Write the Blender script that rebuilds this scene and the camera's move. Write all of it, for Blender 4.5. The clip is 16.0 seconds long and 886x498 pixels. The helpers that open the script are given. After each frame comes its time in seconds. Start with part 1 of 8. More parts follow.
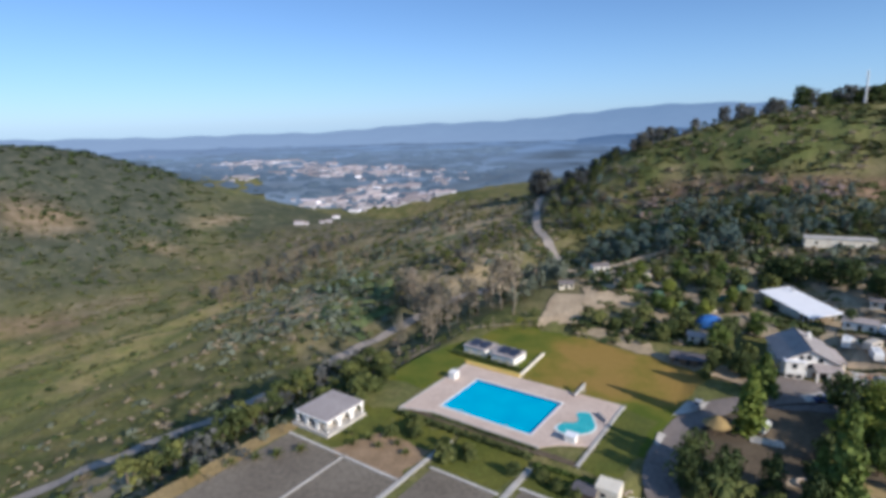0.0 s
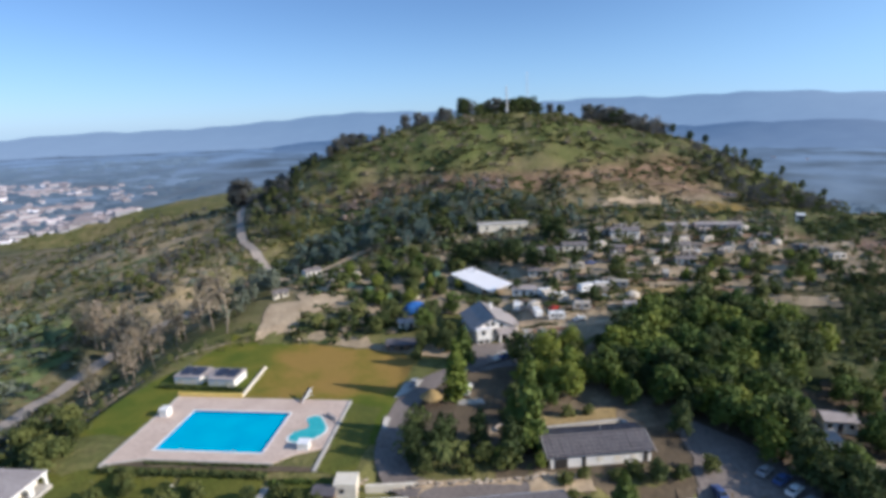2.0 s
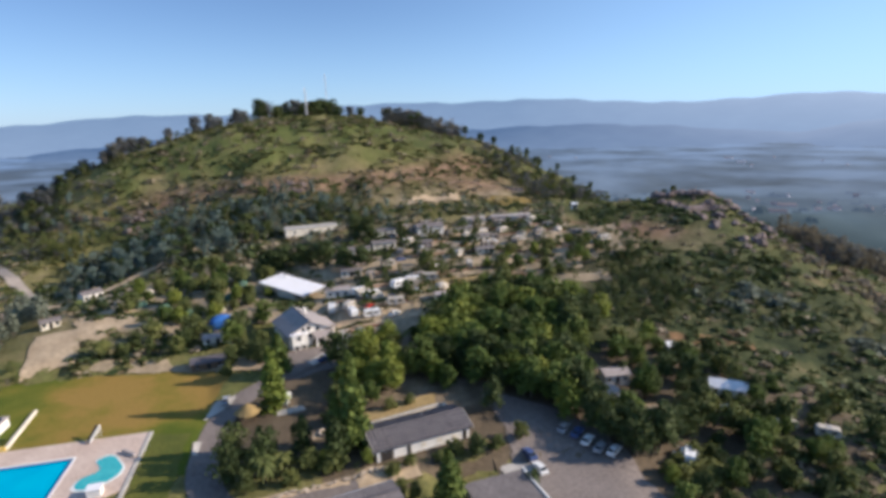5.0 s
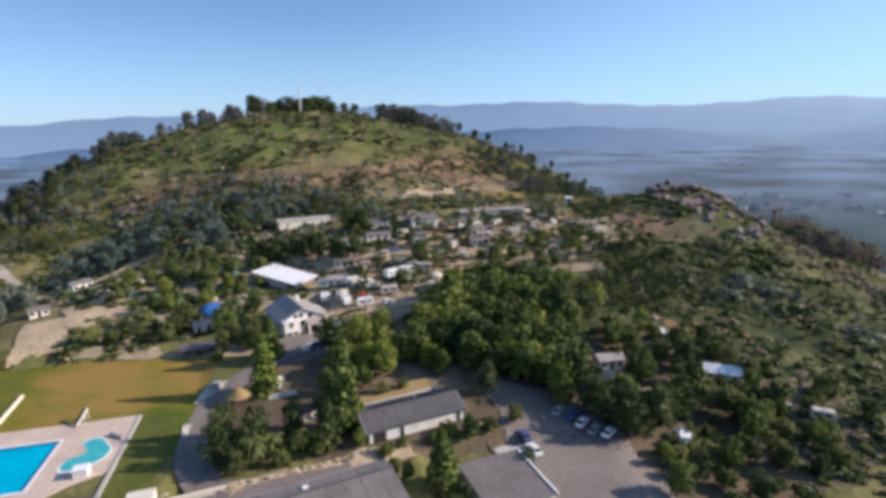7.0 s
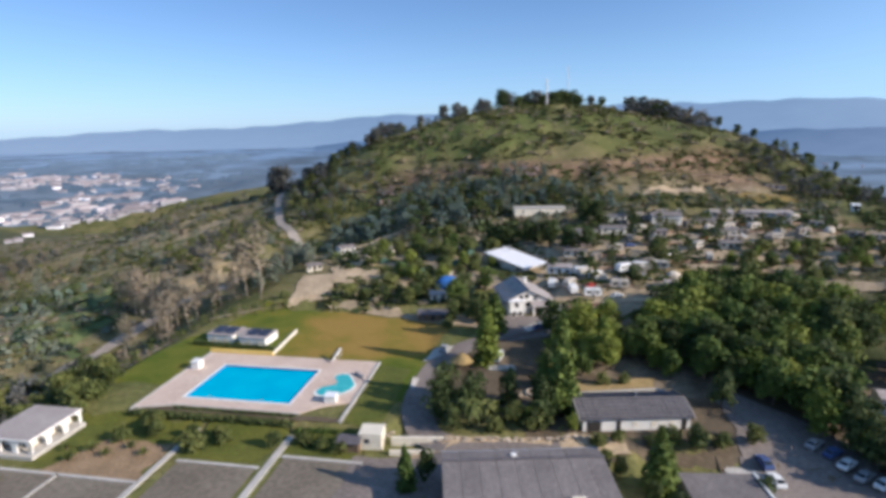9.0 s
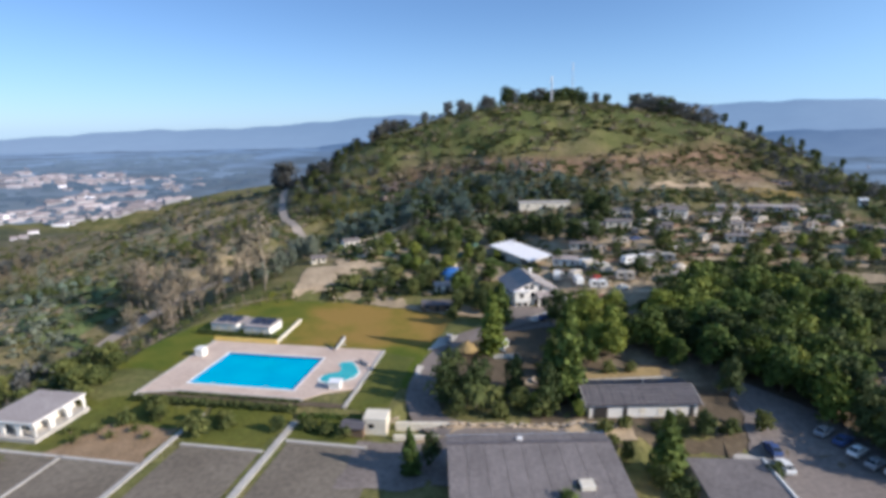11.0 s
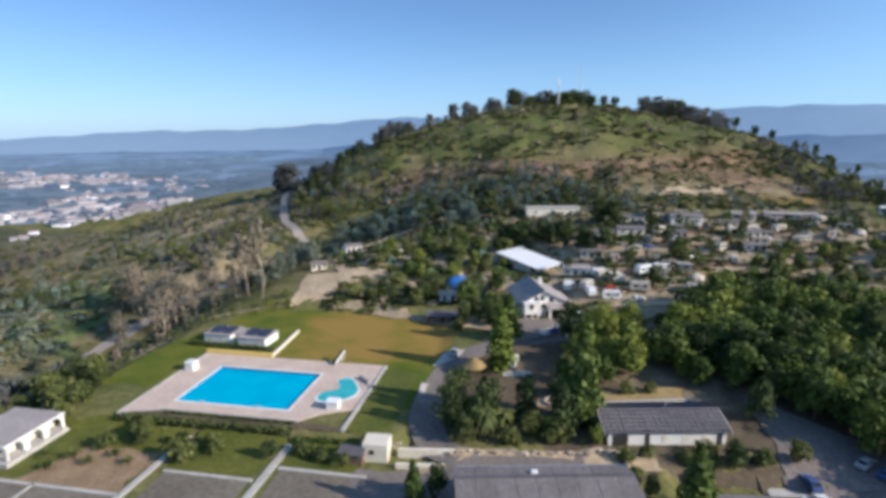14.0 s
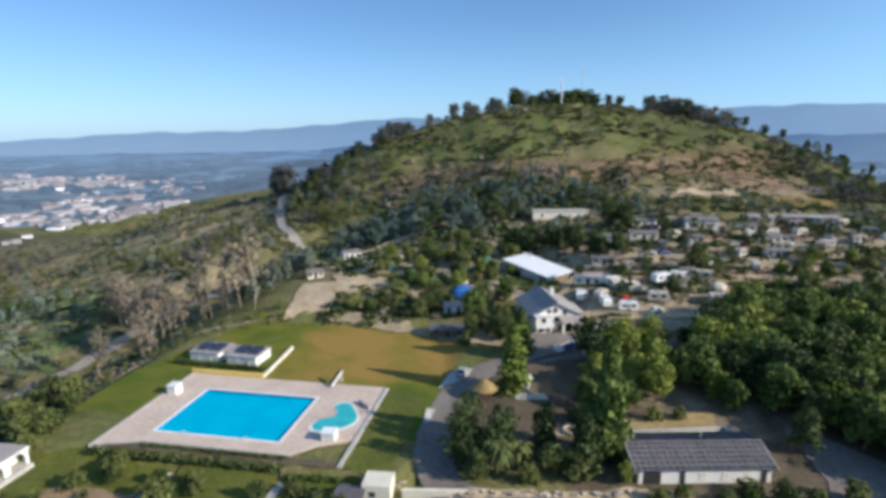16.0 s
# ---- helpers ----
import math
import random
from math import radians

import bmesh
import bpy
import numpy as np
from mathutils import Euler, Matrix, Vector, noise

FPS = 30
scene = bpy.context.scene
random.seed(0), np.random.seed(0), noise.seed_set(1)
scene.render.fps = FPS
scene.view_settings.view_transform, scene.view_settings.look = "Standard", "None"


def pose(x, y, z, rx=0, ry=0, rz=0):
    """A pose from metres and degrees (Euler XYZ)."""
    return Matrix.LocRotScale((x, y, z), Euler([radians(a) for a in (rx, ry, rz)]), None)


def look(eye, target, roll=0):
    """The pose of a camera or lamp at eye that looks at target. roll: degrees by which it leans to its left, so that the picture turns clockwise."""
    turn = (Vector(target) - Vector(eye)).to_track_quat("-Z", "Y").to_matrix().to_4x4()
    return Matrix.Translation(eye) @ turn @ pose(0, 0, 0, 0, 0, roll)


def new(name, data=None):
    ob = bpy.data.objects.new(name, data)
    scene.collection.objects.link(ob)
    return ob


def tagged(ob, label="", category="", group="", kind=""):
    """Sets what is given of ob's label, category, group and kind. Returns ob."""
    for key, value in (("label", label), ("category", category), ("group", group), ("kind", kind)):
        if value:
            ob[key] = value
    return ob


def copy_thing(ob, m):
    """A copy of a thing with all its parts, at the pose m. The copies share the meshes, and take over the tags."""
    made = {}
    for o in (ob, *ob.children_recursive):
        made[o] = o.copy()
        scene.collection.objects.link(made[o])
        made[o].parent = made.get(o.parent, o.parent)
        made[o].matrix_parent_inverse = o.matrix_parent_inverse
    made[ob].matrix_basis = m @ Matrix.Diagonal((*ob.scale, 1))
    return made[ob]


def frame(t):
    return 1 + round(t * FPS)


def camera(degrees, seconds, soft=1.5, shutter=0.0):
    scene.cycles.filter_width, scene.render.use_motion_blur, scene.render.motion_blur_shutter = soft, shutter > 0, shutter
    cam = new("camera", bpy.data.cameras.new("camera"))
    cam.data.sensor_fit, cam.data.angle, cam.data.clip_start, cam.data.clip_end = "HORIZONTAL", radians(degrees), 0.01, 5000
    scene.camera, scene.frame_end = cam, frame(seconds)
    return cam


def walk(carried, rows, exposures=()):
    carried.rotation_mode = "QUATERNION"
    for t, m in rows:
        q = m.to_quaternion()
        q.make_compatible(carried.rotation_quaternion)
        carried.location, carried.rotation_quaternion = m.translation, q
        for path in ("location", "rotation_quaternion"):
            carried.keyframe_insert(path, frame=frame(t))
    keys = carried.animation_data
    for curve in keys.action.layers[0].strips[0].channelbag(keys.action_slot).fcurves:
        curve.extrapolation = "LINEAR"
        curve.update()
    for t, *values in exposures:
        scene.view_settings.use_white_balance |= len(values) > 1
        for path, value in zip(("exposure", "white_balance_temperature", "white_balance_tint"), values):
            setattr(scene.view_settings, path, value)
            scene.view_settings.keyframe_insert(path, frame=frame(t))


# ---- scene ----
cam = camera(76.3, 16.0, soft=4.0)

PATH = [
    (0, (0.402, -3.046, 68.465), (-0.108, -1.164, 68.021), -1.5),
    (0.5, (0.168, -3.306, 67.92), (-0.201, -1.39, 67.481), -1.3),
    (1, (0.171, -3.412, 67.844), (0.069, -1.463, 67.406), -1.4),
    (1.5, (0.061, -3.414, 68.124), (0.265, -1.474, 67.679), -1.5),
    (2, (0.222, -3.514, 68.031), (0.709, -1.626, 67.586), -1.6),
    (2.5, (0.132, -3.542, 68.096), (0.883, -1.744, 67.646), -1.6),
    (3, (0.188, -3.357, 67.864), (1.195, -1.688, 67.414), -1.6),
    (3.5, (0.049, -3.262, 67.433), (1.125, -1.636, 66.988), -1.5),
    (4, (0.177, -3.302, 67.495), (1.26, -1.681, 67.047), -1.5),
    (6.5, (0.184, -3.244, 62.539), (1.29, -1.636, 62.099), -1.2),
    (7, (0.168, -3.27, 61.409), (1.277, -1.664, 60.972), -1.2),
    (7.5, (0.338, -3.409, 60.328), (1.329, -1.728, 59.892), -1.2),
    (8, (0.279, -3.325, 59.3), (0.934, -1.486, 58.868), -1.0),
    (8.5, (0.306, -3.387, 58.268), (0.681, -1.47, 57.838), -0.7),
    (9, (0.378, -3.348, 57.288), (0.745, -1.429, 56.86), -0.7),
    (11.5, (-0.06, -3.101, 53.809), (0.291, -1.178, 53.387), -0.5),
    (12, (0.078, -2.231, 53.822), (0.428, -0.307, 53.403), -0.4),
    (12.5, (0.155, -0.916, 53.839), (0.506, 1.009, 53.422), -0.4),
    (13, (0.293, 0.908, 53.866), (0.642, 2.832, 53.45), -0.3),
    (13.5, (0.487, 2.965, 53.795), (0.835, 4.891, 53.38), -0.3),
    (14, (0.698, 5.21, 53.797), (1.043, 7.135, 53.382), -0.2),
    (14.5, (0.782, 7.698, 53.754), (1.127, 9.624, 53.338), -0.2),
    (15, (0.983, 10.553, 53.686), (1.325, 12.479, 53.27), -0.2),
    (15.5, (1.091, 13.461, 53.744), (1.431, 15.387, 53.325), -0.1),
    (16, (1.228, 16.573, 53.656), (1.576, 18.498, 53.243), -0.4),
]
walk(cam, [(t, look(eye, target, roll)) for t, eye, target, roll in PATH], [(0, 0.34, 5380, 14), (1, 0.31, 5370, 14), (2, 0.43, 5420, 14), (3.5, 0.51, 5650, 15), (6.5, 0.53, 5780, 17), (8, 0.53, 5650, 16), (12.5, 0.49, 5450, 14), (14.5, 0.49, 5430, 12), (16, 0.50, 5430, 9)])

# ---- daylight: clear evening sky, low sun from the right ----
SUN_AZ, SUN_EL = -31.0, 25.5
world = bpy.data.worlds.new("sky")
scene.world = world
world.use_nodes = True
wn = world.node_tree.nodes
sky = wn.new("ShaderNodeTexSky")
sky.sky_type, sky.sun_disc = "NISHITA", False
sky.sun_elevation, sky.sun_rotation = radians(SUN_EL), radians(90 - SUN_AZ)
sky.altitude, sky.air_density, sky.dust_density, sky.ozone_density = 1350, 1.0, 0.9, 3.8
# valley haze: a pale veil that thickens towards the horizon and towards the sun
wl = world.node_tree.links
way = wn.new("ShaderNodeTexCoord").outputs["Generated"]
height = wn.new("ShaderNodeSeparateXYZ")
wl.new(way, height.inputs[0])
low_air = wn.new("ShaderNodeMapRange")
low_air.interpolation_type = "SMOOTHSTEP"
low_air.inputs[1].default_value, low_air.inputs[2].default_value, low_air.inputs[3].default_value, low_air.inputs[4].default_value = -0.02, 0.20, 0.40, 0.10
wl.new(height.outputs["Z"], low_air.inputs[0])
to_sun = wn.new("ShaderNodeVectorMath")
to_sun.operation = "DOT_PRODUCT"
to_sun.inputs[1].default_value = (math.cos(radians(SUN_AZ)), math.sin(radians(SUN_AZ)), 0)
wl.new(way, to_sun.inputs[0])
glow = wn.new("ShaderNodeMapRange")
glow.interpolation_type = "SMOOTHSTEP"
glow.inputs[1].default_value, glow.inputs[2].default_value, glow.inputs[3].default_value, glow.inputs[4].default_value = -0.2, 0.8, 0.0, 0.40
wl.new(to_sun.outputs["Value"], glow.inputs[0])
veil = wn.new("ShaderNodeMath")
wl.new(low_air.outputs[0], veil.inputs[0])
wl.new(glow.outputs[0], veil.inputs[1])
haze = wn.new("ShaderNodeMixRGB")
haze.inputs[2].default_value = (4.5, 7.1, 9.3, 1)
wl.new(veil.outputs[0], haze.inputs[0])
wl.new(sky.outputs[0], haze.inputs[1])
world.node_tree.links.new(haze.outputs[0], wn["Background"].inputs[0])
wn["Background"].inputs[1].default_value = 0.083
sun_lamp = bpy.data.lights.new("sun", "SUN")
sun_lamp.energy, sun_lamp.angle, sun_lamp.color = 5.0, radians(0.6), (1.0, 0.82, 0.58)
sun = new("sun", sun_lamp)
sd = Vector((math.cos(radians(SUN_AZ)) * math.cos(radians(SUN_EL)), math.sin(radians(SUN_AZ)) * math.cos(radians(SUN_EL)), math.sin(radians(SUN_EL))))
sun.matrix_world = look(sd * 400, (0, 0, 0))

# ---- materials ----
def node_mat(name):
    m = bpy.data.materials.new(name)
    m.use_nodes = True
    return m, m.node_tree.nodes, m.node_tree.links, m.node_tree.nodes["Principled BSDF"]


def ramp(nodes, stops):
    r = nodes.new("ShaderNodeValToRGB")
    while len(r.color_ramp.elements) < len(stops):
        r.color_ramp.elements.new(0.5)
    for e, (p, c) in zip(r.color_ramp.elements, stops):
        e.position, e.color = p, (*c, 1)
    return r


def surface(name, a, b, scale=1.0, rough=0.8, bump=0.2, fine=None, vary=0.0, metal=0.0, space="world", spread=0.22):
    """Two colours mixed by a coarse noise, a finer one on top, and relief from the finer one."""
    m, n, l, p = node_mat(name)
    if space == "world":
        co = n.new("ShaderNodeNewGeometry").outputs["Position"]
    else:
        co = n.new("ShaderNodeTexCoord").outputs["Object"]
    big = n.new("ShaderNodeTexNoise")
    big.inputs["Scale"].default_value, big.inputs["Detail"].default_value = scale, 5
    l.new(co, big.inputs["Vector"])
    small = n.new("ShaderNodeTexNoise")
    small.inputs["Scale"].default_value, small.inputs["Detail"].default_value = fine or scale * 9, 4
    l.new(co, small.inputs["Vector"])
    r = ramp(n, [(0.5 - spread, a), (0.5 + spread, b)])
    l.new(big.outputs[0], r.inputs[0])
    mix = n.new("ShaderNodeMixRGB")
    mix.blend_type = "OVERLAY"
    mix.inputs[0].default_value = 0.55
    l.new(r.outputs[0], mix.inputs[1])
    l.new(small.outputs[0], mix.inputs[2])
    out = mix.outputs[0]
    if vary:
        info = n.new("ShaderNodeObjectInfo")
        hsv = n.new("ShaderNodeHueSaturation")
        mr = n.new("ShaderNodeMapRange")
        mr.inputs[3].default_value, mr.inputs[4].default_value = 1 - vary, 1 + vary
        l.new(info.outputs["Random"], mr.inputs[0])
        l.new(mr.outputs[0], hsv.inputs["Value"])
        l.new(out, hsv.inputs["Color"])
        out = hsv.outputs[0]
    l.new(out, p.inputs["Base Color"])
    p.inputs["Roughness"].default_value, p.inputs["Metallic"].default_value = rough, metal
    p.inputs["Specular IOR Level"].default_value = 0.3
    if bump:
        bn = n.new("ShaderNodeBump")
        bn.inputs["Strength"].default_value, bn.inputs["Distance"].default_value = bump, 0.3
        l.new(small.outputs[0], bn.inputs["Height"])
        l.new(bn.outputs[0], p.inputs["Normal"])
    return m


def leaf(name, dark, light, hue=0.014, clump=0.12):
    """Leaves: each spray its own tone, patches of tone through the crown, light shining through a little."""
    m, n, l, p = node_mat(name)
    geo = n.new("ShaderNodeNewGeometry")
    info = n.new("ShaderNodeObjectInfo")
    nz = n.new("ShaderNodeTexNoise")
    nz.inputs["Scale"].default_value, nz.inputs["Detail"].default_value = clump, 3
    l.new(geo.outputs["Position"], nz.inputs["Vector"])
    mean = n.new("ShaderNodeMath")
    mean.operation = "MULTIPLY_ADD"
    mean.inputs[1].default_value, mean.inputs[2].default_value = 0.5, -0.02
    l.new(geo.outputs["Random Per Island"], mean.inputs[0])
    add = n.new("ShaderNodeMath")
    add.operation = "MULTIPLY_ADD"
    add.inputs[1].default_value = 0.62
    l.new(nz.outputs[0], add.inputs[0])
    l.new(mean.outputs[0], add.inputs[2])
    r = ramp(n, [(0.2, dark), (0.78, light)])
    l.new(add.outputs[0], r.inputs[0])
    hsv = n.new("ShaderNodeHueSaturation")
    mr = n.new("ShaderNodeMapRange")
    mr.inputs[3].default_value, mr.inputs[4].default_value = 0.5 - hue, 0.5 + hue
    l.new(info.outputs["Random"], mr.inputs[0])
    l.new(mr.outputs[0], hsv.inputs["Hue"])
    mv = n.new("ShaderNodeMapRange")
    mv.inputs[3].default_value, mv.inputs[4].default_value = 1.2, 0.78
    l.new(info.outputs["Random"], mv.inputs[0])
    l.new(mv.outputs[0], hsv.inputs["Value"])
    l.new(r.outputs[0], hsv.inputs["Color"])
    l.new(hsv.outputs[0], p.inputs["Base Color"])
    p.inputs["Roughness"].default_value, p.inputs["Specular IOR Level"].default_value = 0.7, 0.2
    tr = n.new("ShaderNodeBsdfTranslucent")
    l.new(hsv.outputs[0], tr.inputs["Color"])
    mx = n.new("ShaderNodeMixShader")
    mx.inputs[0].default_value = 0.25
    l.new(p.outputs[0], mx.inputs[1])
    l.new(tr.outputs[0], mx.inputs[2])
    l.new(mx.outputs[0], n["Material Output"].inputs["Surface"])
    return m


def haze_glow_mat(name, base, near, far, d0, d1, sunward=0.0, patch=0.0, close=None, west=0.0):
    """Far land: dull colours with haze painted on as glow that grows with distance, towards the sun and over the
    western valley.
    """
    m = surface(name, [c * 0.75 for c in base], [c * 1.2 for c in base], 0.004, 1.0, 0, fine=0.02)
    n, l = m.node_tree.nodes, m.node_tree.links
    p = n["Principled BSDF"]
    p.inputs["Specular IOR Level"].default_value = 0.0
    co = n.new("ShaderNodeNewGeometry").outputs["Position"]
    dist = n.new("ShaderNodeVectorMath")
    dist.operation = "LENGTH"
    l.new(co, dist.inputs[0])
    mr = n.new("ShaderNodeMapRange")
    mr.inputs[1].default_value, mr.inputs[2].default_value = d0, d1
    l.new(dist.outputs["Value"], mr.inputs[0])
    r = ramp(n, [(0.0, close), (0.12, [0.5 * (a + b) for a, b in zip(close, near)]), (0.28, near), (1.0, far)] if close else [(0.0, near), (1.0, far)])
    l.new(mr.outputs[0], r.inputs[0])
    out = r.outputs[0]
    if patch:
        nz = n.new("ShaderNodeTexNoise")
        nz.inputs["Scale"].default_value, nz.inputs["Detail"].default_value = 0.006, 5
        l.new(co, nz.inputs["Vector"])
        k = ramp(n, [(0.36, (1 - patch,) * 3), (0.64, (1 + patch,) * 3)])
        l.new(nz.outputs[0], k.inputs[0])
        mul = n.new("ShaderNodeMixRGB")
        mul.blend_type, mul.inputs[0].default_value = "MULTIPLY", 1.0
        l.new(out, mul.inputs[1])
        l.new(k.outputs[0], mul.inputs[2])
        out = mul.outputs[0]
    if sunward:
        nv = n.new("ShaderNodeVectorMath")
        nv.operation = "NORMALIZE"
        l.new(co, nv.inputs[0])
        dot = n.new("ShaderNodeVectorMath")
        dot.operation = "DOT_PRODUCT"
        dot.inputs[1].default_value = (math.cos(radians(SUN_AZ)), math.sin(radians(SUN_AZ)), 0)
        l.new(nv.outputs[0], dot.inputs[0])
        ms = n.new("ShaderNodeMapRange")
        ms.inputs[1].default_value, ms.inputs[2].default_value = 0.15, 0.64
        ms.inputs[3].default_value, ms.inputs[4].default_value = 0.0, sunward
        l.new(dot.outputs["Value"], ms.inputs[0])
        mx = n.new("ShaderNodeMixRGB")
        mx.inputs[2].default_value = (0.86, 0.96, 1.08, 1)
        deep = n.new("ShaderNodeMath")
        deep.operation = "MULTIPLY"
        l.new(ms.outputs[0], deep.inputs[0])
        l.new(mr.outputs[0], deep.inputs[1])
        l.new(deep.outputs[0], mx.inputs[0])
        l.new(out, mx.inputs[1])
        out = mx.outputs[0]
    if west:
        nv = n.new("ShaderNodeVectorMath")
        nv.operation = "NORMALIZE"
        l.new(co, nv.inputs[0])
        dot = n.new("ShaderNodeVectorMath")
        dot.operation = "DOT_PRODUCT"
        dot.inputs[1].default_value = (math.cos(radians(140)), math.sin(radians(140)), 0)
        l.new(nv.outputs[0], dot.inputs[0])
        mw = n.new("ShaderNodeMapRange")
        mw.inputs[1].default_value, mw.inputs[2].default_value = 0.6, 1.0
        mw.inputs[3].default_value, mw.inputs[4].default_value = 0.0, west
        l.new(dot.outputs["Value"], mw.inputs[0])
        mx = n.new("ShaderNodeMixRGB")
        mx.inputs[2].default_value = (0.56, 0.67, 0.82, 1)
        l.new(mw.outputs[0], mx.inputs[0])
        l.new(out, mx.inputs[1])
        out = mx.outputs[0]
    # the haze colour is emitted by the surface itself
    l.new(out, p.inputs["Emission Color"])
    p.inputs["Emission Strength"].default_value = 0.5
    return m


def ground_mat():
    """Scrubland: green scrub, olive grass, dry straw and bare granite sand by noise at several sizes."""
    m, n, l, p = node_mat("scrub_ground")
    co = n.new("ShaderNodeNewGeometry").outputs["Position"]

    def nz(scale, detail=5, rough=0.6):
        t = n.new("ShaderNodeTexNoise")
        t.inputs["Scale"].default_value, t.inputs["Detail"].default_value, t.inputs["Roughness"].default_value = scale, detail, rough
        l.new(co, t.inputs["Vector"])
        return t.outputs[0]
    low, broad, mid, hi = nz(0.012, 4), nz(0.028, 6, 0.62), nz(0.07, 6, 0.7), nz(0.6, 5, 0.7)
    ra = ramp(n, [(0.32, (0.065, 0.080, 0.026)), (0.46, (0.13, 0.135, 0.044)), (0.58, (0.22, 0.185, 0.08)), (0.74, (0.33, 0.25, 0.15))])
    rb = ramp(n, [(0.30, (0.055, 0.068, 0.025)), (0.5, (0.145, 0.148, 0.052)), (0.70, (0.30, 0.22, 0.12))])
    l.new(low, ra.inputs[0])
    l.new(mid, rb.inputs[0])
    mix = n.new("ShaderNodeMixRGB")
    mix.inputs[0].default_value = 0.5
    l.new(ra.outputs[0], mix.inputs[1])
    l.new(rb.outputs[0], mix.inputs[2])
    ov = n.new("ShaderNodeMixRGB")
    ov.blend_type, ov.inputs[0].default_value = "OVERLAY", 0.8
    last = mix.outputs[0]
    for zone, stops in (("green", [(0.36, (0.075, 0.104, 0.028)), (0.48, (0.130, 0.152, 0.044)), (0.57, (0.205, 0.190, 0.072)), (0.68, (0.30, 0.235, 0.12))]),
                        ("meadow", [(0.36, (0.140, 0.156, 0.044)), (0.48, (0.240, 0.230, 0.072)), (0.57, (0.33, 0.268, 0.108)), (0.68, (0.42, 0.318, 0.168))]),
                        # greyed ground colour that imitates haze over the far-left hill
                        ("haze_grey", [(0.34, (0.042, 0.050, 0.036)), (0.5, (0.070, 0.078, 0.055)), (0.68, (0.12, 0.118, 0.085))]),
                        ("wooded", [(0.34, (0.026, 0.037, 0.017)), (0.5, (0.054, 0.066, 0.028)), (0.60, (0.10, 0.10, 0.046)), (0.72, (0.20, 0.155, 0.09))]),
                        ("sandy", [(0.34, (0.13, 0.105, 0.055)), (0.5, (0.24, 0.19, 0.115)), (0.66, (0.36, 0.29, 0.205))]),
                        ("rusty", [(0.34, (0.125, 0.092, 0.052)), (0.48, (0.225, 0.140, 0.092)), (0.66, (0.36, 0.235, 0.170))])):
        at = n.new("ShaderNodeAttribute")
        at.attribute_name = zone
        rz = ramp(n, stops)
        l.new(broad if zone in ("green", "meadow") else mid, rz.inputs[0])
        mz = n.new("ShaderNodeMixRGB")
        l.new(at.outputs["Fac"], mz.inputs[0])
        l.new(last, mz.inputs[1])
        l.new(rz.outputs[0], mz.inputs[2])
        last = mz.outputs[0]
    l.new(last, ov.inputs[1])
    l.new(hi, ov.inputs[2])
    l.new(ov.outputs[0], p.inputs["Base Color"])
    p.inputs["Roughness"].default_value, p.inputs["Specular IOR Level"].default_value = 0.95, 0.1
    bn = n.new("ShaderNodeBump")
    bn.inputs["Strength"].default_value, bn.inputs["Distance"].default_value = 0.7, 0.8
    l.new(hi, bn.inputs["Height"])
    l.new(bn.outputs[0], p.inputs["Normal"])
    return m


def water_mat():
    m, n, l, p = node_mat("pool_water")
    co = n.new("ShaderNodeNewGeometry").outputs["Position"]
    t = n.new("ShaderNodeTexNoise")
    t.inputs["Scale"].default_value, t.inputs["Detail"].default_value = 0.16, 3
    l.new(co, t.inputs["Vector"])
    r = ramp(n, [(0.3, (0.0, 0.36, 0.57)), (0.7, (0.0, 0.43, 0.62))])
    l.new(t.outputs[0], r.inputs[0])
    l.new(r.outputs[0], p.inputs["Base Color"])
    p.inputs["Roughness"].default_value, p.inputs["IOR"].default_value = 0.08, 1.33
    w = n.new("ShaderNodeTexNoise")
    w.inputs["Scale"].default_value = 1.6
    l.new(co, w.inputs["Vector"])
    bn = n.new("ShaderNodeBump")
    bn.inputs["Strength"].default_value, bn.inputs["Distance"].default_value = 0.12, 0.1
    l.new(w.outputs[0], bn.inputs["Height"])
    l.new(bn.outputs[0], p.inputs["Normal"])
    return m


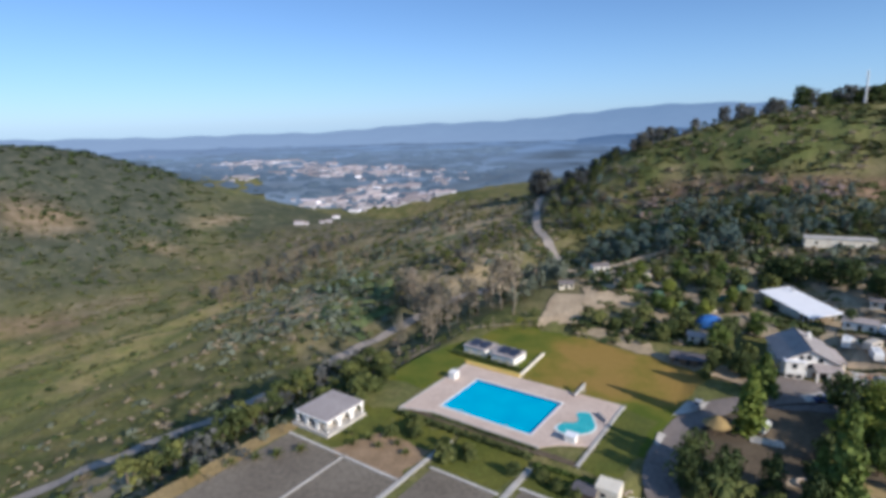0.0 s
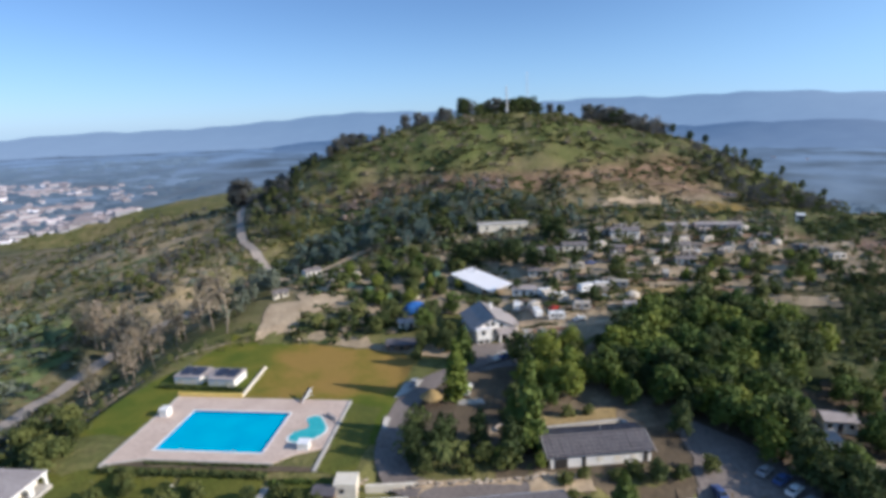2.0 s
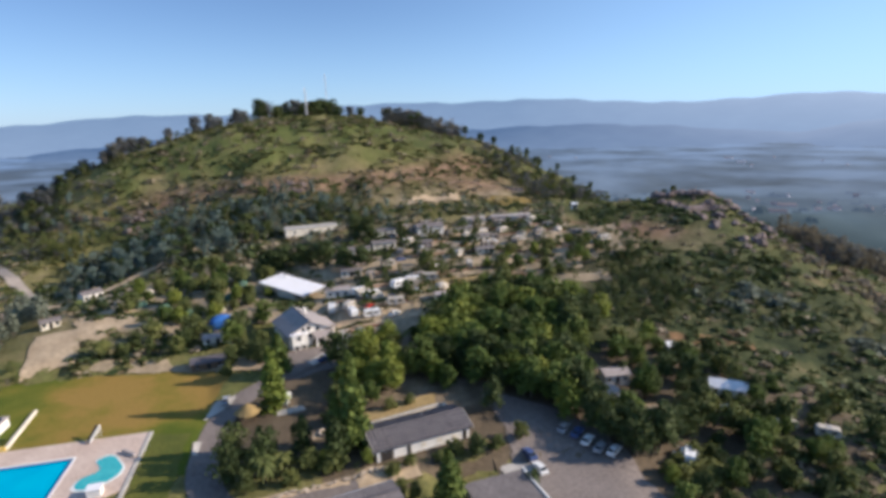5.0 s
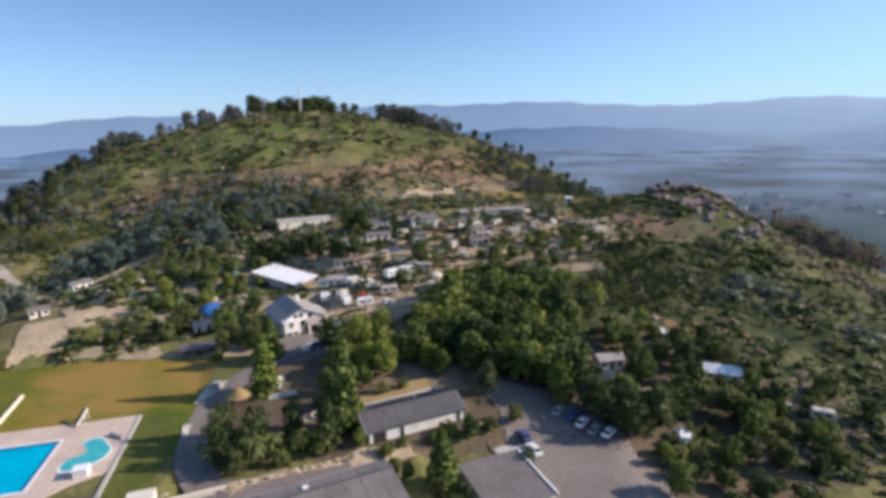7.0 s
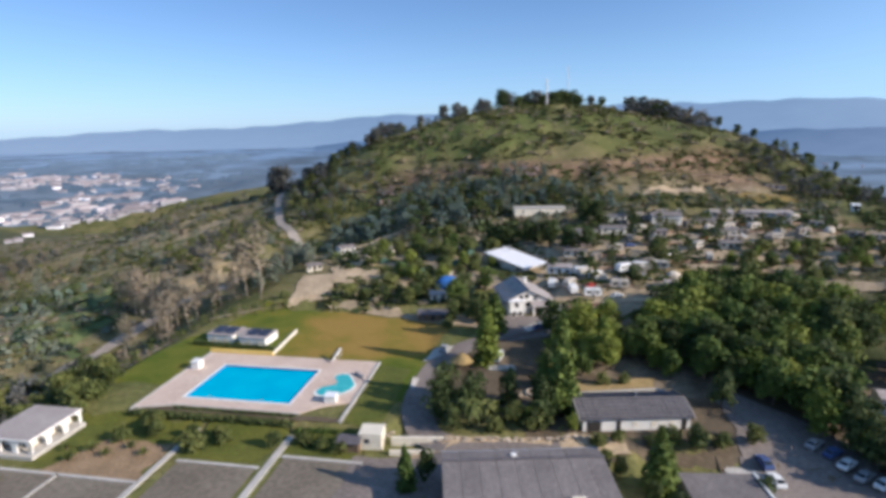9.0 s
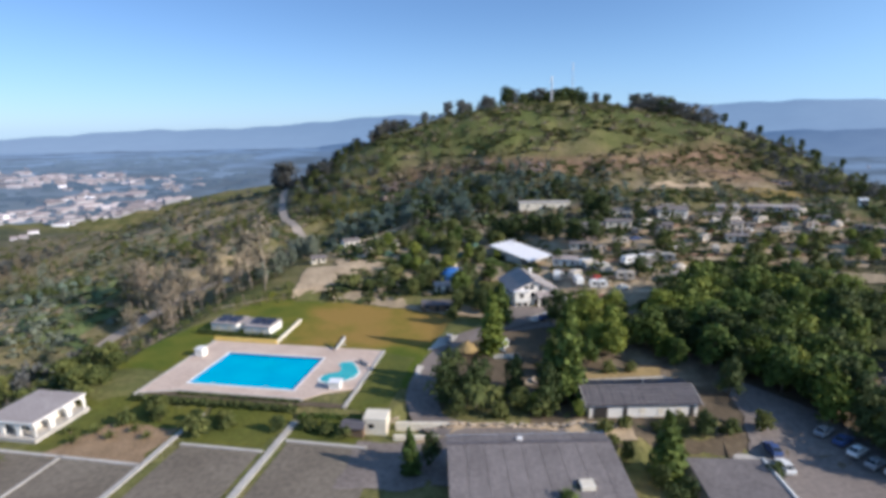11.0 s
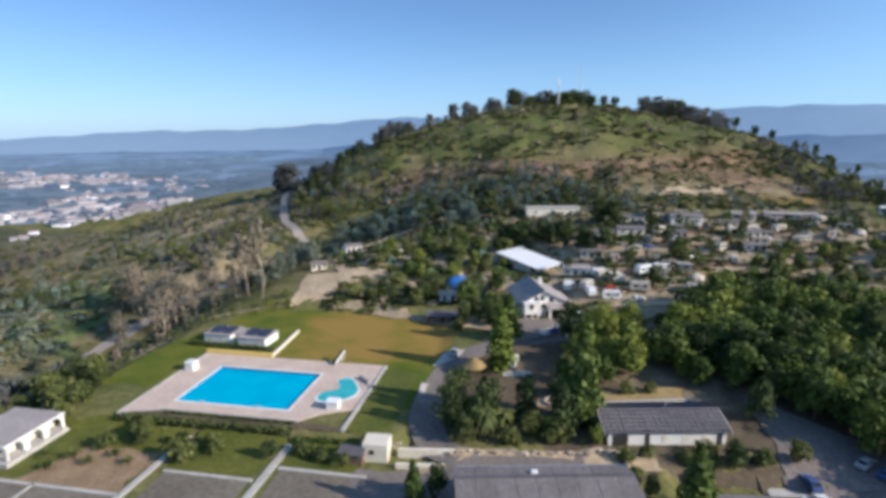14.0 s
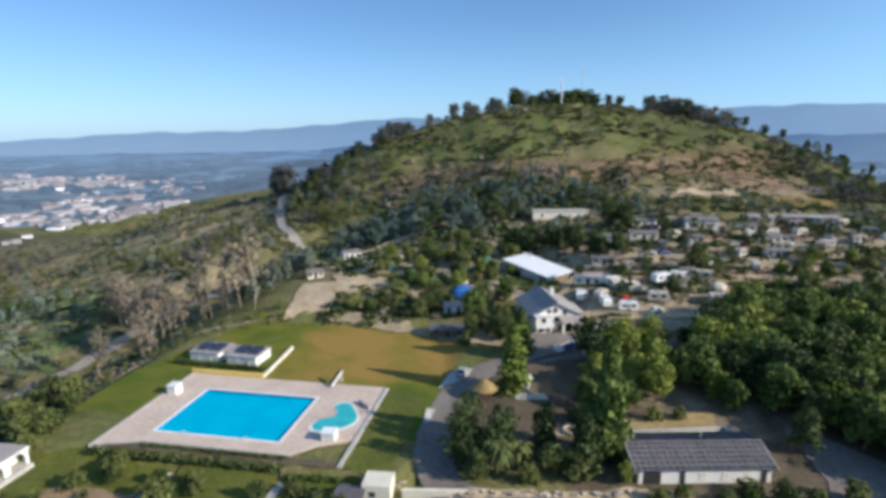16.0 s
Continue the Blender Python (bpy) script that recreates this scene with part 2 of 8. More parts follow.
def lawn_mat():
    """Mown grass that dries from green to gold where the mesh's "dry" value is high, in ragged drifts."""
    m, n, l, p = node_mat("mown_grass")
    co = n.new("ShaderNodeNewGeometry").outputs["Position"]
    at = n.new("ShaderNodeAttribute")
    at.attribute_name = "dry"
    noises = []
    for scale, detail in ((0.10, 5), (0.5, 4), (2.2, 4)):
        t = n.new("ShaderNodeTexNoise")
        t.inputs["Scale"].default_value, t.inputs["Detail"].default_value = scale, detail
        l.new(co, t.inputs["Vector"])
        noises.append(t.outputs[0])
    drift = n.new("ShaderNodeMath")
    drift.operation = "MULTIPLY_ADD"
    drift.inputs[1].default_value, drift.inputs[2].default_value = 1.5, -0.75
    l.new(noises[0], drift.inputs[0])
    grain = n.new("ShaderNodeMath")
    grain.operation = "MULTIPLY_ADD"
    grain.inputs[1].default_value = 0.35
    l.new(noises[1], grain.inputs[0])
    l.new(drift.outputs[0], grain.inputs[2])
    total = n.new("ShaderNodeMath")
    l.new(at.outputs["Fac"], total.inputs[0])
    l.new(grain.outputs[0], total.inputs[1])
    r = ramp(n, [(0.10, (0.085, 0.112, 0.016)), (0.42, (0.135, 0.140, 0.022)), (0.68, (0.200, 0.160, 0.030)), (1.0, (0.275, 0.180, 0.048))])
    l.new(total.outputs[0], r.inputs[0])
    ov = n.new("ShaderNodeMixRGB")
    ov.blend_type, ov.inputs[0].default_value = "OVERLAY", 0.4
    l.new(r.outputs[0], ov.inputs[1])
    l.new(noises[2], ov.inputs[2])
    l.new(ov.outputs[0], p.inputs["Base Color"])
    p.inputs["Roughness"].default_value, p.inputs["Specular IOR Level"].default_value = 0.95, 0.1
    bn = n.new("ShaderNodeBump")
    bn.inputs["Strength"].default_value, bn.inputs["Distance"].default_value = 0.4, 0.2
    l.new(noises[2], bn.inputs["Height"])
    l.new(bn.outputs[0], p.inputs["Normal"])
    return m


GROUND = ground_mat()
WATER = water_mat()
LAWN = lawn_mat()
LAWN_GREEN = surface("green_grass", (0.070, 0.088, 0.013), (0.130, 0.128, 0.021), 0.12, 0.9, 0.4, fine=1.2)
YOUNGGREEN = surface("young_green_scrub", (0.07, 0.105, 0.035), (0.15, 0.175, 0.07), 0.09, 0.95, 0.5, fine=0.8)
GOLD = surface("golden_dry_lawn", (0.17, 0.125, 0.025), (0.24, 0.165, 0.045), 0.09, 0.9, 0.4, fine=1.4)
DRY = surface("dry_grass", (0.24, 0.17, 0.07), (0.34, 0.25, 0.115), 0.12, 0.95, 0.4, fine=1.2)
PALEGRASS = surface("pale_dry_slope", (0.19, 0.155, 0.08), (0.38, 0.30, 0.19), 0.06, 0.95, 0.4, fine=0.7)
SAND = surface("granite_sand", (0.36, 0.27, 0.17), (0.50, 0.39, 0.26), 0.12, 0.95, 0.3, fine=0.9)
# brown earth and litter, darkened so its colour carries tree shade
SHADED_EARTH = surface("earth_toned_for_shade", (0.075, 0.058, 0.038), (0.15, 0.115, 0.075), 0.12, 0.95, 0.4, fine=1.2)
LITTER = surface("trodden_leaf_litter", (0.10, 0.078, 0.052), (0.26, 0.205, 0.14), 0.16, 0.95, 0.4, fine=1.0)
SANDGREY = surface("trodden_ground", (0.235, 0.185, 0.115), (0.43, 0.340, 0.228), 0.11, 0.95, 0.4, fine=0.8)
RUST = surface("rust_bracken", (0.105, 0.072, 0.036), (0.22, 0.125, 0.055), 0.2, 0.95, 0.5, fine=1.4)
GARDENEARTH = surface("brown_garden_earth", (0.205, 0.140, 0.080), (0.31, 0.215, 0.130), 0.3, 0.95, 0.5, fine=1.6)
EARTHRED = surface("red_stony_earth", (0.19, 0.122, 0.085), (0.32, 0.215, 0.155), 0.08, 0.95, 0.5, fine=0.9)
BARKPALE = surface("pale_bark", (0.26, 0.21, 0.16), (0.42, 0.35, 0.27), 1.2, 0.95, 0.3, space="object")
ASPHALT = surface("worn_asphalt", (0.158, 0.134, 0.121), (0.225, 0.192, 0.174), 0.1, 0.9, 0.15, fine=1.3)
LANEGREY = surface("lane_asphalt", (0.255, 0.222, 0.192), (0.345, 0.302, 0.262), 0.12, 0.92, 0.15, fine=1.5)
STONE = surface("pale_rubble_stone", (0.38, 0.315, 0.245), (0.54, 0.46, 0.37), 0.6, 0.95, 0.4, vary=0.15)
COURT = surface("court_tarmac", (0.140, 0.118, 0.092), (0.195, 0.168, 0.132), 0.09, 0.9, 0.1, fine=1.1)
PAVE = surface("deck_paving", (0.50, 0.385, 0.315), (0.60, 0.485, 0.405), 0.15, 0.85, 0.1, fine=2.2)
CONCRETE = surface("pale_concrete", (0.36, 0.34, 0.31), (0.5, 0.47, 0.43), 0.3, 0.85, 0.15)
COPING = surface("white_coping", (0.66, 0.66, 0.64), (0.78, 0.77, 0.74), 0.5, 0.6, 0.05)
WHITE = surface("white_render", (0.66, 0.64, 0.60), (0.78, 0.76, 0.72), 0.5, 0.75, 0.08)
CREAM = surface("cream_render", (0.62, 0.56, 0.46), (0.74, 0.69, 0.58), 0.5, 0.8, 0.1)
PINK = surface("pinkish_render", (0.55, 0.42, 0.36), (0.66, 0.53, 0.46), 0.5, 0.8, 0.1)
YELLOW = surface("yellow_paint", (0.68, 0.48, 0.12), (0.76, 0.57, 0.18), 0.6, 0.7, 0.1)
ROOFGREY = surface("grey_roof_sheet", (0.150, 0.133, 0.130), (0.200, 0.178, 0.174), 0.2, 0.8, 0.15, vary=0.08)
ROOFMAUVE = surface("flat_roof_felt", (0.305, 0.266, 0.255), (0.385, 0.340, 0.325), 0.25, 0.85, 0.15)
ROOFDARK = surface("dark_fibre_sheet", (0.075, 0.068, 0.076), (0.135, 0.124, 0.134), 0.6, 0.6, 0.15, vary=0.12)
ROOFWHITE = surface("white_metal_roof", (0.74, 0.74, 0.76), (0.82, 0.82, 0.84), 0.4, 0.5, 0.05)
DARKGLASS = surface("dark_window_glass", (0.02, 0.025, 0.03), (0.035, 0.04, 0.05), 2.0, 0.12, 0)
SOLAR = surface("solar_panel", (0.03, 0.035, 0.06), (0.05, 0.06, 0.09), 1.0, 0.2, 0)
DARKIN = surface("unlit_interior", (0.03, 0.028, 0.026), (0.045, 0.04, 0.038), 1.0, 0.9, 0)
BRICK = surface("red_earth_wall", (0.30, 0.17, 0.11), (0.42, 0.26, 0.18), 0.3, 0.9, 0.3)
WOOD = surface("weathered_wood", (0.13, 0.085, 0.055), (0.2, 0.14, 0.095), 0.8, 0.85, 0.2)
BARK = surface("bark", (0.10, 0.078, 0.06), (0.20, 0.165, 0.13), 1.2, 0.95, 0.4, space="object")
METAL = surface("galvanised_steel", (0.40, 0.41, 0.42), (0.52, 0.53, 0.54), 1.0, 0.45, 0.05, metal=0.6)
ROCK = surface("granite_rock", (0.115, 0.088, 0.082), (0.27, 0.212, 0.195), 0.35, 0.95, 0.5, fine=2.5)
BLUE = surface("blue_tarpaulin", (0.03, 0.11, 0.36), (0.05, 0.17, 0.48), 0.6, 0.55, 0.15)
POOLTILE = surface("blue_pool_tiles", (0.015, 0.15, 0.33), (0.03, 0.21, 0.41), 0.8, 0.3, 0.03)
TEAL = surface("teal_pool_paint", (0.04, 0.36, 0.40), (0.08, 0.45, 0.47), 0.4, 0.25, 0.03)
PAINTWHITE = surface("white_bodywork", (0.72, 0.72, 0.71), (0.8, 0.8, 0.79), 0.6, 0.35, 0)
PAINTGREY = surface("silver_bodywork", (0.36, 0.37, 0.39), (0.44, 0.45, 0.47), 0.6, 0.3, 0, metal=0.3)
PAINTBLUE = surface("blue_bodywork", (0.05, 0.08, 0.20), (0.07, 0.11, 0.26), 0.6, 0.3, 0)
PAINTDARK = surface("dark_bodywork", (0.03, 0.03, 0.035), (0.05, 0.05, 0.055), 0.6, 0.25, 0)
PAINTRED = surface("red_bodywork", (0.30, 0.03, 0.025), (0.38, 0.05, 0.035), 0.6, 0.3, 0)
TYRE = surface("tyre_rubber", (0.018, 0.018, 0.018), (0.03, 0.03, 0.03), 3.0, 0.9, 0)
CANVAS = surface("canvas_awning", (0.42, 0.38, 0.32), (0.55, 0.50, 0.43), 0.6, 0.9, 0.15)
CANVASGREY = surface("grey_cover", (0.235, 0.195, 0.160), (0.335, 0.285, 0.235), 0.6, 0.9, 0.15)
ROOFVILLA = surface("villa_slate", (0.26, 0.235, 0.23), (0.35, 0.32, 0.31), 0.4, 0.85, 0.15)
CANVASGREEN = surface("green_canvas", (0.06, 0.12, 0.09), (0.10, 0.17, 0.12), 0.6, 0.9, 0.15)
LEAF_MID = leaf("leaves_mid_green", (0.040, 0.068, 0.016), (0.155, 0.208, 0.048))
LEAF_DARK = leaf("leaves_dark_green", (0.030, 0.047, 0.017), (0.104, 0.135, 0.045))
LEAF_LIGHT = leaf("leaves_yellow_green", (0.094, 0.126, 0.021), (0.262, 0.305, 0.058))
LEAF_BLUE = leaf("leaves_blue_grey", (0.130, 0.150, 0.108), (0.245, 0.272, 0.205))
LEAF_EUC = leaf("leaves_eucalyptus", (0.082, 0.126, 0.104), (0.245, 0.320, 0.272))
LEAF_OLIVE = leaf("leaves_olive", (0.055, 0.072, 0.022), (0.18, 0.20, 0.06))
LEAF_DRY = leaf("leaves_dry_brown", (0.150, 0.128, 0.088), (0.330, 0.280, 0.195))
# blue-grey tone puts the haze over the crest trees into their leaves
LEAF_ASH = leaf("leaves_ash_grey", (0.060, 0.066, 0.064), (0.170, 0.174, 0.166))
SCRUB_LIGHT = leaf("scrub_pale_green", (0.085, 0.098, 0.030), (0.175, 0.18, 0.062), clump=0.05)
SCRUB_OLIVE = leaf("scrub_olive", (0.075, 0.090, 0.032), (0.16, 0.165, 0.064), clump=0.05)
# far land and ranges: their haze is an emission colour
FAR_LAND = haze_glow_mat("hazy_far_land", (0.030, 0.035, 0.030), (0.150, 0.200, 0.270), (0.185, 0.285, 0.44), 450, 2500, 0.22, 0.5, (0.048, 0.078, 0.074), 0.30)
FAR_RIDGE = haze_glow_mat("hazy_far_ridge", (0.022, 0.03, 0.034), (0.27, 0.37, 0.52), (0.105, 0.19, 0.34), 1800, 3000, 0.5, west=0.4)
FAR_CREST = haze_glow_mat("hazy_farthest_crest", (0.022, 0.03, 0.034), (0.36, 0.49, 0.66), (0.28, 0.41, 0.58), 2600, 4300, 0.55, west=0.5)
# far houses and roofs glow faintly: the haze before them is painted on
FAR_HOUSE = haze_glow_mat("hazy_far_houses", (0.42, 0.42, 0.43), (0.175, 0.185, 0.21), (0.27, 0.30, 0.36), 800, 2200)
FAR_ROOF = haze_glow_mat("hazy_far_roofs", (0.33, 0.285, 0.27), (0.165, 0.165, 0.185), (0.25, 0.27, 0.32), 800, 2200)
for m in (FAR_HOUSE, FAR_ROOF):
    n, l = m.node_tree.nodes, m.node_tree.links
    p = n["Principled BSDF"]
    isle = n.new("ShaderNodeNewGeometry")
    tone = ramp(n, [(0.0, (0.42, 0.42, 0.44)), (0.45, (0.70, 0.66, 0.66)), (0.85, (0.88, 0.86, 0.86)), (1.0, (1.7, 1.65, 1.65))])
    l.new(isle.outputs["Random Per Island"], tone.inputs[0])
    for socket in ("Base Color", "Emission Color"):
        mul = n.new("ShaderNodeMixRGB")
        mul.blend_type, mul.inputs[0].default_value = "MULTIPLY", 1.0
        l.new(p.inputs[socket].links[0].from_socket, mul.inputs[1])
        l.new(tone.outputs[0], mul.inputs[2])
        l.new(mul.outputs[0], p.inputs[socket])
# far trees carry the same emitted haze colour
FAR_WOOD = haze_glow_mat("hazy_far_trees", (0.03, 0.038, 0.034), (0.12, 0.165, 0.235), (0.27, 0.37, 0.50), 450, 2500, 0.5, 0, (0.015, 0.035, 0.038))


# ---- mesh building ----
class Mesh:
    def __init__(self):
        self.v, self.f = [], []

    def add(self, verts, faces):
        k = len(self.v)
        self.v += [tuple(p) for p in verts]
        self.f += [tuple(i + k for i in f) for f in faces]
        return self

    def box(self, x0, y0, z0, x1, y1, z1, c=0.0):
        """A box with chamfered edges (c metres)."""
        if c <= 0:
            vs = [(x, y, z) for z in (z0, z1) for y in (y0, y1) for x in (x0, x1)]
            return self.add(vs, [(0, 2, 3, 1), (4, 5, 7, 6), (0, 1, 5, 4), (2, 6, 7, 3), (0, 4, 6, 2), (1, 3, 7, 5)])
        lo, hi = (x0, y0, z0), (x1, y1, z1)
        vs, at = [], {}
        for i in range(8):
            s = (i & 1, i >> 1 & 1, i >> 2 & 1)
            for ax in range(3):
                p = [(hi if s[k] else lo)[k] + (0 if k == ax else (-c if s[k] else c)) for k in range(3)]
                at[i, ax] = len(vs)
                vs.append(p)
        fs = []
        for ax in range(3):
            b, d = 1 << (ax + 1) % 3, 1 << (ax + 2) % 3
            for s in (0, 1):
                o = s << ax
                q = [at[o, ax], at[o | b, ax], at[o | b | d, ax], at[o | d, ax]]
                fs.append(q if s else q[::-1])
        for ax in range(3):
            a1, a2 = (ax + 1) % 3, (ax + 2) % 3
            for s1 in (0, 1):
                for s2 in (0, 1):
                    o = s1 << a1 | s2 << a2
                    e = o | 1 << ax
                    q = [at[o, a1], at[e, a1], at[e, a2], at[o, a2]]
                    fs.append(q if s1 != s2 else q[::-1])
        for i in range(8):
            q = [at[i, 0], at[i, 1], at[i, 2]]
            fs.append(q if bin(i).count("1") % 2 else q[::-1])
        return self.add(vs, fs)

    def prism(self, poly, z0, z1):
        """An outline (anticlockwise from above) raised from z0 to z1."""
        n = len(poly)
        vs = [(x, y, z0) for x, y in poly] + [(x, y, z1) for x, y in poly]
        return self.add(vs, [tuple(range(n))[::-1], tuple(range(n, 2 * n))] + [(i, (i + 1) % n, (i + 1) % n + n, i + n) for i in range(n)])

    def tube(self, pts, radii, n=7):
        vs, fs = [], []
        for k, (p, r) in enumerate(zip(pts, radii)):
            p = Vector(p)
            a, b = Vector(pts[max(k - 1, 0)]), Vector(pts[min(k + 1, len(pts) - 1)])
            q = (b - a).to_track_quat("Z", "Y")
            vs += [tuple(p + q @ Vector((r * math.cos(t * math.tau / n), r * math.sin(t * math.tau / n), 0))) for t in range(n)]
        for k in range(len(pts) - 1):
            fs += [(k * n + i, k * n + (i + 1) % n, (k + 1) * n + (i + 1) % n, (k + 1) * n + i) for i in range(n)]
        fs += [tuple(range(n))[::-1], tuple(range((len(pts) - 1) * n, len(pts) * n))]
        return self.add(vs, fs)

    def gable(self, x0, y0, x1, y1, z0, z1, over=0.4, thick=0.18, ridge=0.5):
        """Two roof slabs with their ridge along x."""
        ym = y0 + (y1 - y0) * ridge
        for ya, dy in ((y0, -1), (y1, 1)):
            k = (z1 - z0) / abs(ym - ya)
            ye, ze = ya + dy * over, z0 - k * over
            a = [(x0 - over, ye, ze), (x1 + over, ye, ze), (x1 + over, ym, z1), (x0 - over, ym, z1)]
            vs = a + [(x, y, z + thick) for x, y, z in a]
            fs = [(3, 2, 1, 0), (4, 5, 6, 7), (0, 1, 5, 4), (1, 2, 6, 5), (2, 3, 7, 6), (3, 0, 4, 7)]
            self.add(vs, fs if dy < 0 else [f[::-1] for f in fs])
        return self

    def data(self, name, material, smooth=False):
        me = bpy.data.meshes.new(name)
        me.from_pydata(self.v, [], self.f)
        me.materials.append(material)
        if smooth:
            me.polygons.foreach_set("use_smooth", [True] * len(me.polygons))
        return me


def quads(name, verts, material, corners=4):
    """A mesh of loose quads or triangles from an array (n, corners, 3)."""
    n = len(verts)
    me = bpy.data.meshes.new(name)
    me.vertices.add(n * corners)
    me.vertices.foreach_set("co", np.ascontiguousarray(verts, dtype=np.float32).ravel())
    me.loops.add(n * corners)
    me.loops.foreach_set("vertex_index", np.arange(n * corners, dtype=np.int32))
    me.polygons.add(n)
    me.polygons.foreach_set("loop_start", np.arange(0, n * corners, corners, dtype=np.int32))
    me.materials.append(material)
    me.update(calc_edges=True)
    return me


def grid_mesh(name, xs, ys, zs, material, wrap=False):
    """A smooth sheet over a grid of points; wrap joins the last column to the first."""
    r, c = xs.shape
    co = np.stack([xs, ys, zs], -1).reshape(-1, 3).astype(np.float32)
    i = np.arange(r - 1)[:, None] * c
    j = np.arange(c if wrap else c - 1)[None]
    k = (j + 1) % c
    f = np.stack([i + j, i + k, i + c + k, i + c + j], -1).reshape(-1, 4).astype(np.int32)
    me = bpy.data.meshes.new(name)
    me.vertices.add(len(co))
    me.vertices.foreach_set("co", co.ravel())
    me.loops.add(f.size)
    me.loops.foreach_set("vertex_index", f.ravel())
    me.polygons.add(len(f))
    me.polygons.foreach_set("loop_start", np.arange(0, f.size, 4, dtype=np.int32))
    me.polygons.foreach_set("use_smooth", np.ones(len(f), dtype=bool))
    me.materials.append(material)
    me.update(calc_edges=True)
    return me


def thing(name, m, label, category, group=""):
    ob = new(name)
    ob.empty_display_size = 0.5
    ob.matrix_basis = m
    return tagged(ob, label, category, group)


def part(name, mesh, material, parent, label="", smooth=False):
    ob = new(name, mesh.data(name, material, smooth) if isinstance(mesh, Mesh) else mesh)
    ob.parent = parent
    if label:
        ob["label"] = label
    return ob


# ---- the lie of the land ----
BASE = -44.2
MOUNDS = [
    (7.0, 252, 142, 24, 46, 118),
    (46.3, 174, 515, 171, 450, 168),
    (46.4, -759, 575, 301, 114, 113),
    (-35.9, 100, 750, 61, 500, 77),
    (12.0, -136, 631, 31, 142, 6),
    (-27.6, -51, 236, 95, 28, 58),
    (9.3, -146, 16, 43, 461, 156),
    (20.8, 289, 174, 45, 72, 111),
    (-36.9, 417, 232, 171, 52, 84),
    (26.0, 271, 351, 323, 50, 157),
    (-36.2, -432, 266, 500, 125, 83),
    (33.8, 256, 496, 91, 72, 10),
    (49.6, -728, 545, 230, 143, 99),
    (19.0, -41, 258, 28, 49, 170),
    (15.8, -14, -18, 296, 68, 110),
    (-25.7, 379, 179, 45, 40, 38),
    (36.8, 172, 528, 150, 341, 5),
    (7.5, 277, 168, 19, 9, -59),
    (11.0, 300, 92, 45, 28, 20),
    (6.0, 55, 452, 62, 30, 4),
    (4.0, 300, 340, 32, 45, -40),
]
POOL, TURN = (-19.8, 122.6), -20.5
CA, SA = math.cos(radians(TURN)), math.sin(radians(TURN))


def site(u, v):
    """World x, y of a place in the pool's own axes."""
    return POOL[0] + u * CA - v * SA, POOL[1] + u * SA + v * CA


# level terraces: centre, half sizes, turn, height, width of the bank round them
PADS = [
    (*site(0, -43), 42, 27.5, TURN, -2.0, 5.0),
    (*site(0, 19), 35, 33.2, TURN, 0.0, 3.0),
    (36, 68, 17, 11, -9.5, -2.2, 4.0),
    (66, 62, 16, 12, -20, -3.2, 5.0),
    (55, 91, 13, 7, -9.5, -0.7, 3.0),
    (55, 154, 12, 14, -3, 2.6, 5.0),
    (65, 191, 9, 13, 28, 4.8, 5.0),
    (*site(0, 0), 13.6, 9.4, TURN, -1.6, 1.0),
]
WAVES = [(random.uniform(0, math.tau), math.tau / L, a, random.uniform(0, 6.3)) for L, a in
         ((120, 1.3), (90, 1.2), (61, 0.9), (47, 0.8), (33, 0.6), (26, 0.55), (19, 0.45), (14, 0.35), (11, 0.3), (8.3, 0.2))]


def ground(x, y):
    """Height of the ground, for numbers or arrays."""
    x, y = np.asarray(x, float), np.asarray(y, float)
    z = np.full(np.broadcast(x, y).shape, BASE)
    for h, cx, cy, sx, sy, turn in MOUNDS:
        c, s = math.cos(radians(turn)), math.sin(radians(turn))
        z = z + h * np.exp(-(((x - cx) * c + (y - cy) * s) ** 2 / sx ** 2 + ((y - cy) * c - (x - cx) * s) ** 2 / sy ** 2) / 2)
    rough = np.zeros_like(z)
    for d, k, a, ph in WAVES:
        rough = rough + a * np.sin(k * (x * math.cos(d) + y * math.sin(d)) + ph + 1.3 * np.sin(k * 0.37 * (x * math.sin(d) - y * math.cos(d))))
    camp = np.clip((np.hypot(x - 60, y - 150) - 60) / 90, 0.15, 1.0)
    z = z + rough * 0.55 * camp
    for cx, cy, hu, hv, turn, pz, bank in PADS:
        c, s = math.cos(radians(turn)), math.sin(radians(turn))
        du = np.abs((x - cx) * c + (y - cy) * s) - hu
        dv = np.abs((y - cy) * c - (x - cx) * s) - hv
        d = np.clip(np.maximum(du, dv) / bank, 0, 1)
        w = 1 - d * d * (3 - 2 * d)
        z = z * (1 - w) + pz * w
    return z


def gz(x, y):
    return float(ground(x, y))


def facing(x, y, dz=0.0, turn=0.0, scale=1.0):
    return Matrix.LocRotScale((x, y, gz(x, y) + dz), Euler((0, 0, radians(turn))), (scale, scale, scale))


rings = np.concatenate([[0.0], np.geomspace(6, 4700, 280)])
turns = np.linspace(0, math.tau, 660, endpoint=False)
gx = 0 + rings[:, None] * np.cos(turns)[None]
gy = 20 + rings[:, None] * np.sin(turns)[None]
gh = ground(gx, gy)
land = tagged(new("ground", grid_mesh("ground", gx, gy, gh, GROUND, wrap=True)), "scrubby green and dry brown hillside ground with bare sandy patches", "ground", kind="structure")


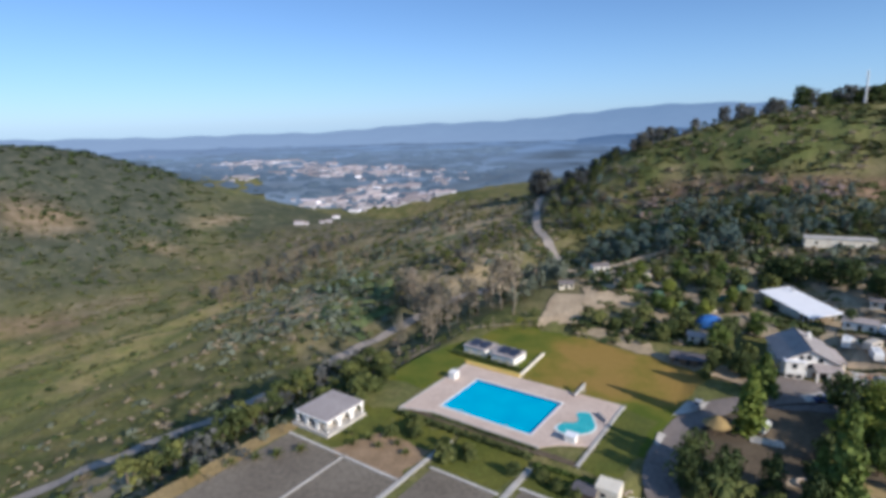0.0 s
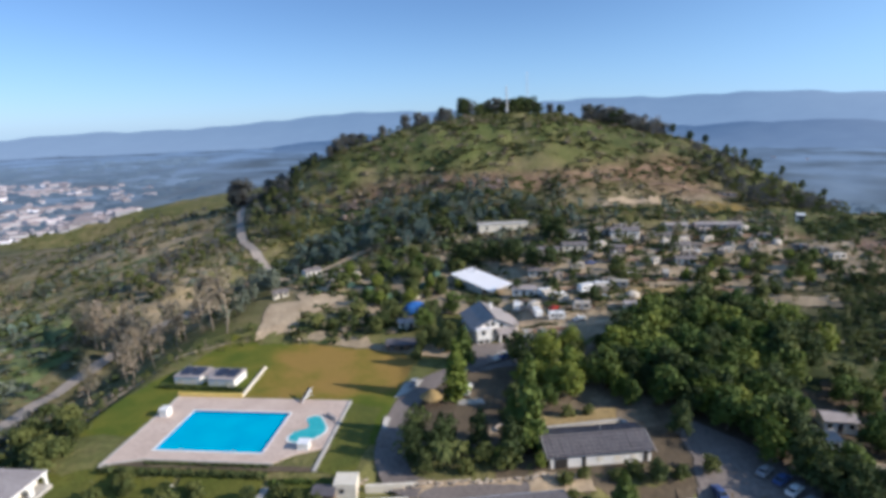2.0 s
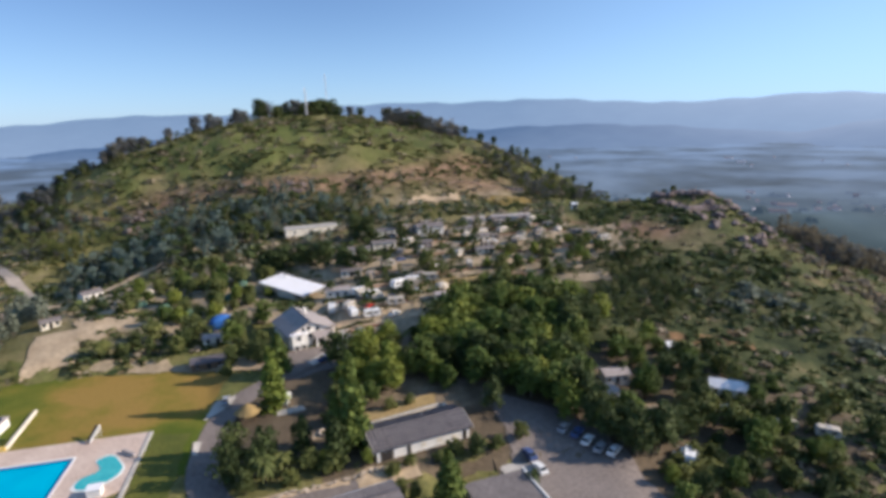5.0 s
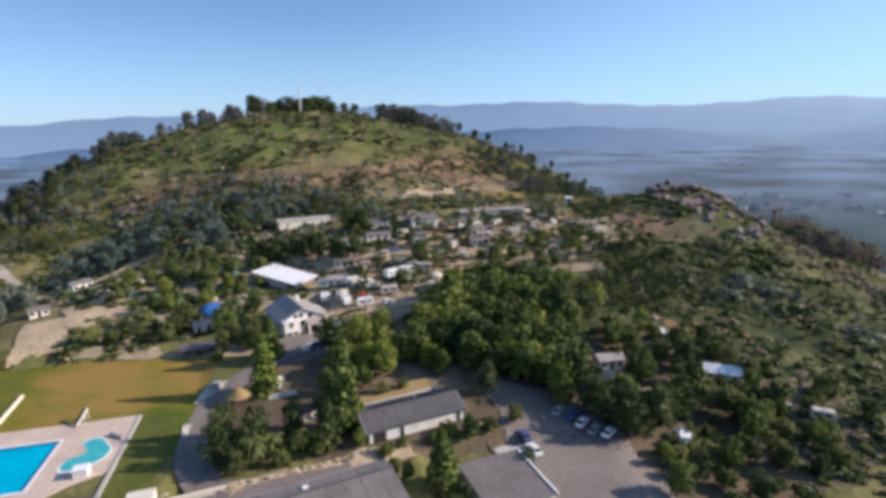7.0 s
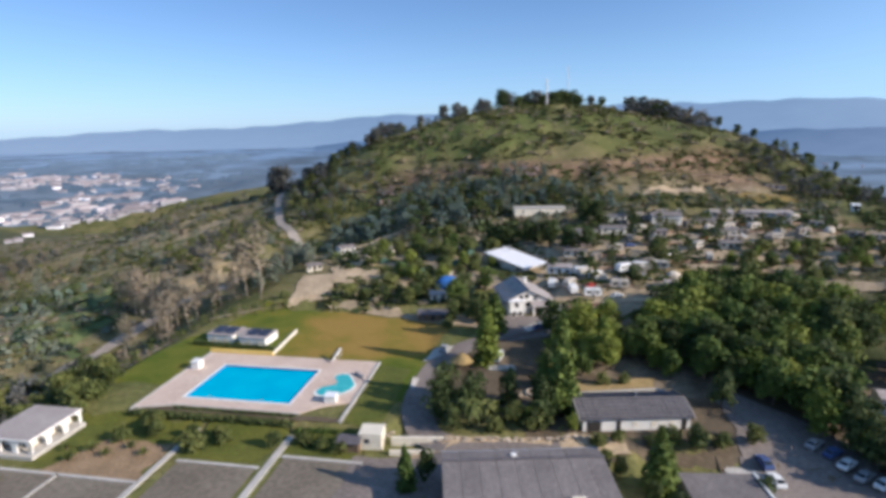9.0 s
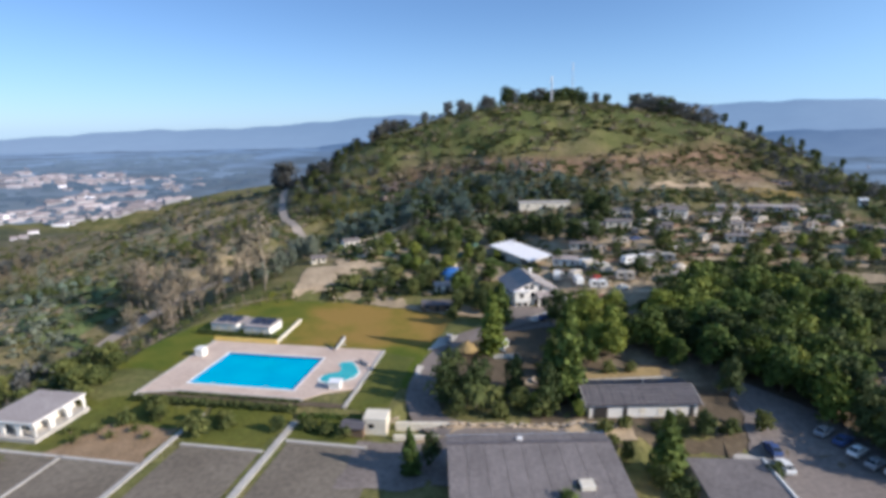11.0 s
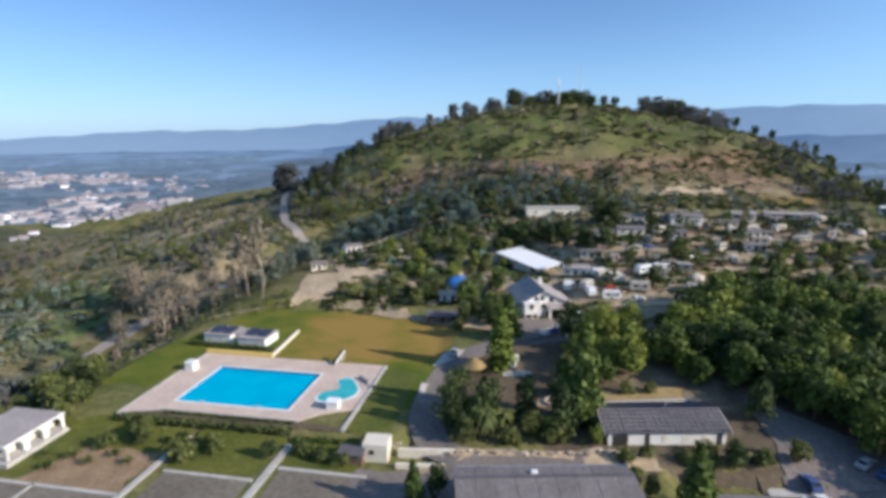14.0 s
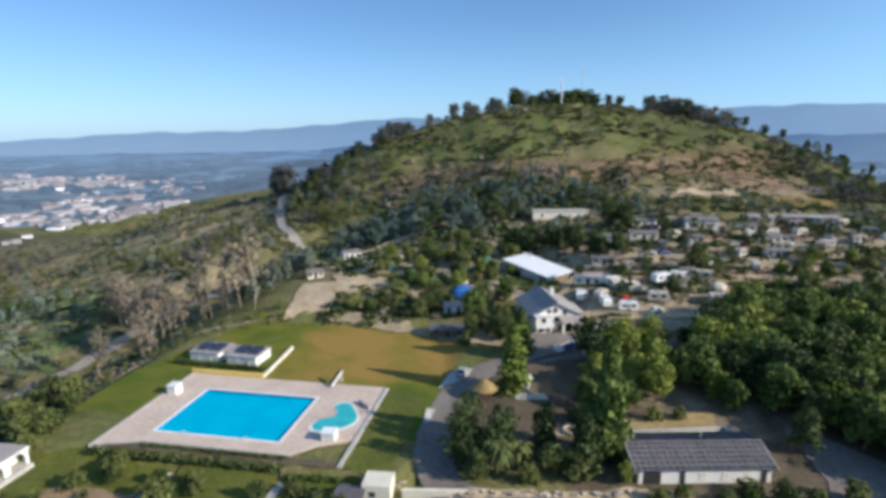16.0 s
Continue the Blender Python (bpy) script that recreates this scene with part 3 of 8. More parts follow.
def oval(cx, cy, rx, ry, turn, soft=0.35):
    """1 inside an oval of land, falling to 0 with a ragged edge."""
    c, s = math.cos(radians(turn)), math.sin(radians(turn))
    d = np.hypot(((gx - cx) * c + (gy - cy) * s) / rx, ((gy - cy) * c - (gx - cx) * s) / ry)
    d = d + 0.12 * np.sin(gx * 0.07 + 1) * np.sin(gy * 0.06) + 0.07 * np.sin(gx * 0.19) * np.sin(gy * 0.23 + 2)
    return np.clip((1 + soft - d) / (2 * soft), 0, 1)


def stripe(points, width, soft=0.6):
    """1 along a line over the land, falling to 0 at about its half width with a ragged edge."""
    best = np.full(gx.shape, 1e9)
    for (ax, ay), (bx, by) in zip(points, points[1:]):
        t = np.clip(((gx - ax) * (bx - ax) + (gy - ay) * (by - ay)) / ((bx - ax) ** 2 + (by - ay) ** 2), 0, 1)
        best = np.minimum(best, np.hypot(gx - ax - t * (bx - ax), gy - ay - t * (by - ay)))
    d = best / width + 0.25 * np.sin(gx * 0.11 + 1) * np.sin(gy * 0.13) + 0.15 * np.sin(gx * 0.31) * np.sin(gy * 0.27 + 2)
    return np.clip((1 + soft - d) / (2 * soft), 0, 1)


ZONES = {"rusty": np.maximum.reduce([0.22 * oval(-566, 446, 40, 46, -20), 0.35 * oval(-395, 300, 40, 26, 20), 0.9 * stripe([(40, 372), (72, 352), (102, 326), (134, 314), (165, 301), (204, 304), (240, 307)], 11), 0.85 * stripe([(188, 194), (203, 178), (209, 162), (214, 144)], 8), 0.6 * oval(222, 288, 26, 20, -10), 0.45 * oval(150, 192, 50, 26, -20), 0.4 * stripe([(-30, 420), (-6, 392), (20, 384)], 9)]),
         "green": np.maximum.reduce([0.75 * oval(95, 405, 170, 75, -8), 0.5 * oval(-120, 330, 40, 60, 20)]),
         # far-left hill, where the haze is mixed into the ground colour
         "haze_grey": np.maximum(oval(-680, 600, 420, 190, 130), 0.85 * oval(-400, 690, 200, 130, 130)),
         "meadow": 0.9 * oval(-300, 270, 250, 150, 45),
         "wooded": np.maximum.reduce([0.6 * oval(265, 310, 70, 100, 10), oval(180, 92, 86, 62, -30), 0.35 * oval(-250, 800, 270, 190, 10), 0.8 * oval(60, 285, 80, 40, -20), 0.45 * oval(-120, 230, 70, 110, 10), 0.7 * oval(250, 90, 90, 50, -60)]),
         "sandy": np.maximum.reduce([0.9 * oval(-478, 632, 16, 46, -12), 0.7 * oval(-458, 502, 30, 16, 20), 0.6 * oval(-552, 448, 22, 34, -20), 0.5 * oval(-385, 345, 30, 40, 0), 0.4 * oval(-300, 300, 40, 26, 30), 0.65 * oval(-215, 560, 150, 190, 20), 0.5 * oval(-110, 310, 80, 130, 10), 0.8 * oval(130, 185, 75, 40, -20), 0.7 * oval(-70, 400, 45, 90, 10), 0.7 * oval(30, 215, 45, 35, 0), 0.75 * oval(195, 265, 75, 18, -12), 0.6 * oval(200, 150, 30, 16, -35)])}
for zone, weight in ZONES.items():
    land.data.attributes.new(zone, "FLOAT", "POINT").data.foreach_set("value", weight.ravel().astype(np.float32))
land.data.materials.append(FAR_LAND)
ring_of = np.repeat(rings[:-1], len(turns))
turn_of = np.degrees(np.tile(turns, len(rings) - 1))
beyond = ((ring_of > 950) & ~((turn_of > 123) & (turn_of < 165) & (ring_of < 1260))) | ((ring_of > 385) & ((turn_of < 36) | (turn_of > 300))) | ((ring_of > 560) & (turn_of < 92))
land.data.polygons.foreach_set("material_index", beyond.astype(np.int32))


# ---- distant mountains ----
def mountain(name, dist, depth, foot, crest, material, label, seed, rough):
    """A long range of hills round part of the horizon: bearings and elevations in degrees of its crest."""
    rng = np.random.default_rng(seed)
    az = np.linspace(crest[0][0], crest[-1][0], 420)
    el = np.interp(az, [c[0] for c in crest], [c[1] for c in crest])
    el = np.convolve(np.pad(el, 8, "edge"), np.ones(17) / 17, "valid")
    wob = sum(rng.normal(0, 1) * np.sin(az * k + rng.uniform(0, 6)) / k ** 0.7 for k in (0.3, 0.5, 0.9, 1.4, 2.3, 3.1))
    top = 60 + dist * np.tan(np.radians(el)) + wob * rough
    steps = np.linspace(0, 1, 22)
    rows = []
    for s in steps:
        d = dist - depth * (1 - s)
        rise = s * s * (3 - 2 * s)
        gully = sum(np.sin(az * k + q * s * 9 + q) for k, q in ((0.7, 1.1), (1.3, -1.7), (2.2, 2.3), (0.31, 0.6))) * rough * 3 * s * (1 - s)
        z = foot + (top - foot) * rise + gully
        rows.append((d * np.cos(np.radians(az)), d * np.sin(np.radians(az)), z))
    rows.append((rows[-1][0] * 1.06, rows[-1][1] * 1.06, np.full_like(az, foot - 100)))
    x, y, z = (np.stack([r[i] for r in rows]) for i in range(3))
    return tagged(new(name, grid_mesh(name, x, y, z, material)), label, "mountain", kind="structure")


mountain("backdrop", 4300, 1700, -60, [(-40, 0.6), (0, 0.9), (19, 1.2), (25, 1.5), (30, 1.35), (34, 1.22), (41.7, 1.37), (48.5, 1.93), (57, 1.8), (65, 1.46), (75, 1.15), (83, 0.95), (88.5, 0.6), (91.8, 0.72), (97, 0.1), (102, -0.25), (113, -0.36), (120, -0.7), (128, -0.95), (134, -0.6), (138, -0.35), (145, -0.7), (175, -0.3)], FAR_CREST, "farthest mountain crest with blue haze painted on as glow", 3, 2.5)
mountain("backdrop_2", 3000, 1200, -60, [(-30, -0.6), (10, -0.2), (18, -0.4), (23, -1.9), (29, -1.2), (36, -0.75), (44, -0.75), (50, -0.65), (54, -0.85), (62, -1.1), (75, -0.9), (85, -1.3), (97, -2.3), (107, -2.6), (116, -2.3), (126, -2.0), (134, -1.7), (142, -1.4), (170, -1.0)], FAR_RIDGE, "forested hills beyond the valley with painted blue haze", 5, 3)


# ---- sheets laid on the ground: lawns, roads, courts ----
BARE = []


def patch(name, corners, material, label, category, lift=0.12, step=2.0, wobble=0.0, kind="structure"):
    """A four-cornered sheet draped over the ground, its edges wandering a little."""
    (ax, ay), (bx, by), (cx, cy), (dx, dy) = corners
    BARE.append(corners)
    nu = max(3, int(math.hypot(bx - ax, by - ay) / step))
    nv = max(3, int(math.hypot(dx - ax, dy - ay) / step))
    u, v = np.meshgrid(np.linspace(0, 1, nu), np.linspace(0, 1, nv))
    x = (1 - v) * ((1 - u) * ax + u * bx) + v * ((1 - u) * dx + u * cx)
    y = (1 - v) * ((1 - u) * ay + u * by) + v * ((1 - u) * dy + u * cy)
    if wobble:
        x = x + wobble * (np.sin(y * 0.31) + 0.6 * np.sin(y * 0.83 + 1) + 0.4 * np.sin(y * 1.9))
        y = y + wobble * (np.sin(x * 0.29 + 2) + 0.6 * np.sin(x * 0.77) + 0.4 * np.sin(x * 2.1))
    return tagged(new(name, grid_mesh(name, x, y, ground(x, y) + lift, material)), label, category, kind=kind)


LANES = []


def ribbon(name, points, width, material, label, category, lift=0.3, step=2.5):
    """A road or path: a smooth line of the given width, draped over the ground."""
    p = np.array(points, float)
    LANES.append((points, width * 0.5 + 1.2))
    t = np.concatenate([[0], np.cumsum(np.hypot(*np.diff(p, axis=0).T))])
    s = np.linspace(0, t[-1], max(4, int(t[-1] / step)))
    x, y = np.interp(s, t, p[:, 0]), np.interp(s, t, p[:, 1])
    k = 5
    x = np.convolve(np.pad(x, k // 2, "edge"), np.ones(k) / k, "valid")
    y = np.convolve(np.pad(y, k // 2, "edge"), np.ones(k) / k, "valid")
    dx, dy = np.gradient(x), np.gradient(y)
    n = np.hypot(dx, dy)
    w = np.linspace(-0.5, 0.5, 5)[None] * width * (1 + 0.06 * np.sin(s * 0.21)[:, None])
    X, Y = x[:, None] - w * (dy / n)[:, None] * -1, y[:, None] + w * (dx / n)[:, None] * -1
    Z = ground(X, Y)
    Z = Z * 0.5 + Z.max(axis=1, keepdims=True) * 0.5 + lift
    return tagged(new(name, grid_mesh(name, X, Y, Z, material)), label, category, kind="structure")


def quad_site(a, b, c, d):
    return [site(*p) for p in (a, b, c, d)]


lawn = patch("lawn", quad_site((-39, -4), (36, -4), (39, 46), (-24, 54)), LAWN, "mown lawn turning brown and dry round the pool", "lawn", 0.05, 1.5, 0.5)
co = np.array([v.co[:2] for v in lawn.data.vertices]) - np.array(POOL)
lu, lv = co @ (CA, SA), co @ (-SA, CA)
dry = 0.62 * np.clip((lu + 8) / 14, 0, 1) * np.clip((lv - 12) / 8, 0, 1) + 0.3 * np.exp(-((lu - 2) / 9) ** 2 - ((lv - 42) / 8) ** 2) - 0.35 * np.clip((lu - 22) / 6, 0, 1) * np.clip((26 - lv) / 8, 0, 1) + 0.12
lawn.data.attributes.new("dry", "FLOAT", "POINT").data.foreach_set("value", dry.astype(np.float32))
patch("lawn_2", quad_site((25.8, -14), (33.5, -15.5), (34, 12), (25.8, 14)), LAWN_GREEN, "green grass beside the path to the pool", "lawn", 0.09, 2.0, 0.4)
patch("garden_grass", quad_site((-28, -33.5), (-4.5, -34.5), (-3.5, -15.5), (-30, -15.5)), LAWN_GREEN, "green garden grass below the pool terrace", "lawn", 0.05, 2.0, 0.4)
patch("garden_bed", quad_site((-24, -34.8), (-4.2, -34.8), (-4.8, -22.5), (-19, -24)), GARDENEARTH, "bare brown garden bed beside the sports court", "lawn", 0.10, 1.5, 0.6)
patch("garden_grass_2", quad_site((-1.5, -27.4), (14.4, -27.4), (15.5, -15.5), (-2, -15.5)), LAWN_GREEN, "rounded green garden lawn between two paths", "lawn", 0.05, 2.0, 0.3)
# dark band standing in for the shaded wall below the deck
patch("deck_shade_strip", quad_site((-19, -14.4), (25, -14.4), (25, -12.6), (-12, -12.6)), SHADED_EARTH, "dark strip painted as wall shade under the deck edge", "lawn", 0.09, 1.0, 0.1)
patch("garden_grass_3", quad_site((17.5, -23.5), (31, -23.5), (31, -15.5), (17.5, -15.5)), LAWN_GREEN, "green bank with low bushes by the gate", "lawn", 0.05, 2.0, 0.3)
for name, u0, u1, v1 in (("sports_court", -37, -19.6, -35.2), ("sports_court_2", -19, -3.6, -35.4), ("sports_court_3", -0.6, 14.6, -28.2), ("sports_court_4", 18.2, 36, -24.2)):
    patch(name, quad_site((u0, -69), (u1, -69), (u1, v1), (u0, v1)), COURT, "grey worn tarmac sports court", "court", 0.06, 3.0)
patch("court_apron", quad_site((-42, -69), (-37.2, -69), (-37.2, -30), (-42, -33)), DRY, "strip of bare brown earth beside the court", "ground", 0.06, 2.0, 0.3)
for i, (u0, v0, u1, v1, w) in enumerate(((-3.4, -69, -3.4, -16, 1.1), (16.4, -69, 16.4, -17, 1.3), (-19.3, -69, -19.3, -34.8, 0.5), (-37, -35.0, -3.6, -35.0, 0.7), (-1, -27.9, 15, -27.9, 0.7), (17.6, -23.9, 33, -23.9, 0.8))):
    d = Vector((u1 - u0, v1 - v0)).normalized() * w / 2
    m = Mesh()
    pts = [site(u0 + d.y, v0 - d.x), site(u1 + d.y, v1 - d.x), site(u1 - d.y, v1 + d.x), site(u0 - d.y, v0 + d.x)]
    m.prism(pts, -2.3, -1.78)
    tagged(part("concrete_kerb" if w < 1 else "garden_path", m, CONCRETE, None), "pale concrete edging between court and garden" if w < 1 else "pale concrete garden path between the courts", "kerb" if w < 1 else "path", kind="structure")

ROAD = [(-190, 40), (-160, 72), (-134, 97), (-126, 104), (-116, 118), (-108.5, 135), (-103, 158), (-98, 175), (-93.5, 197), (-84, 213), (-66, 232), (-44, 246), (-26, 265), (-16, 288), (-23, 312), (-33, 350), (-38, 390), (-40, 428), (-36, 470), (-15, 525), (30, 600)]
ribbon("road", ROAD, 5.2, LANEGREY, "worn grey asphalt lane winding along the hillside", "road")
ribbon("track", [(-20, 285), (-8, 262), (0, 247), (12, 250), (25, 262), (45, 268), (70, 262)], 5, SAND, "sandy campsite track below the hill", "track", 0.25)
ribbon("track_2", [(-30, 400), (15, 378), (45, 356), (83, 338), (110, 312), (140, 300), (175, 297), (215, 285), (240, 262)], 3.2, EARTHRED, "reddish dirt track cut across the hill", "track", 0.06)
LANES.pop()
ribbon("driveway", [(40, 83), (27, 86.5), (17, 90), (13.8, 97), (15.5, 107), (19.5, 117.5), (25, 127), (33, 133), (44, 136), (56, 139)], 6.2, ASPHALT, "worn grey drive leading up to the house", "road", 0.2)
ribbon("driveway_2", [(60, 140), (66, 150), (70, 160), (80, 168), (95, 178), (108, 192), (125, 205), (150, 214)], 4.6, SAND, "pale campsite lane between caravans", "road", 0.34)
ribbon("driveway_3", [(66, 150), (82, 148), (98, 143), (112, 140)], 3.6, SAND, "pale side lane between pitches", "road", 0.3)
# earth under the trees, its dark colour partly painted shade
patch("cabin_earth", [(58, 38), (150, 26), (148, 96), (72, 102)], SHADED_EARTH, "earth and leaf litter, darkened as tree shade, by the car park", "ground", 0.06, 2.5, 1.5)
BARE.pop()
patch("house_garden", [(30, 84), (70, 74), (80, 98), (40, 103)], SHADED_EARTH, "garden earth, toned dark for shade, round the long house", "ground", 0.05, 2.0, 0.8)
patch("court_yard", [(-3, 78), (15, 74), (17, 88), (1, 91)], ASPHALT, "shaded tarmac yard beside the hall", "road", 0.07, 2.0, 0.3)
patch("car_park", [(60, 44), (84, 45), (92, 66), (70, 77)], ASPHALT, "worn grey tarmac car park", "road", 0.14, 2.5, 0.6)
patch("car_park_2", [(70.5, 76), (90, 67), (94, 75), (80, 100)], ASPHALT, "tarmac lane in the shade of trees", "road", 0.2, 2.5, 0.6)
patch("forecourt", [(11, 88.5), (51, 80.5), (50, 85.5), (15, 93)], SAND, "pale sandy verge in front of the low house", "ground", 0.22, 1.2, 0.5)
# garden ground with the shade of the trees put into its colour
patch("garden_earth", [(12, 98), (58, 98), (62, 136), (24, 128)], SHADED_EARTH, "earth and leaf litter with tree shade in its colour", "ground", 0.1, 2.0, 1.2)
patch("yard", [(42, 131), (58, 132), (66, 143), (44, 148)], ASPHALT, "paved yard in the shade below the villa", "road", 0.26, 2.0, 0.5)
ribbon("villa_path", [(46, 135), (50, 135.8), (55, 137.4), (60, 140.2), (64.5, 144.5), (68, 151), (65.8, 157.5)], 2.8, CONCRETE, "pale paved loop path round the villa garden", "path", 0.5)
patch("garden_bank", [(47, 101.5), (67, 99), (69, 104), (49, 107)], DRY, "bare brown earth bank above the retaining wall", "ground", 0.3, 1.5, 0.5)
patch("garden_earth_2", [(56, 98), (84, 96), (92, 134), (60, 140)], LITTER, "brown leaf litter under the grove", "ground", 0.12, 2.0, 1.2)
patch("camp_ground", [(58, 140), (112, 134), (132, 196), (74, 214)], SANDGREY, "dusty trodden grey-beige campsite ground", "ground", 0.18, 2.5, 1.5)
patch("camp_ground_2", [(112, 150), (196, 138), (214, 176), (120, 212)], SANDGREY, "dusty trodden upper campsite ground", "ground", 0.18, 2.5, 1.5)
patch("camp_ground_3", [(14, 176), (56, 172), (62, 232), (4, 244)], SANDGREY, "dusty campsite ground between hedges", "ground", 0.18, 2.5, 1.5)
patch("bare_pitch", [(-16, 177.5), (-3, 176), (-1, 205), (-13, 209)], SAND, "pinkish bare terrace platform above the lawn", "ground", 0.3, 2.0, 0.3)
patch("bare_pitch_2", [(-1, 187), (17, 203), (19, 230), (-3, 213)], SAND, "bare sandy camping pitches with low hedges", "ground", 0.34, 2.0, 0.8)
patch("bare_pitch_3", [(62, 158), (94, 150), (104, 172), (76, 186)], SANDGREY, "dusty pale pitches among caravans", "ground", 0.3, 2.0, 0.6)
patch("bare_pitch_4", [(128, 186), (158, 174), (172, 196), (140, 208)], SAND, "bare sandy terrace of the upper campsite", "ground", 0.3, 2.0, 0.8)
patch("bare_pitch_6", [(104, 154), (122, 146), (128, 158), (110, 166)], DRY, "dry ochre grass terrace", "ground", 0.3, 2.0, 0.8)
patch("bare_bank", [(160, 268), (196, 270), (186, 253), (156, 260)], SAND, "pale bare earth bank on the hill", "ground", 0.35, 2.0, 1.2)
patch("bare_bank_2", [(208, 260), (232, 257), (230, 238), (204, 232)], GOLD, "golden dry field below the summit", "ground", 0.35, 2.0, 1.5)
patch("bare_bank_4", [(141, 139), (158, 128), (164, 132), (149, 144)], SANDGREY, "bare sandy bank between bushes", "ground", 0.35, 1.5, 1.6)
patch("bracken", [(144, 92), (170, 80), (163, 75.5), (139, 86)], RUST, "rust coloured dry bracken on the slope", "ground", 0.2, 1.2, 1.6)
BARE.pop()
patch("earth_bank", [(-6, 176), (36, 146.5), (38, 151), (-3, 180)], SANDGREY, "stony pale bank with rocks above the lawn", "ground", 0.2, 1.5, 0.6)
BARE.pop()
patch("sandy_bank", [(31, 147), (38, 142), (41, 147), (34, 152)], SAND, "tan earth bank beside the dark shed", "ground", 0.45, 1.2, 0.5)
patch("drive_terrace", [(19.6, 125.5), (27, 129.5), (29, 133), (24, 133)], CONCRETE, "pale concrete terrace beside the drive", "pavement", 0.34, 1.0)
patch("drive_terrace_2", [(14.6, 112.6), (18.2, 112.0), (19.6, 116.6), (16, 117.4)], CONCRETE, "pale concrete slab beside the drive", "pavement", 0.36, 1.0)
patch("garden_slab", [(34.5, 117.2), (40.6, 115.6), (41, 118.2), (35, 119.8)], CONCRETE, "pale paved picnic place under the garden trees", "pavement", 0.3, 1.0, 0.2)
patch("garden_slab_2", [(37, 103.6), (42.4, 101.8), (43.2, 104.2), (37.8, 106)], SAND, "pale sandy clearing under the garden trees", "pavement", 0.3, 1.0, 0.3)
patch("grove_terrace", [(152, 131), (163, 129), (166, 134), (156, 137)], SANDGREY, "pale bare terrace behind the grove", "ground", 0.35, 1.5, 1.0)
patch("grove_terrace_2", [(136, 113), (146, 112), (149, 119), (139, 122)], SANDGREY, "pale stony terrace behind the grove", "ground", 0.35, 1.5, 0.6)
for n, (cs, lab) in enumerate((([(-60, 232), (-36, 262), (-62, 330), (-96, 290)], "pale dry grass on the slope below the lane"), ([(-52, 330), (-44, 420), (-90, 430), (-110, 350)], "tan dry slope below the hill"), ([(-110, 380), (-92, 470), (-150, 500), (-170, 420)], "tan dry crest of the valley side"), ([(-150, 200), (-118, 220), (-130, 280), (-176, 270)], "pale dry grass in the valley"), ([(-118, 60), (-96, 84), (-112, 104), (-140, 78)], "bare brown verge beside the lane"))):
    patch("dry_slope" if not n else "dry_slope_%d" % (n + 1), cs, PALEGRASS, lab, "ground", 0.15, 3.0, 3.0)
    BARE.pop()
patch("young_meadow", [(-88, 238), (-96, 268), (-150, 322), (-150, 276)], YOUNGGREEN, "soft pale green young scrub on the valley side", "ground", 0.2, 2.5, 5.0)
BARE.pop()
patch("young_meadow_2", [(-96, 206), (-92, 228), (-124, 240), (-128, 212)], YOUNGGREEN, "soft pale green young scrub on the valley side", "ground", 0.2, 2.5, 4.0)
BARE.pop()


ribbon("lawn_path", [site(-41, -8), site(-40.5, 12), site(-40, 30), site(-34, 42), site(-22, 53)], 1.5, SANDGREY, "stony path along the edge of the lawn", "path", 0.12)


for n, (x, y, r) in enumerate(((-107, 243, 17), (-111, 387, 26), (-150, 300, 20), (-88, 330, 14))):
    patch("green_clearing" if not n else "green_clearing_%d" % (n + 1), [(x - r, y - 0.6 * r), (x + r, y - 0.8 * r), (x + 0.8 * r, y + 0.7 * r), (x - 0.9 * r, y + 0.8 * r)], YOUNGGREEN, "green grassy clearing on the valley side", "ground", 0.12, 3.0, 4.0)
    BARE.pop()


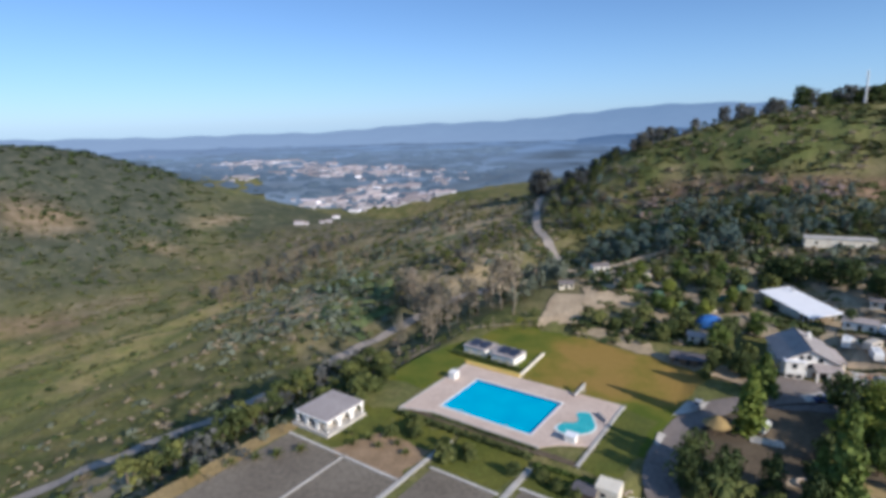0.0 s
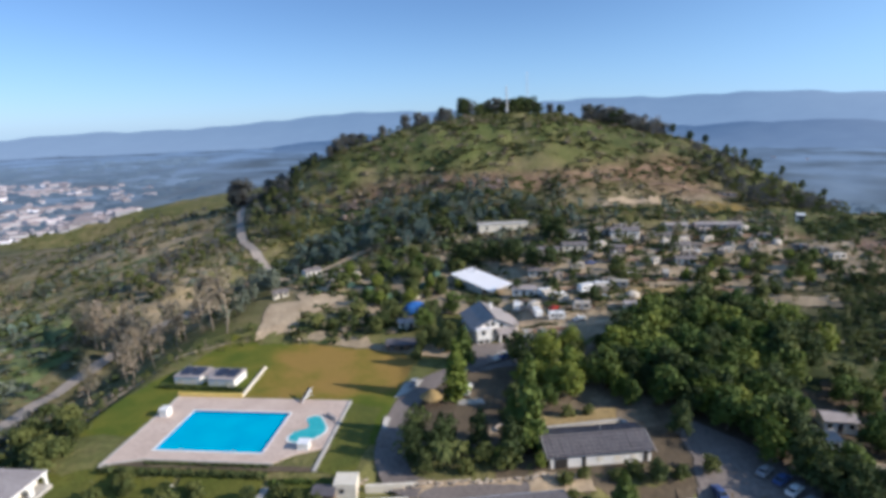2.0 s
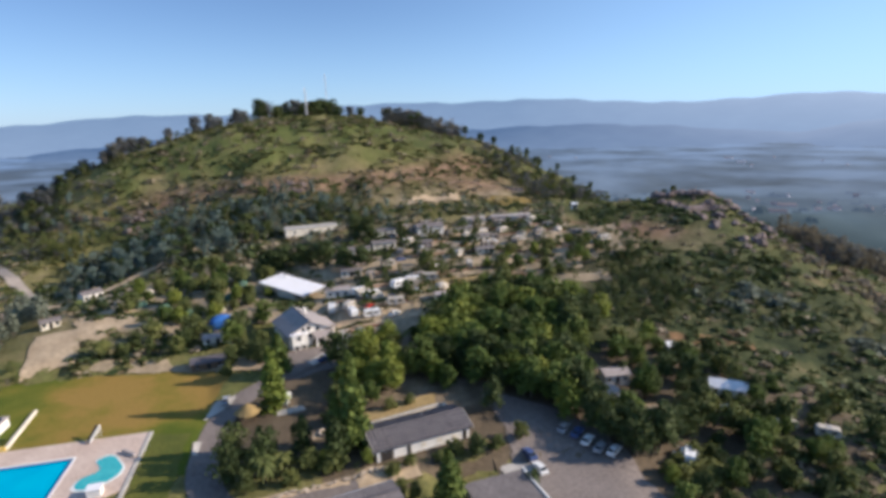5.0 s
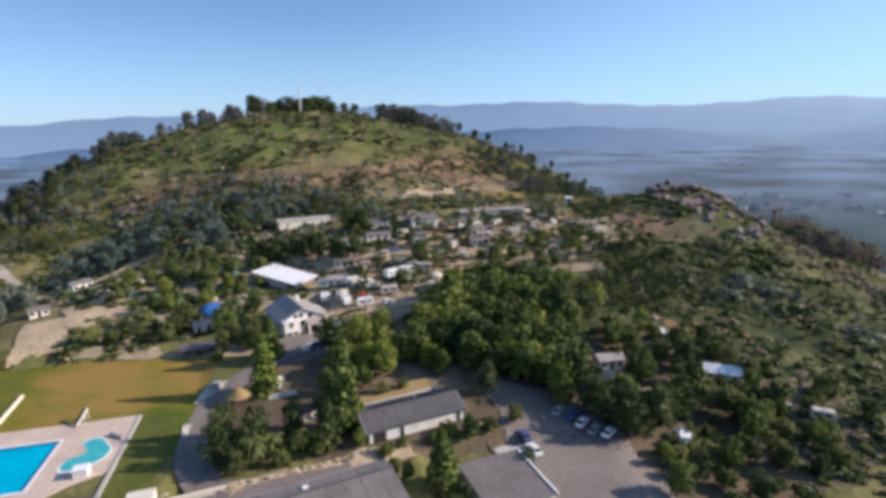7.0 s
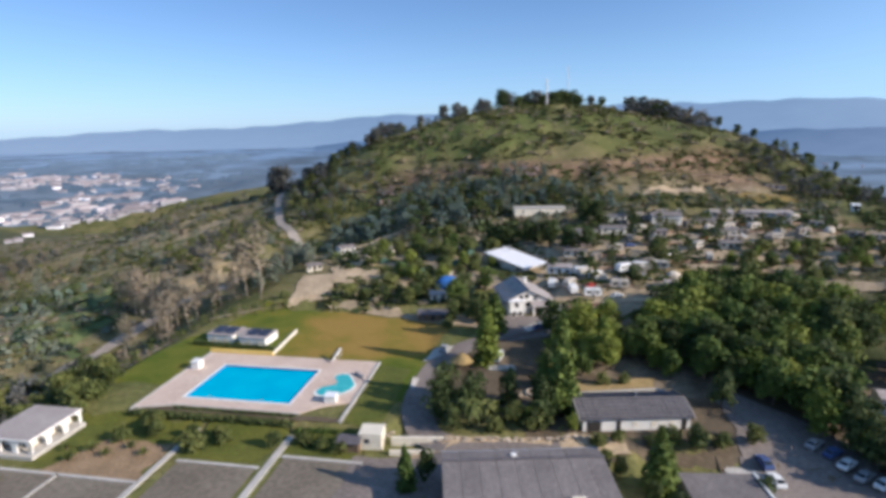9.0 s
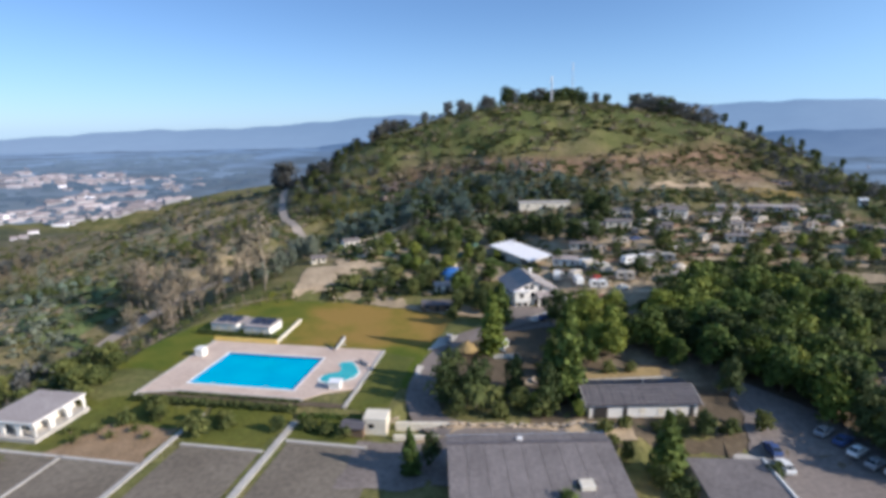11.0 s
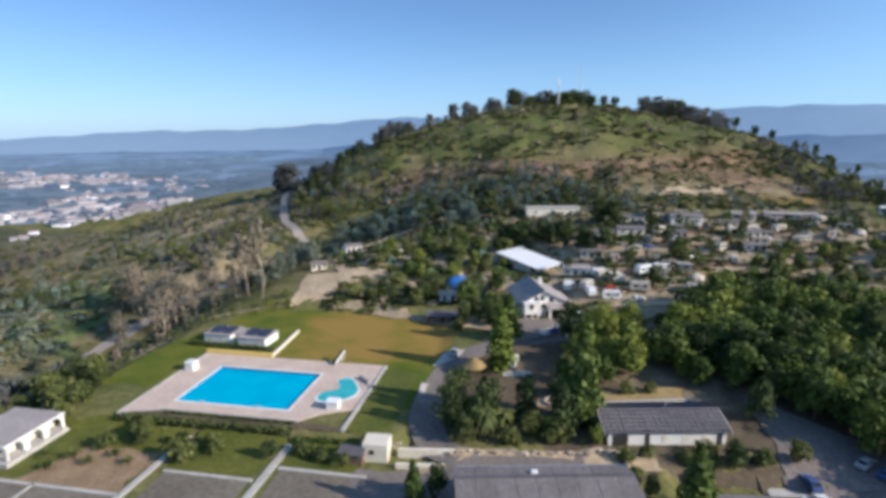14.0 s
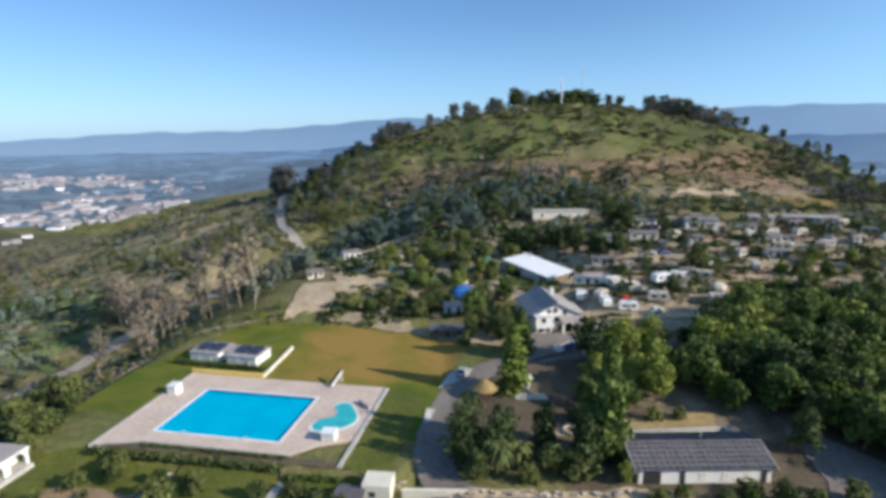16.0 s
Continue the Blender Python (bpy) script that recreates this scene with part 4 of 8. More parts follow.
# ---- the swimming pool and its deck ----
def pool():
    hu, hv = 12.1, 8.4
    deck = thing("swimming_pool", pose(*POOL, 0, 0, 0, TURN), "rectangular outdoor swimming pool full of bright blue water", "swimming pool")
    for x0, y0, x1, y1 in ((hu + 0.5, -11.9, 16, 15.3), (-hu - 0.5, -11.9, hu + 0.5, -hv - 0.5), (-hu - 0.5, hv + 0.5, hu + 0.5, 15.3)):
        part("deck", Mesh().box(x0, y0, -1.2, x1, y1, 0.16, 0.03), PAVE, deck, "pinkish concrete deck paving")
    m = Mesh()
    m.prism([(16, -11.9), (19.2, -8.8), (23, -6.9), (25.2, -5.8), (25.2, 15.3), (16, 15.3)], -1.2, 0.157)
    part("deck", m, PAVE, deck, "pinkish concrete deck paving")
    part("deck", Mesh().prism([(-20, -14.6), (-hu - 0.5, -12.1), (-hu - 0.5, 15.3), (-20, 15.3)], -1.2, 0.157), PAVE, deck, "pinkish concrete deck paving")
    c = Mesh()
    c.box(-hu - 0.5, -hv - 0.5, -0.6, -hu, hv + 0.5, 0.2, 0.04).box(hu, -hv - 0.5, -0.6, hu + 0.5, hv + 0.5, 0.2, 0.04)
    c.box(-hu, -hv - 0.5, -0.6, hu, -hv, 0.2, 0.04).box(-hu, hv, -0.6, hu, hv + 0.5, 0.2, 0.04)
    part("coping", c, COPING, deck, "white pool coping")
    w = Mesh()
    w.box(-hu + 0.08, -hv + 0.08, -1.0, hu - 0.08, hv - 0.08, -0.34)
    part("water", w, WATER, deck, "bright blue rippled water")
    for x0, y0, x1, y1 in ((-hu + 0.01, -hv + 0.01, -hu + 0.08, hv - 0.01), (hu - 0.08, -hv + 0.01, hu - 0.01, hv - 0.01), (-hu + 0.08, -hv + 0.01, hu - 0.08, -hv + 0.08), (-hu + 0.08, hv - 0.08, hu - 0.08, hv - 0.01)):
        part("lining", Mesh().box(x0, y0, -0.9, x1, y1, 0.12), POOLTILE, deck, "blue tiled pool wall")
    e = Mesh()
    e.box(-hu - 0.5, -12.25, -1.6, 16, -11.93, 0.24, 0.04).box(-20.5, -14.6, -0.9, -20.03, 15.3, 0.24, 0.04).prism([(-20.4, -15.0), (-hu - 0.5, -12.4), (-hu - 0.5, -12.13), (-20.4, -14.63)], -1.6, 0.24)
    part("edge_wall", e, CONCRETE, deck, "pale low edge wall")
    for x in (-6, 6):
        la = Mesh()
        for dx in (-0.3, 0.3):
            la.tube([(x + dx, -hv + 0.15, -0.4), (x + dx, -hv + 0.1, 0.7), (x + dx, -hv - 0.4, 0.95), (x + dx, -hv - 0.75, 0.2)], [0.04] * 4, 6)
        part("pool_ladder", la, METAL, deck, "steel pool ladder")


pool()


def paddling_pool():
    x, y = site(19.6, 3.0)
    p = thing("paddling_pool", pose(x, y, 0.16, 0, 0, TURN), "curved teal children's paddling pool set in the deck", "paddling pool")
    bend = [(-3.8, -5.5), (-2.3, -6.8), (0.4, -6.4), (3.0, -3.8), (3.4, -1.0), (2.4, 1.0), (0.6, 3.8), (-1.0, 4.2), (-2.4, 2.6), (-1.0, 0.2), (-1.2, -1.5), (-3.4, -3.0)]
    out = []
    for k, (bx, by) in enumerate(bend):
        (ax, ay), (cx, cy), (dx, dy) = bend[k - 1], bend[(k + 1) % 12], bend[(k + 2) % 12]
        for t in (0.0, 0.33, 0.66):
            out.append(tuple(0.5 * (2 * q + (r - p0) * t + (2 * p0 - 5 * q + 4 * r - s0) * t * t + (3 * q - p0 - 3 * r + s0) * t ** 3) for p0, q, r, s0 in ((ax, bx, cx, dx), (ay, by, cy, dy))))
    part("rim", Mesh().prism([(px * 1.13, py * 1.09) for px, py in out], -0.1, 0.05), COPING, p, "pale rim")
    part("water", Mesh().prism(out, -0.1, 0.09), TEAL, p, "teal water")
    x, y = site(20.6, -6.0)
    b = thing("changing_block", pose(x, y, 0.16, 0, 0, TURN + 3), "small white rendered plant room beside the paddling pool", "pool house")
    part("wall", Mesh().box(-1.2, -1.0, 0, 1.2, 1.0, 1.5, 0.04), WHITE, b)
    part("roof", Mesh().box(-1.35, -1.15, 1.5, 1.35, 1.15, 1.66, 0.04), ROOFWHITE, b)
    x, y = site(-18.1, 5.8)
    b = thing("pump_house", pose(x, y, 0.0, 0, 0, TURN), "small white pump house at the edge of the deck", "pool house")
    part("wall", Mesh().box(-1.0, -1.1, 0, 1.0, 1.1, 2.0, 0.04), WHITE, b)
    part("roof", Mesh().box(-1.15, -1.25, 2.0, 1.15, 1.25, 2.15, 0.04), COPING, b)
    # added mauve block that stands in for a shadow strip on the deck
    x, y = site(23.0, 6.6)
    b = thing("bench_wall", pose(x, y, 0.16, 0, 0, TURN - 40), "low mauve block for a shadow strip beside the paddling pool", "bench")
    part("wall", Mesh().box(-1.9, -0.35, 0, 1.9, 0.35, 0.75, 0.05), ROOFMAUVE, b)
    x, y = site(13.6, 14.6)
    b = thing("water_slide", pose(x, y, 0.16, 0, 0, TURN - 22) @ Matrix.Scale(0.75, 4), "small pool slide with a dark chute and one white side", "slide")
    for dx in (-0.55, 0.55):
        for dy, h in ((1.4, 2.0), (2.9, 2.9)):
            part("leg", Mesh().tube([(dx, dy, 0), (dx, dy, h)], [0.07, 0.06], 6), PAINTWHITE, b)
        rail = Mesh().add([(dx - 0.09, -1.6, 0.25), (dx + 0.09, -1.6, 0.25), (dx + 0.09, 3.0, 3.0), (dx - 0.09, 3.0, 3.0), (dx - 0.09, -1.6, 0.75), (dx + 0.09, -1.6, 0.75), (dx + 0.09, 3.0, 3.6), (dx - 0.09, 3.0, 3.6)], [(3, 2, 1, 0), (4, 5, 6, 7), (0, 1, 5, 4), (1, 2, 6, 5), (2, 3, 7, 6), (3, 0, 4, 7)])
        # the board turned from the sun has its shade painted in
        part("side", rail, PAINTWHITE if dx > 0 else PAINTDARK, b, "white side board" if dx > 0 else "side board darkened as its shaded side")
    part("chute", Mesh().add([(-0.46, -1.6, 0.3), (0.46, -1.6, 0.3), (0.46, 3.0, 3.05), (-0.46, 3.0, 3.05), (-0.46, -1.6, 0.36), (0.46, -1.6, 0.36), (0.46, 3.0, 3.12), (-0.46, 3.0, 3.12)], [(3, 2, 1, 0), (4, 5, 6, 7), (0, 1, 5, 4), (1, 2, 6, 5), (2, 3, 7, 6), (3, 0, 4, 7)]), PAINTDARK, b, "dark sliding chute")
    for k in range(6):
        part("rung", Mesh().tube([(-0.5, 3.1 + 0.05 * (5 - k), 0.4 + 0.45 * k), (0.5, 3.1 + 0.05 * (5 - k), 0.4 + 0.45 * k)], [0.04, 0.04], 5), METAL, b)


paddling_pool()


def small_walls():
    def wall(name, a, b, z0, z1, t, mat, label, cat="wall"):
        ax, ay = site(*a)
        bx, by = site(*b)
        L = math.hypot(bx - ax, by - ay)
        o = tagged(part(name, Mesh().box(0, -t / 2, z0, L, t / 2, z1, 0.03), mat, None), label, cat, kind="structure")
        o.matrix_basis = pose(ax, ay, 0, 0, 0, math.degrees(math.atan2(by - ay, bx - ax)))
    wall("wall_yellow", (-20.6, 15.6), (-3.2, 15.6), -0.3, 1.15, 0.35, YELLOW, "low yellow painted wall behind the pool deck")
    wall("wall_stub", (-3.4, 15.8), (-4.4, 33), -0.3, 0.7, 0.6, CREAM, "low cream wall running up the lawn")
    wall("wall_path", (25.3, -14), (25.3, 15), -0.3, 0.32, 0.8, CONCRETE, "pale kerb path along the edge of the deck")
    wall("wall_garden", (-31, -15.0), (31, -15.0), -2.3, -0.9, 0.4, CONCRETE, "grey retaining wall under the pool terrace")


small_walls()


def pool_pavilion():
    """Low white changing rooms in two blocks with panels on their flat roofs."""
    x, y = site(-17, 25.2)
    b = thing("pool_pavilion", pose(x, y, 0, 0, 0, TURN - 3), "low white changing pavilion with dark panels on its roof", "pavilion")
    for x0, x1, y0, y1, h in ((-8.5, -0.9, -3.2, 3.2, 2.15), (1.6, 9.2, -3.6, 3.0, 2.15), (-0.9, 1.6, -1.0, 3.0, 1.9)):
        part("wall", Mesh().box(x0, y0, -0.3, x1, y1, h, 0.05), WHITE, b)
        part("roof", Mesh().box(x0 - 0.25, y0 - 0.25, h, x1 + 0.25, y1 + 0.25, h + 0.16, 0.05), ROOFMAUVE, b, "grey flat roof")
    for x0 in (-7.6, -4.2, 2.6, 5.9):
        m = Mesh()
        m.add([(x0, -2.2, 2.4), (x0 + 2.8, -2.2, 2.4), (x0 + 2.8, 1.6, 3.0), (x0, 1.6, 3.0), (x0, -2.2, 2.33), (x0 + 2.8, -2.2, 2.33), (x0 + 2.8, 1.6, 2.33), (x0, 1.6, 2.33)], [(0, 1, 2, 3), (4, 7, 6, 5), (0, 4, 5, 1), (1, 5, 6, 2), (2, 6, 7, 3), (3, 7, 4, 0)])
        part("solar_panel", m, SOLAR, b, "dark solar water panel")
    for x0 in (-6.5, -3.2, 4.0, 7.0):
        part("door", Mesh().box(x0 - 0.4, -3.66 if x0 > 0 else -3.26, -0.1, x0 + 0.4, -3.55 if x0 > 0 else -3.15, 1.8, 0.02), CREAM, b, "cream painted door")


pool_pavilion()


def cafe():
    """Low building with a flat roof and an arcade of round arches on two sides."""
    x, y = site(-33.4, -25.3)
    b = thing("cafe_building", pose(x, y, -1.35, 0, 0, TURN), "low white arcaded cafe with a flat grey roof", "building")
    hx, hy, h = 5.3, 6.0, 3.2

    def arcade(n, length):
        m = Mesh()
        bay = length / n
        for k in range(n):
            x0 = -length / 2 + k * bay
            r = bay * 0.36
            xc = x0 + bay / 2
            arc = [(xc + r * math.cos(a), 1.25 + r * math.sin(a)) for a in np.linspace(0, math.pi, 9)]
            outline = [(x0, 0), (xc - r, 0)] + [(xc - r, 1.25)] + arc[::-1][1:-1] + [(xc + r, 1.25), (xc + r, 0), (x0 + bay, 0), (x0 + bay, h - 0.5), (x0, h - 0.5)]
            vs = [(px, 0, pz) for px, pz in outline] + [(px, 0.4, pz) for px, pz in outline]
            q = len(outline)
            m.add(vs, [tuple(range(q)), tuple(range(q, 2 * q))[::-1]] + [(i, i + q, (i + 1) % q + q, (i + 1) % q) for i in range(q)])
        return m
    front = part("arcade", arcade(3, 2 * hx), WHITE, b, "white arches")
    front.matrix_basis = pose(0, -hy, 0)
    side = part("arcade", arcade(3, 2 * hy), WHITE, b, "white arches")
    side.matrix_basis = pose(hx, 0, 0, 0, 0, 90)
    part("wall", Mesh().box(-hx, -hy + 2.2, 0, hx - 2.2, hy, h - 0.5, 0.03), CREAM, b, "cream inner wall")
    part("floor", Mesh().box(-hx - 0.8, -hy - 0.8, -0.9, hx + 0.8, hy, 0.12, 0.03), CONCRETE, b, "pale terrace floor")
    part("roof", Mesh().box(-hx - 0.25, -hy - 0.25, h - 0.5, hx + 0.25, hy + 0.25, h - 0.18, 0.05), WHITE, b, "white roof edge")
    part("roof_felt", Mesh().box(-hx - 0.05, -hy - 0.05, h - 0.22, hx + 0.05, hy + 0.05, h - 0.12, 0.02), ROOFMAUVE, b, "grey mauve roof felt")
    for k in range(3):
        part("door", Mesh().box(-4 + k * 2.6, -hy + 2.1, 0.1, -2.8 + k * 2.6, -hy + 2.26, 2.3, 0.02), DARKGLASS, b, "dark glazed door")


cafe()


def gate_lodge():
    x, y = site(33.0, -17.4)
    b = thing("gate_lodge", pose(x, y, -2.0, 0, 0, TURN + 4), "small cream gate lodge with a dark window", "lodge")
    part("wall", Mesh().box(-2.2, -1.9, -0.3, 2.2, 1.9, 3.1, 0.06), CREAM, b, "cream rendered wall")
    part("roof", Mesh().box(-2.25, -1.95, 3.1, 2.25, 1.95, 3.28, 0.06), CREAM, b)
    w = part("window", Mesh().box(-1.15, -1.94, 1.3, -0.15, -1.84, 2.2, 0.02), DARKGLASS, b, "dark window")
    part("sill", Mesh().box(-1.25, -2.0, 1.18, -0.05, -1.8, 1.28, 0.02), COPING, w)
    part("door", Mesh().box(-2.26, -0.5, 0, -2.14, 0.5, 2.1, 0.02), WOOD, b, "brown wooden door")
    x, y = site(29.3, -19.4)
    g = thing("garden_shed", pose(x, y, -2.0, 0, 0, TURN), "low dark wooden shed beside the gate lodge", "shed")
    part("wall", Mesh().box(-2, -1.4, -0.2, 2, 1.4, 2.0, 0.04), WOOD, g)
    part("roof", Mesh().gable(-2, -1.4, 2, 1.4, 2.0, 2.6, 0.3, 0.1), ROOFDARK, g)
    x, y = site(40, -20)
    r = thing("ramp_wall", pose(x, y, -2.2, 0, 0, TURN + 8), "curved pale ramp wall beside the drive", "wall")
    part("wall", Mesh().box(-3, -0.25, 0, 8, 0.25, 1.2, 0.05), CREAM, r)
    part("wall", Mesh().box(-3, 3.0, 0, 7, 3.5, 2.0, 0.05), CREAM, r)


gate_lodge()


def sheet_roof(parent, x0, x1, ya, za, yb, zb, n, material, name="roof_sheet", label="", rib=0.09):
    """Corrugated sheets laid side by side from eave to ridge; each sheet is a piece of its own."""
    w = (x1 - x0) / n
    m = Mesh()
    nx = 5
    rows = 2
    up = Vector((0, -(zb - za), yb - ya)).normalized()
    if up.z < 0:
        up = -up
    vs = []
    for layer in (0, -0.07):
        for r in range(rows):
            f = r / (rows - 1)
            for i in range(nx):
                hgt = (rib if i in (1, 3) else 0.0) + layer
                vs.append(Vector((w * (0.01 + 0.98 * i / (nx - 1)), ya + (yb - ya) * f, za + (zb - za) * f)) + up * hgt)
    k = nx * rows
    fs = []
    for i in range(nx - 1):
        fs += [(i, i + 1, nx + i + 1, nx + i), (k + i, k + nx + i, k + nx + i + 1, k + i + 1), (i, k + i, k + i + 1, i + 1), (nx + i, nx + i + 1, k + nx + i + 1, k + nx + i)]
    fs += [(0, nx, k + nx, k), (nx - 1, k + nx - 1, k + 2 * nx - 1, 2 * nx - 1)]
    if yb < ya:
        fs = [f[::-1] for f in fs]
    m.add(vs, fs)
    me = m.data(name, material)
    for q in range(n):
        o = new(name, me)
        o.parent = parent
        o.matrix_basis = pose(x0 + q * w, 0, 0.03 * (q % 2))
        if label and not q:
            o["label"] = label


def long_house():
    """Low white house under a big dark sheet roof."""
    L, D, h, r = 21.6, 9.6, 2.7, 4.3
    b = thing("long_house", pose(44.5, 88.4, -0.75, 0, 0, -9.6), "long low white house under a dark corrugated roof", "house")
    part("wall", Mesh().box(0.4, 0.15, -0.5, L - 0.4, D - 0.6, h, 0.04), WHITE, b, "white rendered wall")
    for gx0 in (0.62, L - 0.87):
        g = part("gable_wall", Mesh().prism([(0, 0), (D - 0.75, 0), (4.95, 1.35)], 0, 0.25), WHITE, b)
        g.matrix_basis = Matrix.Translation((gx0, 0.15, h)) @ Euler((radians(90), 0, radians(90))).to_matrix().to_4x4()
    sheet_roof(b, -0.3, L + 0.3, -0.3, h - 0.1, 5.2, r, 22, ROOFDARK, label="dark grey corrugated roof sheet", rib=0.15)
    sheet_roof(b, -0.3, L + 0.3, D + 0.2, h + 0.55, 5.2, r, 22, ROOFDARK, rib=0.15)
    for k in range(23):
        x0 = -0.3 + k * (L + 0.6) / 22
        part("batten", Mesh().tube([(x0, -0.32, h + 0.02), (x0, 5.15, r + 0.10)], [0.055, 0.055], 5), ROOFVILLA, b, "pale cover strip between roof sheets" if not k else "")
    for k in range(1, 6):
        f = k / 6
        part("sheet_lap", Mesh().box(-0.3, -0.3 + 5.5 * f - 0.05, h - 0.1 + (r - h + 0.1) * f + 0.06, L + 0.3, -0.3 + 5.5 * f + 0.05, h - 0.1 + (r - h + 0.1) * f + 0.19), ROOFVILLA, b, "pale lapped edge of a row of sheets" if k == 1 else "")
    part("ridge_cap", Mesh().tube([(-0.4, 5.2, r + 0.05), (L + 0.4, 5.2, r + 0.05)], [0.16, 0.16], 8), ROOFGREY, b)
    part("door", Mesh().box(1.2, 0.07, -0.1, 3.9, 0.23, 2.2, 0.02), DARKIN, b, "dark open doorway")
    part("door", Mesh().box(6.9, 0.07, -0.1, 7.7, 0.23, 2.2, 0.02), DARKIN, b, "dark doorway")
    part("door", Mesh().box(19.6, 0.07, -0.1, 20.5, 0.23, 2.2, 0.02), DARKIN, b, "dark doorway")
    for x0 in (10, 13.5, 17):
        w = part("window", Mesh().box(x0, 0.09, 0.9, x0 + 1.1, 0.21, 1.9, 0.02), CREAM, b, "closed pale shutter")
        part("sill", Mesh().box(x0 - 0.1, 0.01, 0.8, x0 + 1.2, 0.19, 0.88, 0.02), COPING, w)
    for x0 in (-0.42, L + 0.32):
        part("verge", Mesh().add([(x0, -0.4, h), (x0 + 0.12, -0.4, h), (x0 + 0.12, 5.2, r + 0.2), (x0, 5.2, r + 0.2), (x0, -0.4, h - 0.3), (x0 + 0.12, -0.4, h - 0.3), (x0 + 0.12, 5.2, r - 0.1), (x0, 5.2, r - 0.1)], [(0, 1, 2, 3), (7, 6, 5, 4), (0, 4, 5, 1), (1, 5, 6, 2), (2, 6, 7, 3), (3, 7, 4, 0)]), CONCRETE, b, "pale roof verge")
    part("step", Mesh().box(0, -1.2, -0.6, L, 0.15, -0.05, 0.03), CONCRETE, b, "pale front step")
    part("vent", Mesh().tube([(12.8, 6.6, r - 0.6), (12.8, 6.6, r + 0.7)], [0.16, 0.16], 8), METAL, b)
    w = thing("retaining_wall", pose(46, 100.4, -0.6, 0, 0, -6), "pale retaining wall behind the long house", "wall")
    part("wall", Mesh().box(-1.5, 0, -0.4, 21, 0.5, 1.7, 0.05), CREAM, w)
    part("coping", Mesh().box(-1.6, -0.1, 1.7, 21.1, 0.6, 1.85, 0.03), CONCRETE, w)
    part("stair", Mesh().box(20.8, -3.2, 0.2, 22.2, 0.2, 0.7, 0.03).box(20.8, -2.2, 0.7, 22.2, 0.2, 1.2, 0.03).box(20.8, -1.2, 1.2, 22.2, 0.2, 1.7, 0.03), CONCRETE, w, "pale outside stair")


long_house()


def hall():
    """Big low hall with a broad grey roof in front of the drive."""
    b = thing("sports_hall", pose(15.6, 80.2, -2.2, 0, 0, -9.2), "big low hall under a broad grey sheet roof", "hall")
    L, D, h = 26.4, 17.5, 5.6
    part("wall", Mesh().box(0.5, -D + 0.5, -0.4, L - 0.5, -0.5, h - 0.4, 0.05), CREAM, b)
    sheet_roof(b, 0, L, -D, h - 0.5, -3.3, h + 1.0, 9, ROOFGREY, label="weathered grey roof sheet", rib=0.012)
    sheet_roof(b, 0, L, 0.2, h + 0.4, -3.3, h + 1.0, 9, ROOFGREY, rib=0.012)
    part("ridge_cap", Mesh().box(-0.1, -3.6, h + 0.98, L + 0.1, -3.0, h + 1.12, 0.03), ROOFDARK, b)
    part("gutter", Mesh().box(-0.1, 0.15, h + 0.15, L + 0.1, 0.45, h + 0.42, 0.04), METAL, b)
    part("vent", Mesh().box(11.4, -2.5, h + 0.7, 12.3, -1.8, h + 1.2, 0.05), PAINTWHITE, b, "pale roof vent")
    part("dormer", Mesh().box(18.8, -14.4, h - 0.6, 20.9, -12.4, h + 0.5, 0.05), CREAM, b, "white roof box with a dark opening")
    part("dormer_opening", Mesh().box(18.5, -14.1, h - 0.3, 18.85, -12.7, h + 0.35, 0.03), DARKIN, b)
    for k in range(5):
        w = part("window", Mesh().box(0.42, -D + 2 + k * 3, 2, 0.56, -D + 4 + k * 3, 3.4, 0.02), DARKGLASS, b)
        part("sill", Mesh().box(0.34, -D + 1.9 + k * 3, 1.88, 0.6, -D + 4.1 + k * 3, 1.98, 0.02), COPING, w)
    b = thing("garage_block", pose(54.0, 71.8, -3.2, 0, 0, -14), "low garage block with a flat grey roof", "garage")
    part("wall", Mesh().box(0.3, -14, -0.3, 12.3, -0.3, 3.2, 0.05), CREAM, b)
    part("roof", Mesh().box(0, -14.4, 3.2, 12.6, 0, 3.5, 0.06), ROOFGREY, b, "grey flat roof")
    part("roof_kerb", Mesh().box(12.3, -14.5, 3.45, 12.7, 0.1, 3.75, 0.04), COPING, b, "white roof edge")
    for k in range(3):
        part("garage_door", Mesh().box(12.26, -13 + k * 4.4, 0, 12.4, -10 + k * 4.4, 2.4, 0.02), METAL, b)
    b = thing("paved_apron", pose(65.4, 74.2, -3.12, 0, 0, -15), "pale paved apron beside the garages", "pavement")
    part("slab", Mesh().box(0, -2.6, 0, 6.4, 1.6, 0.22, 0.03), CONCRETE, b)


hall()


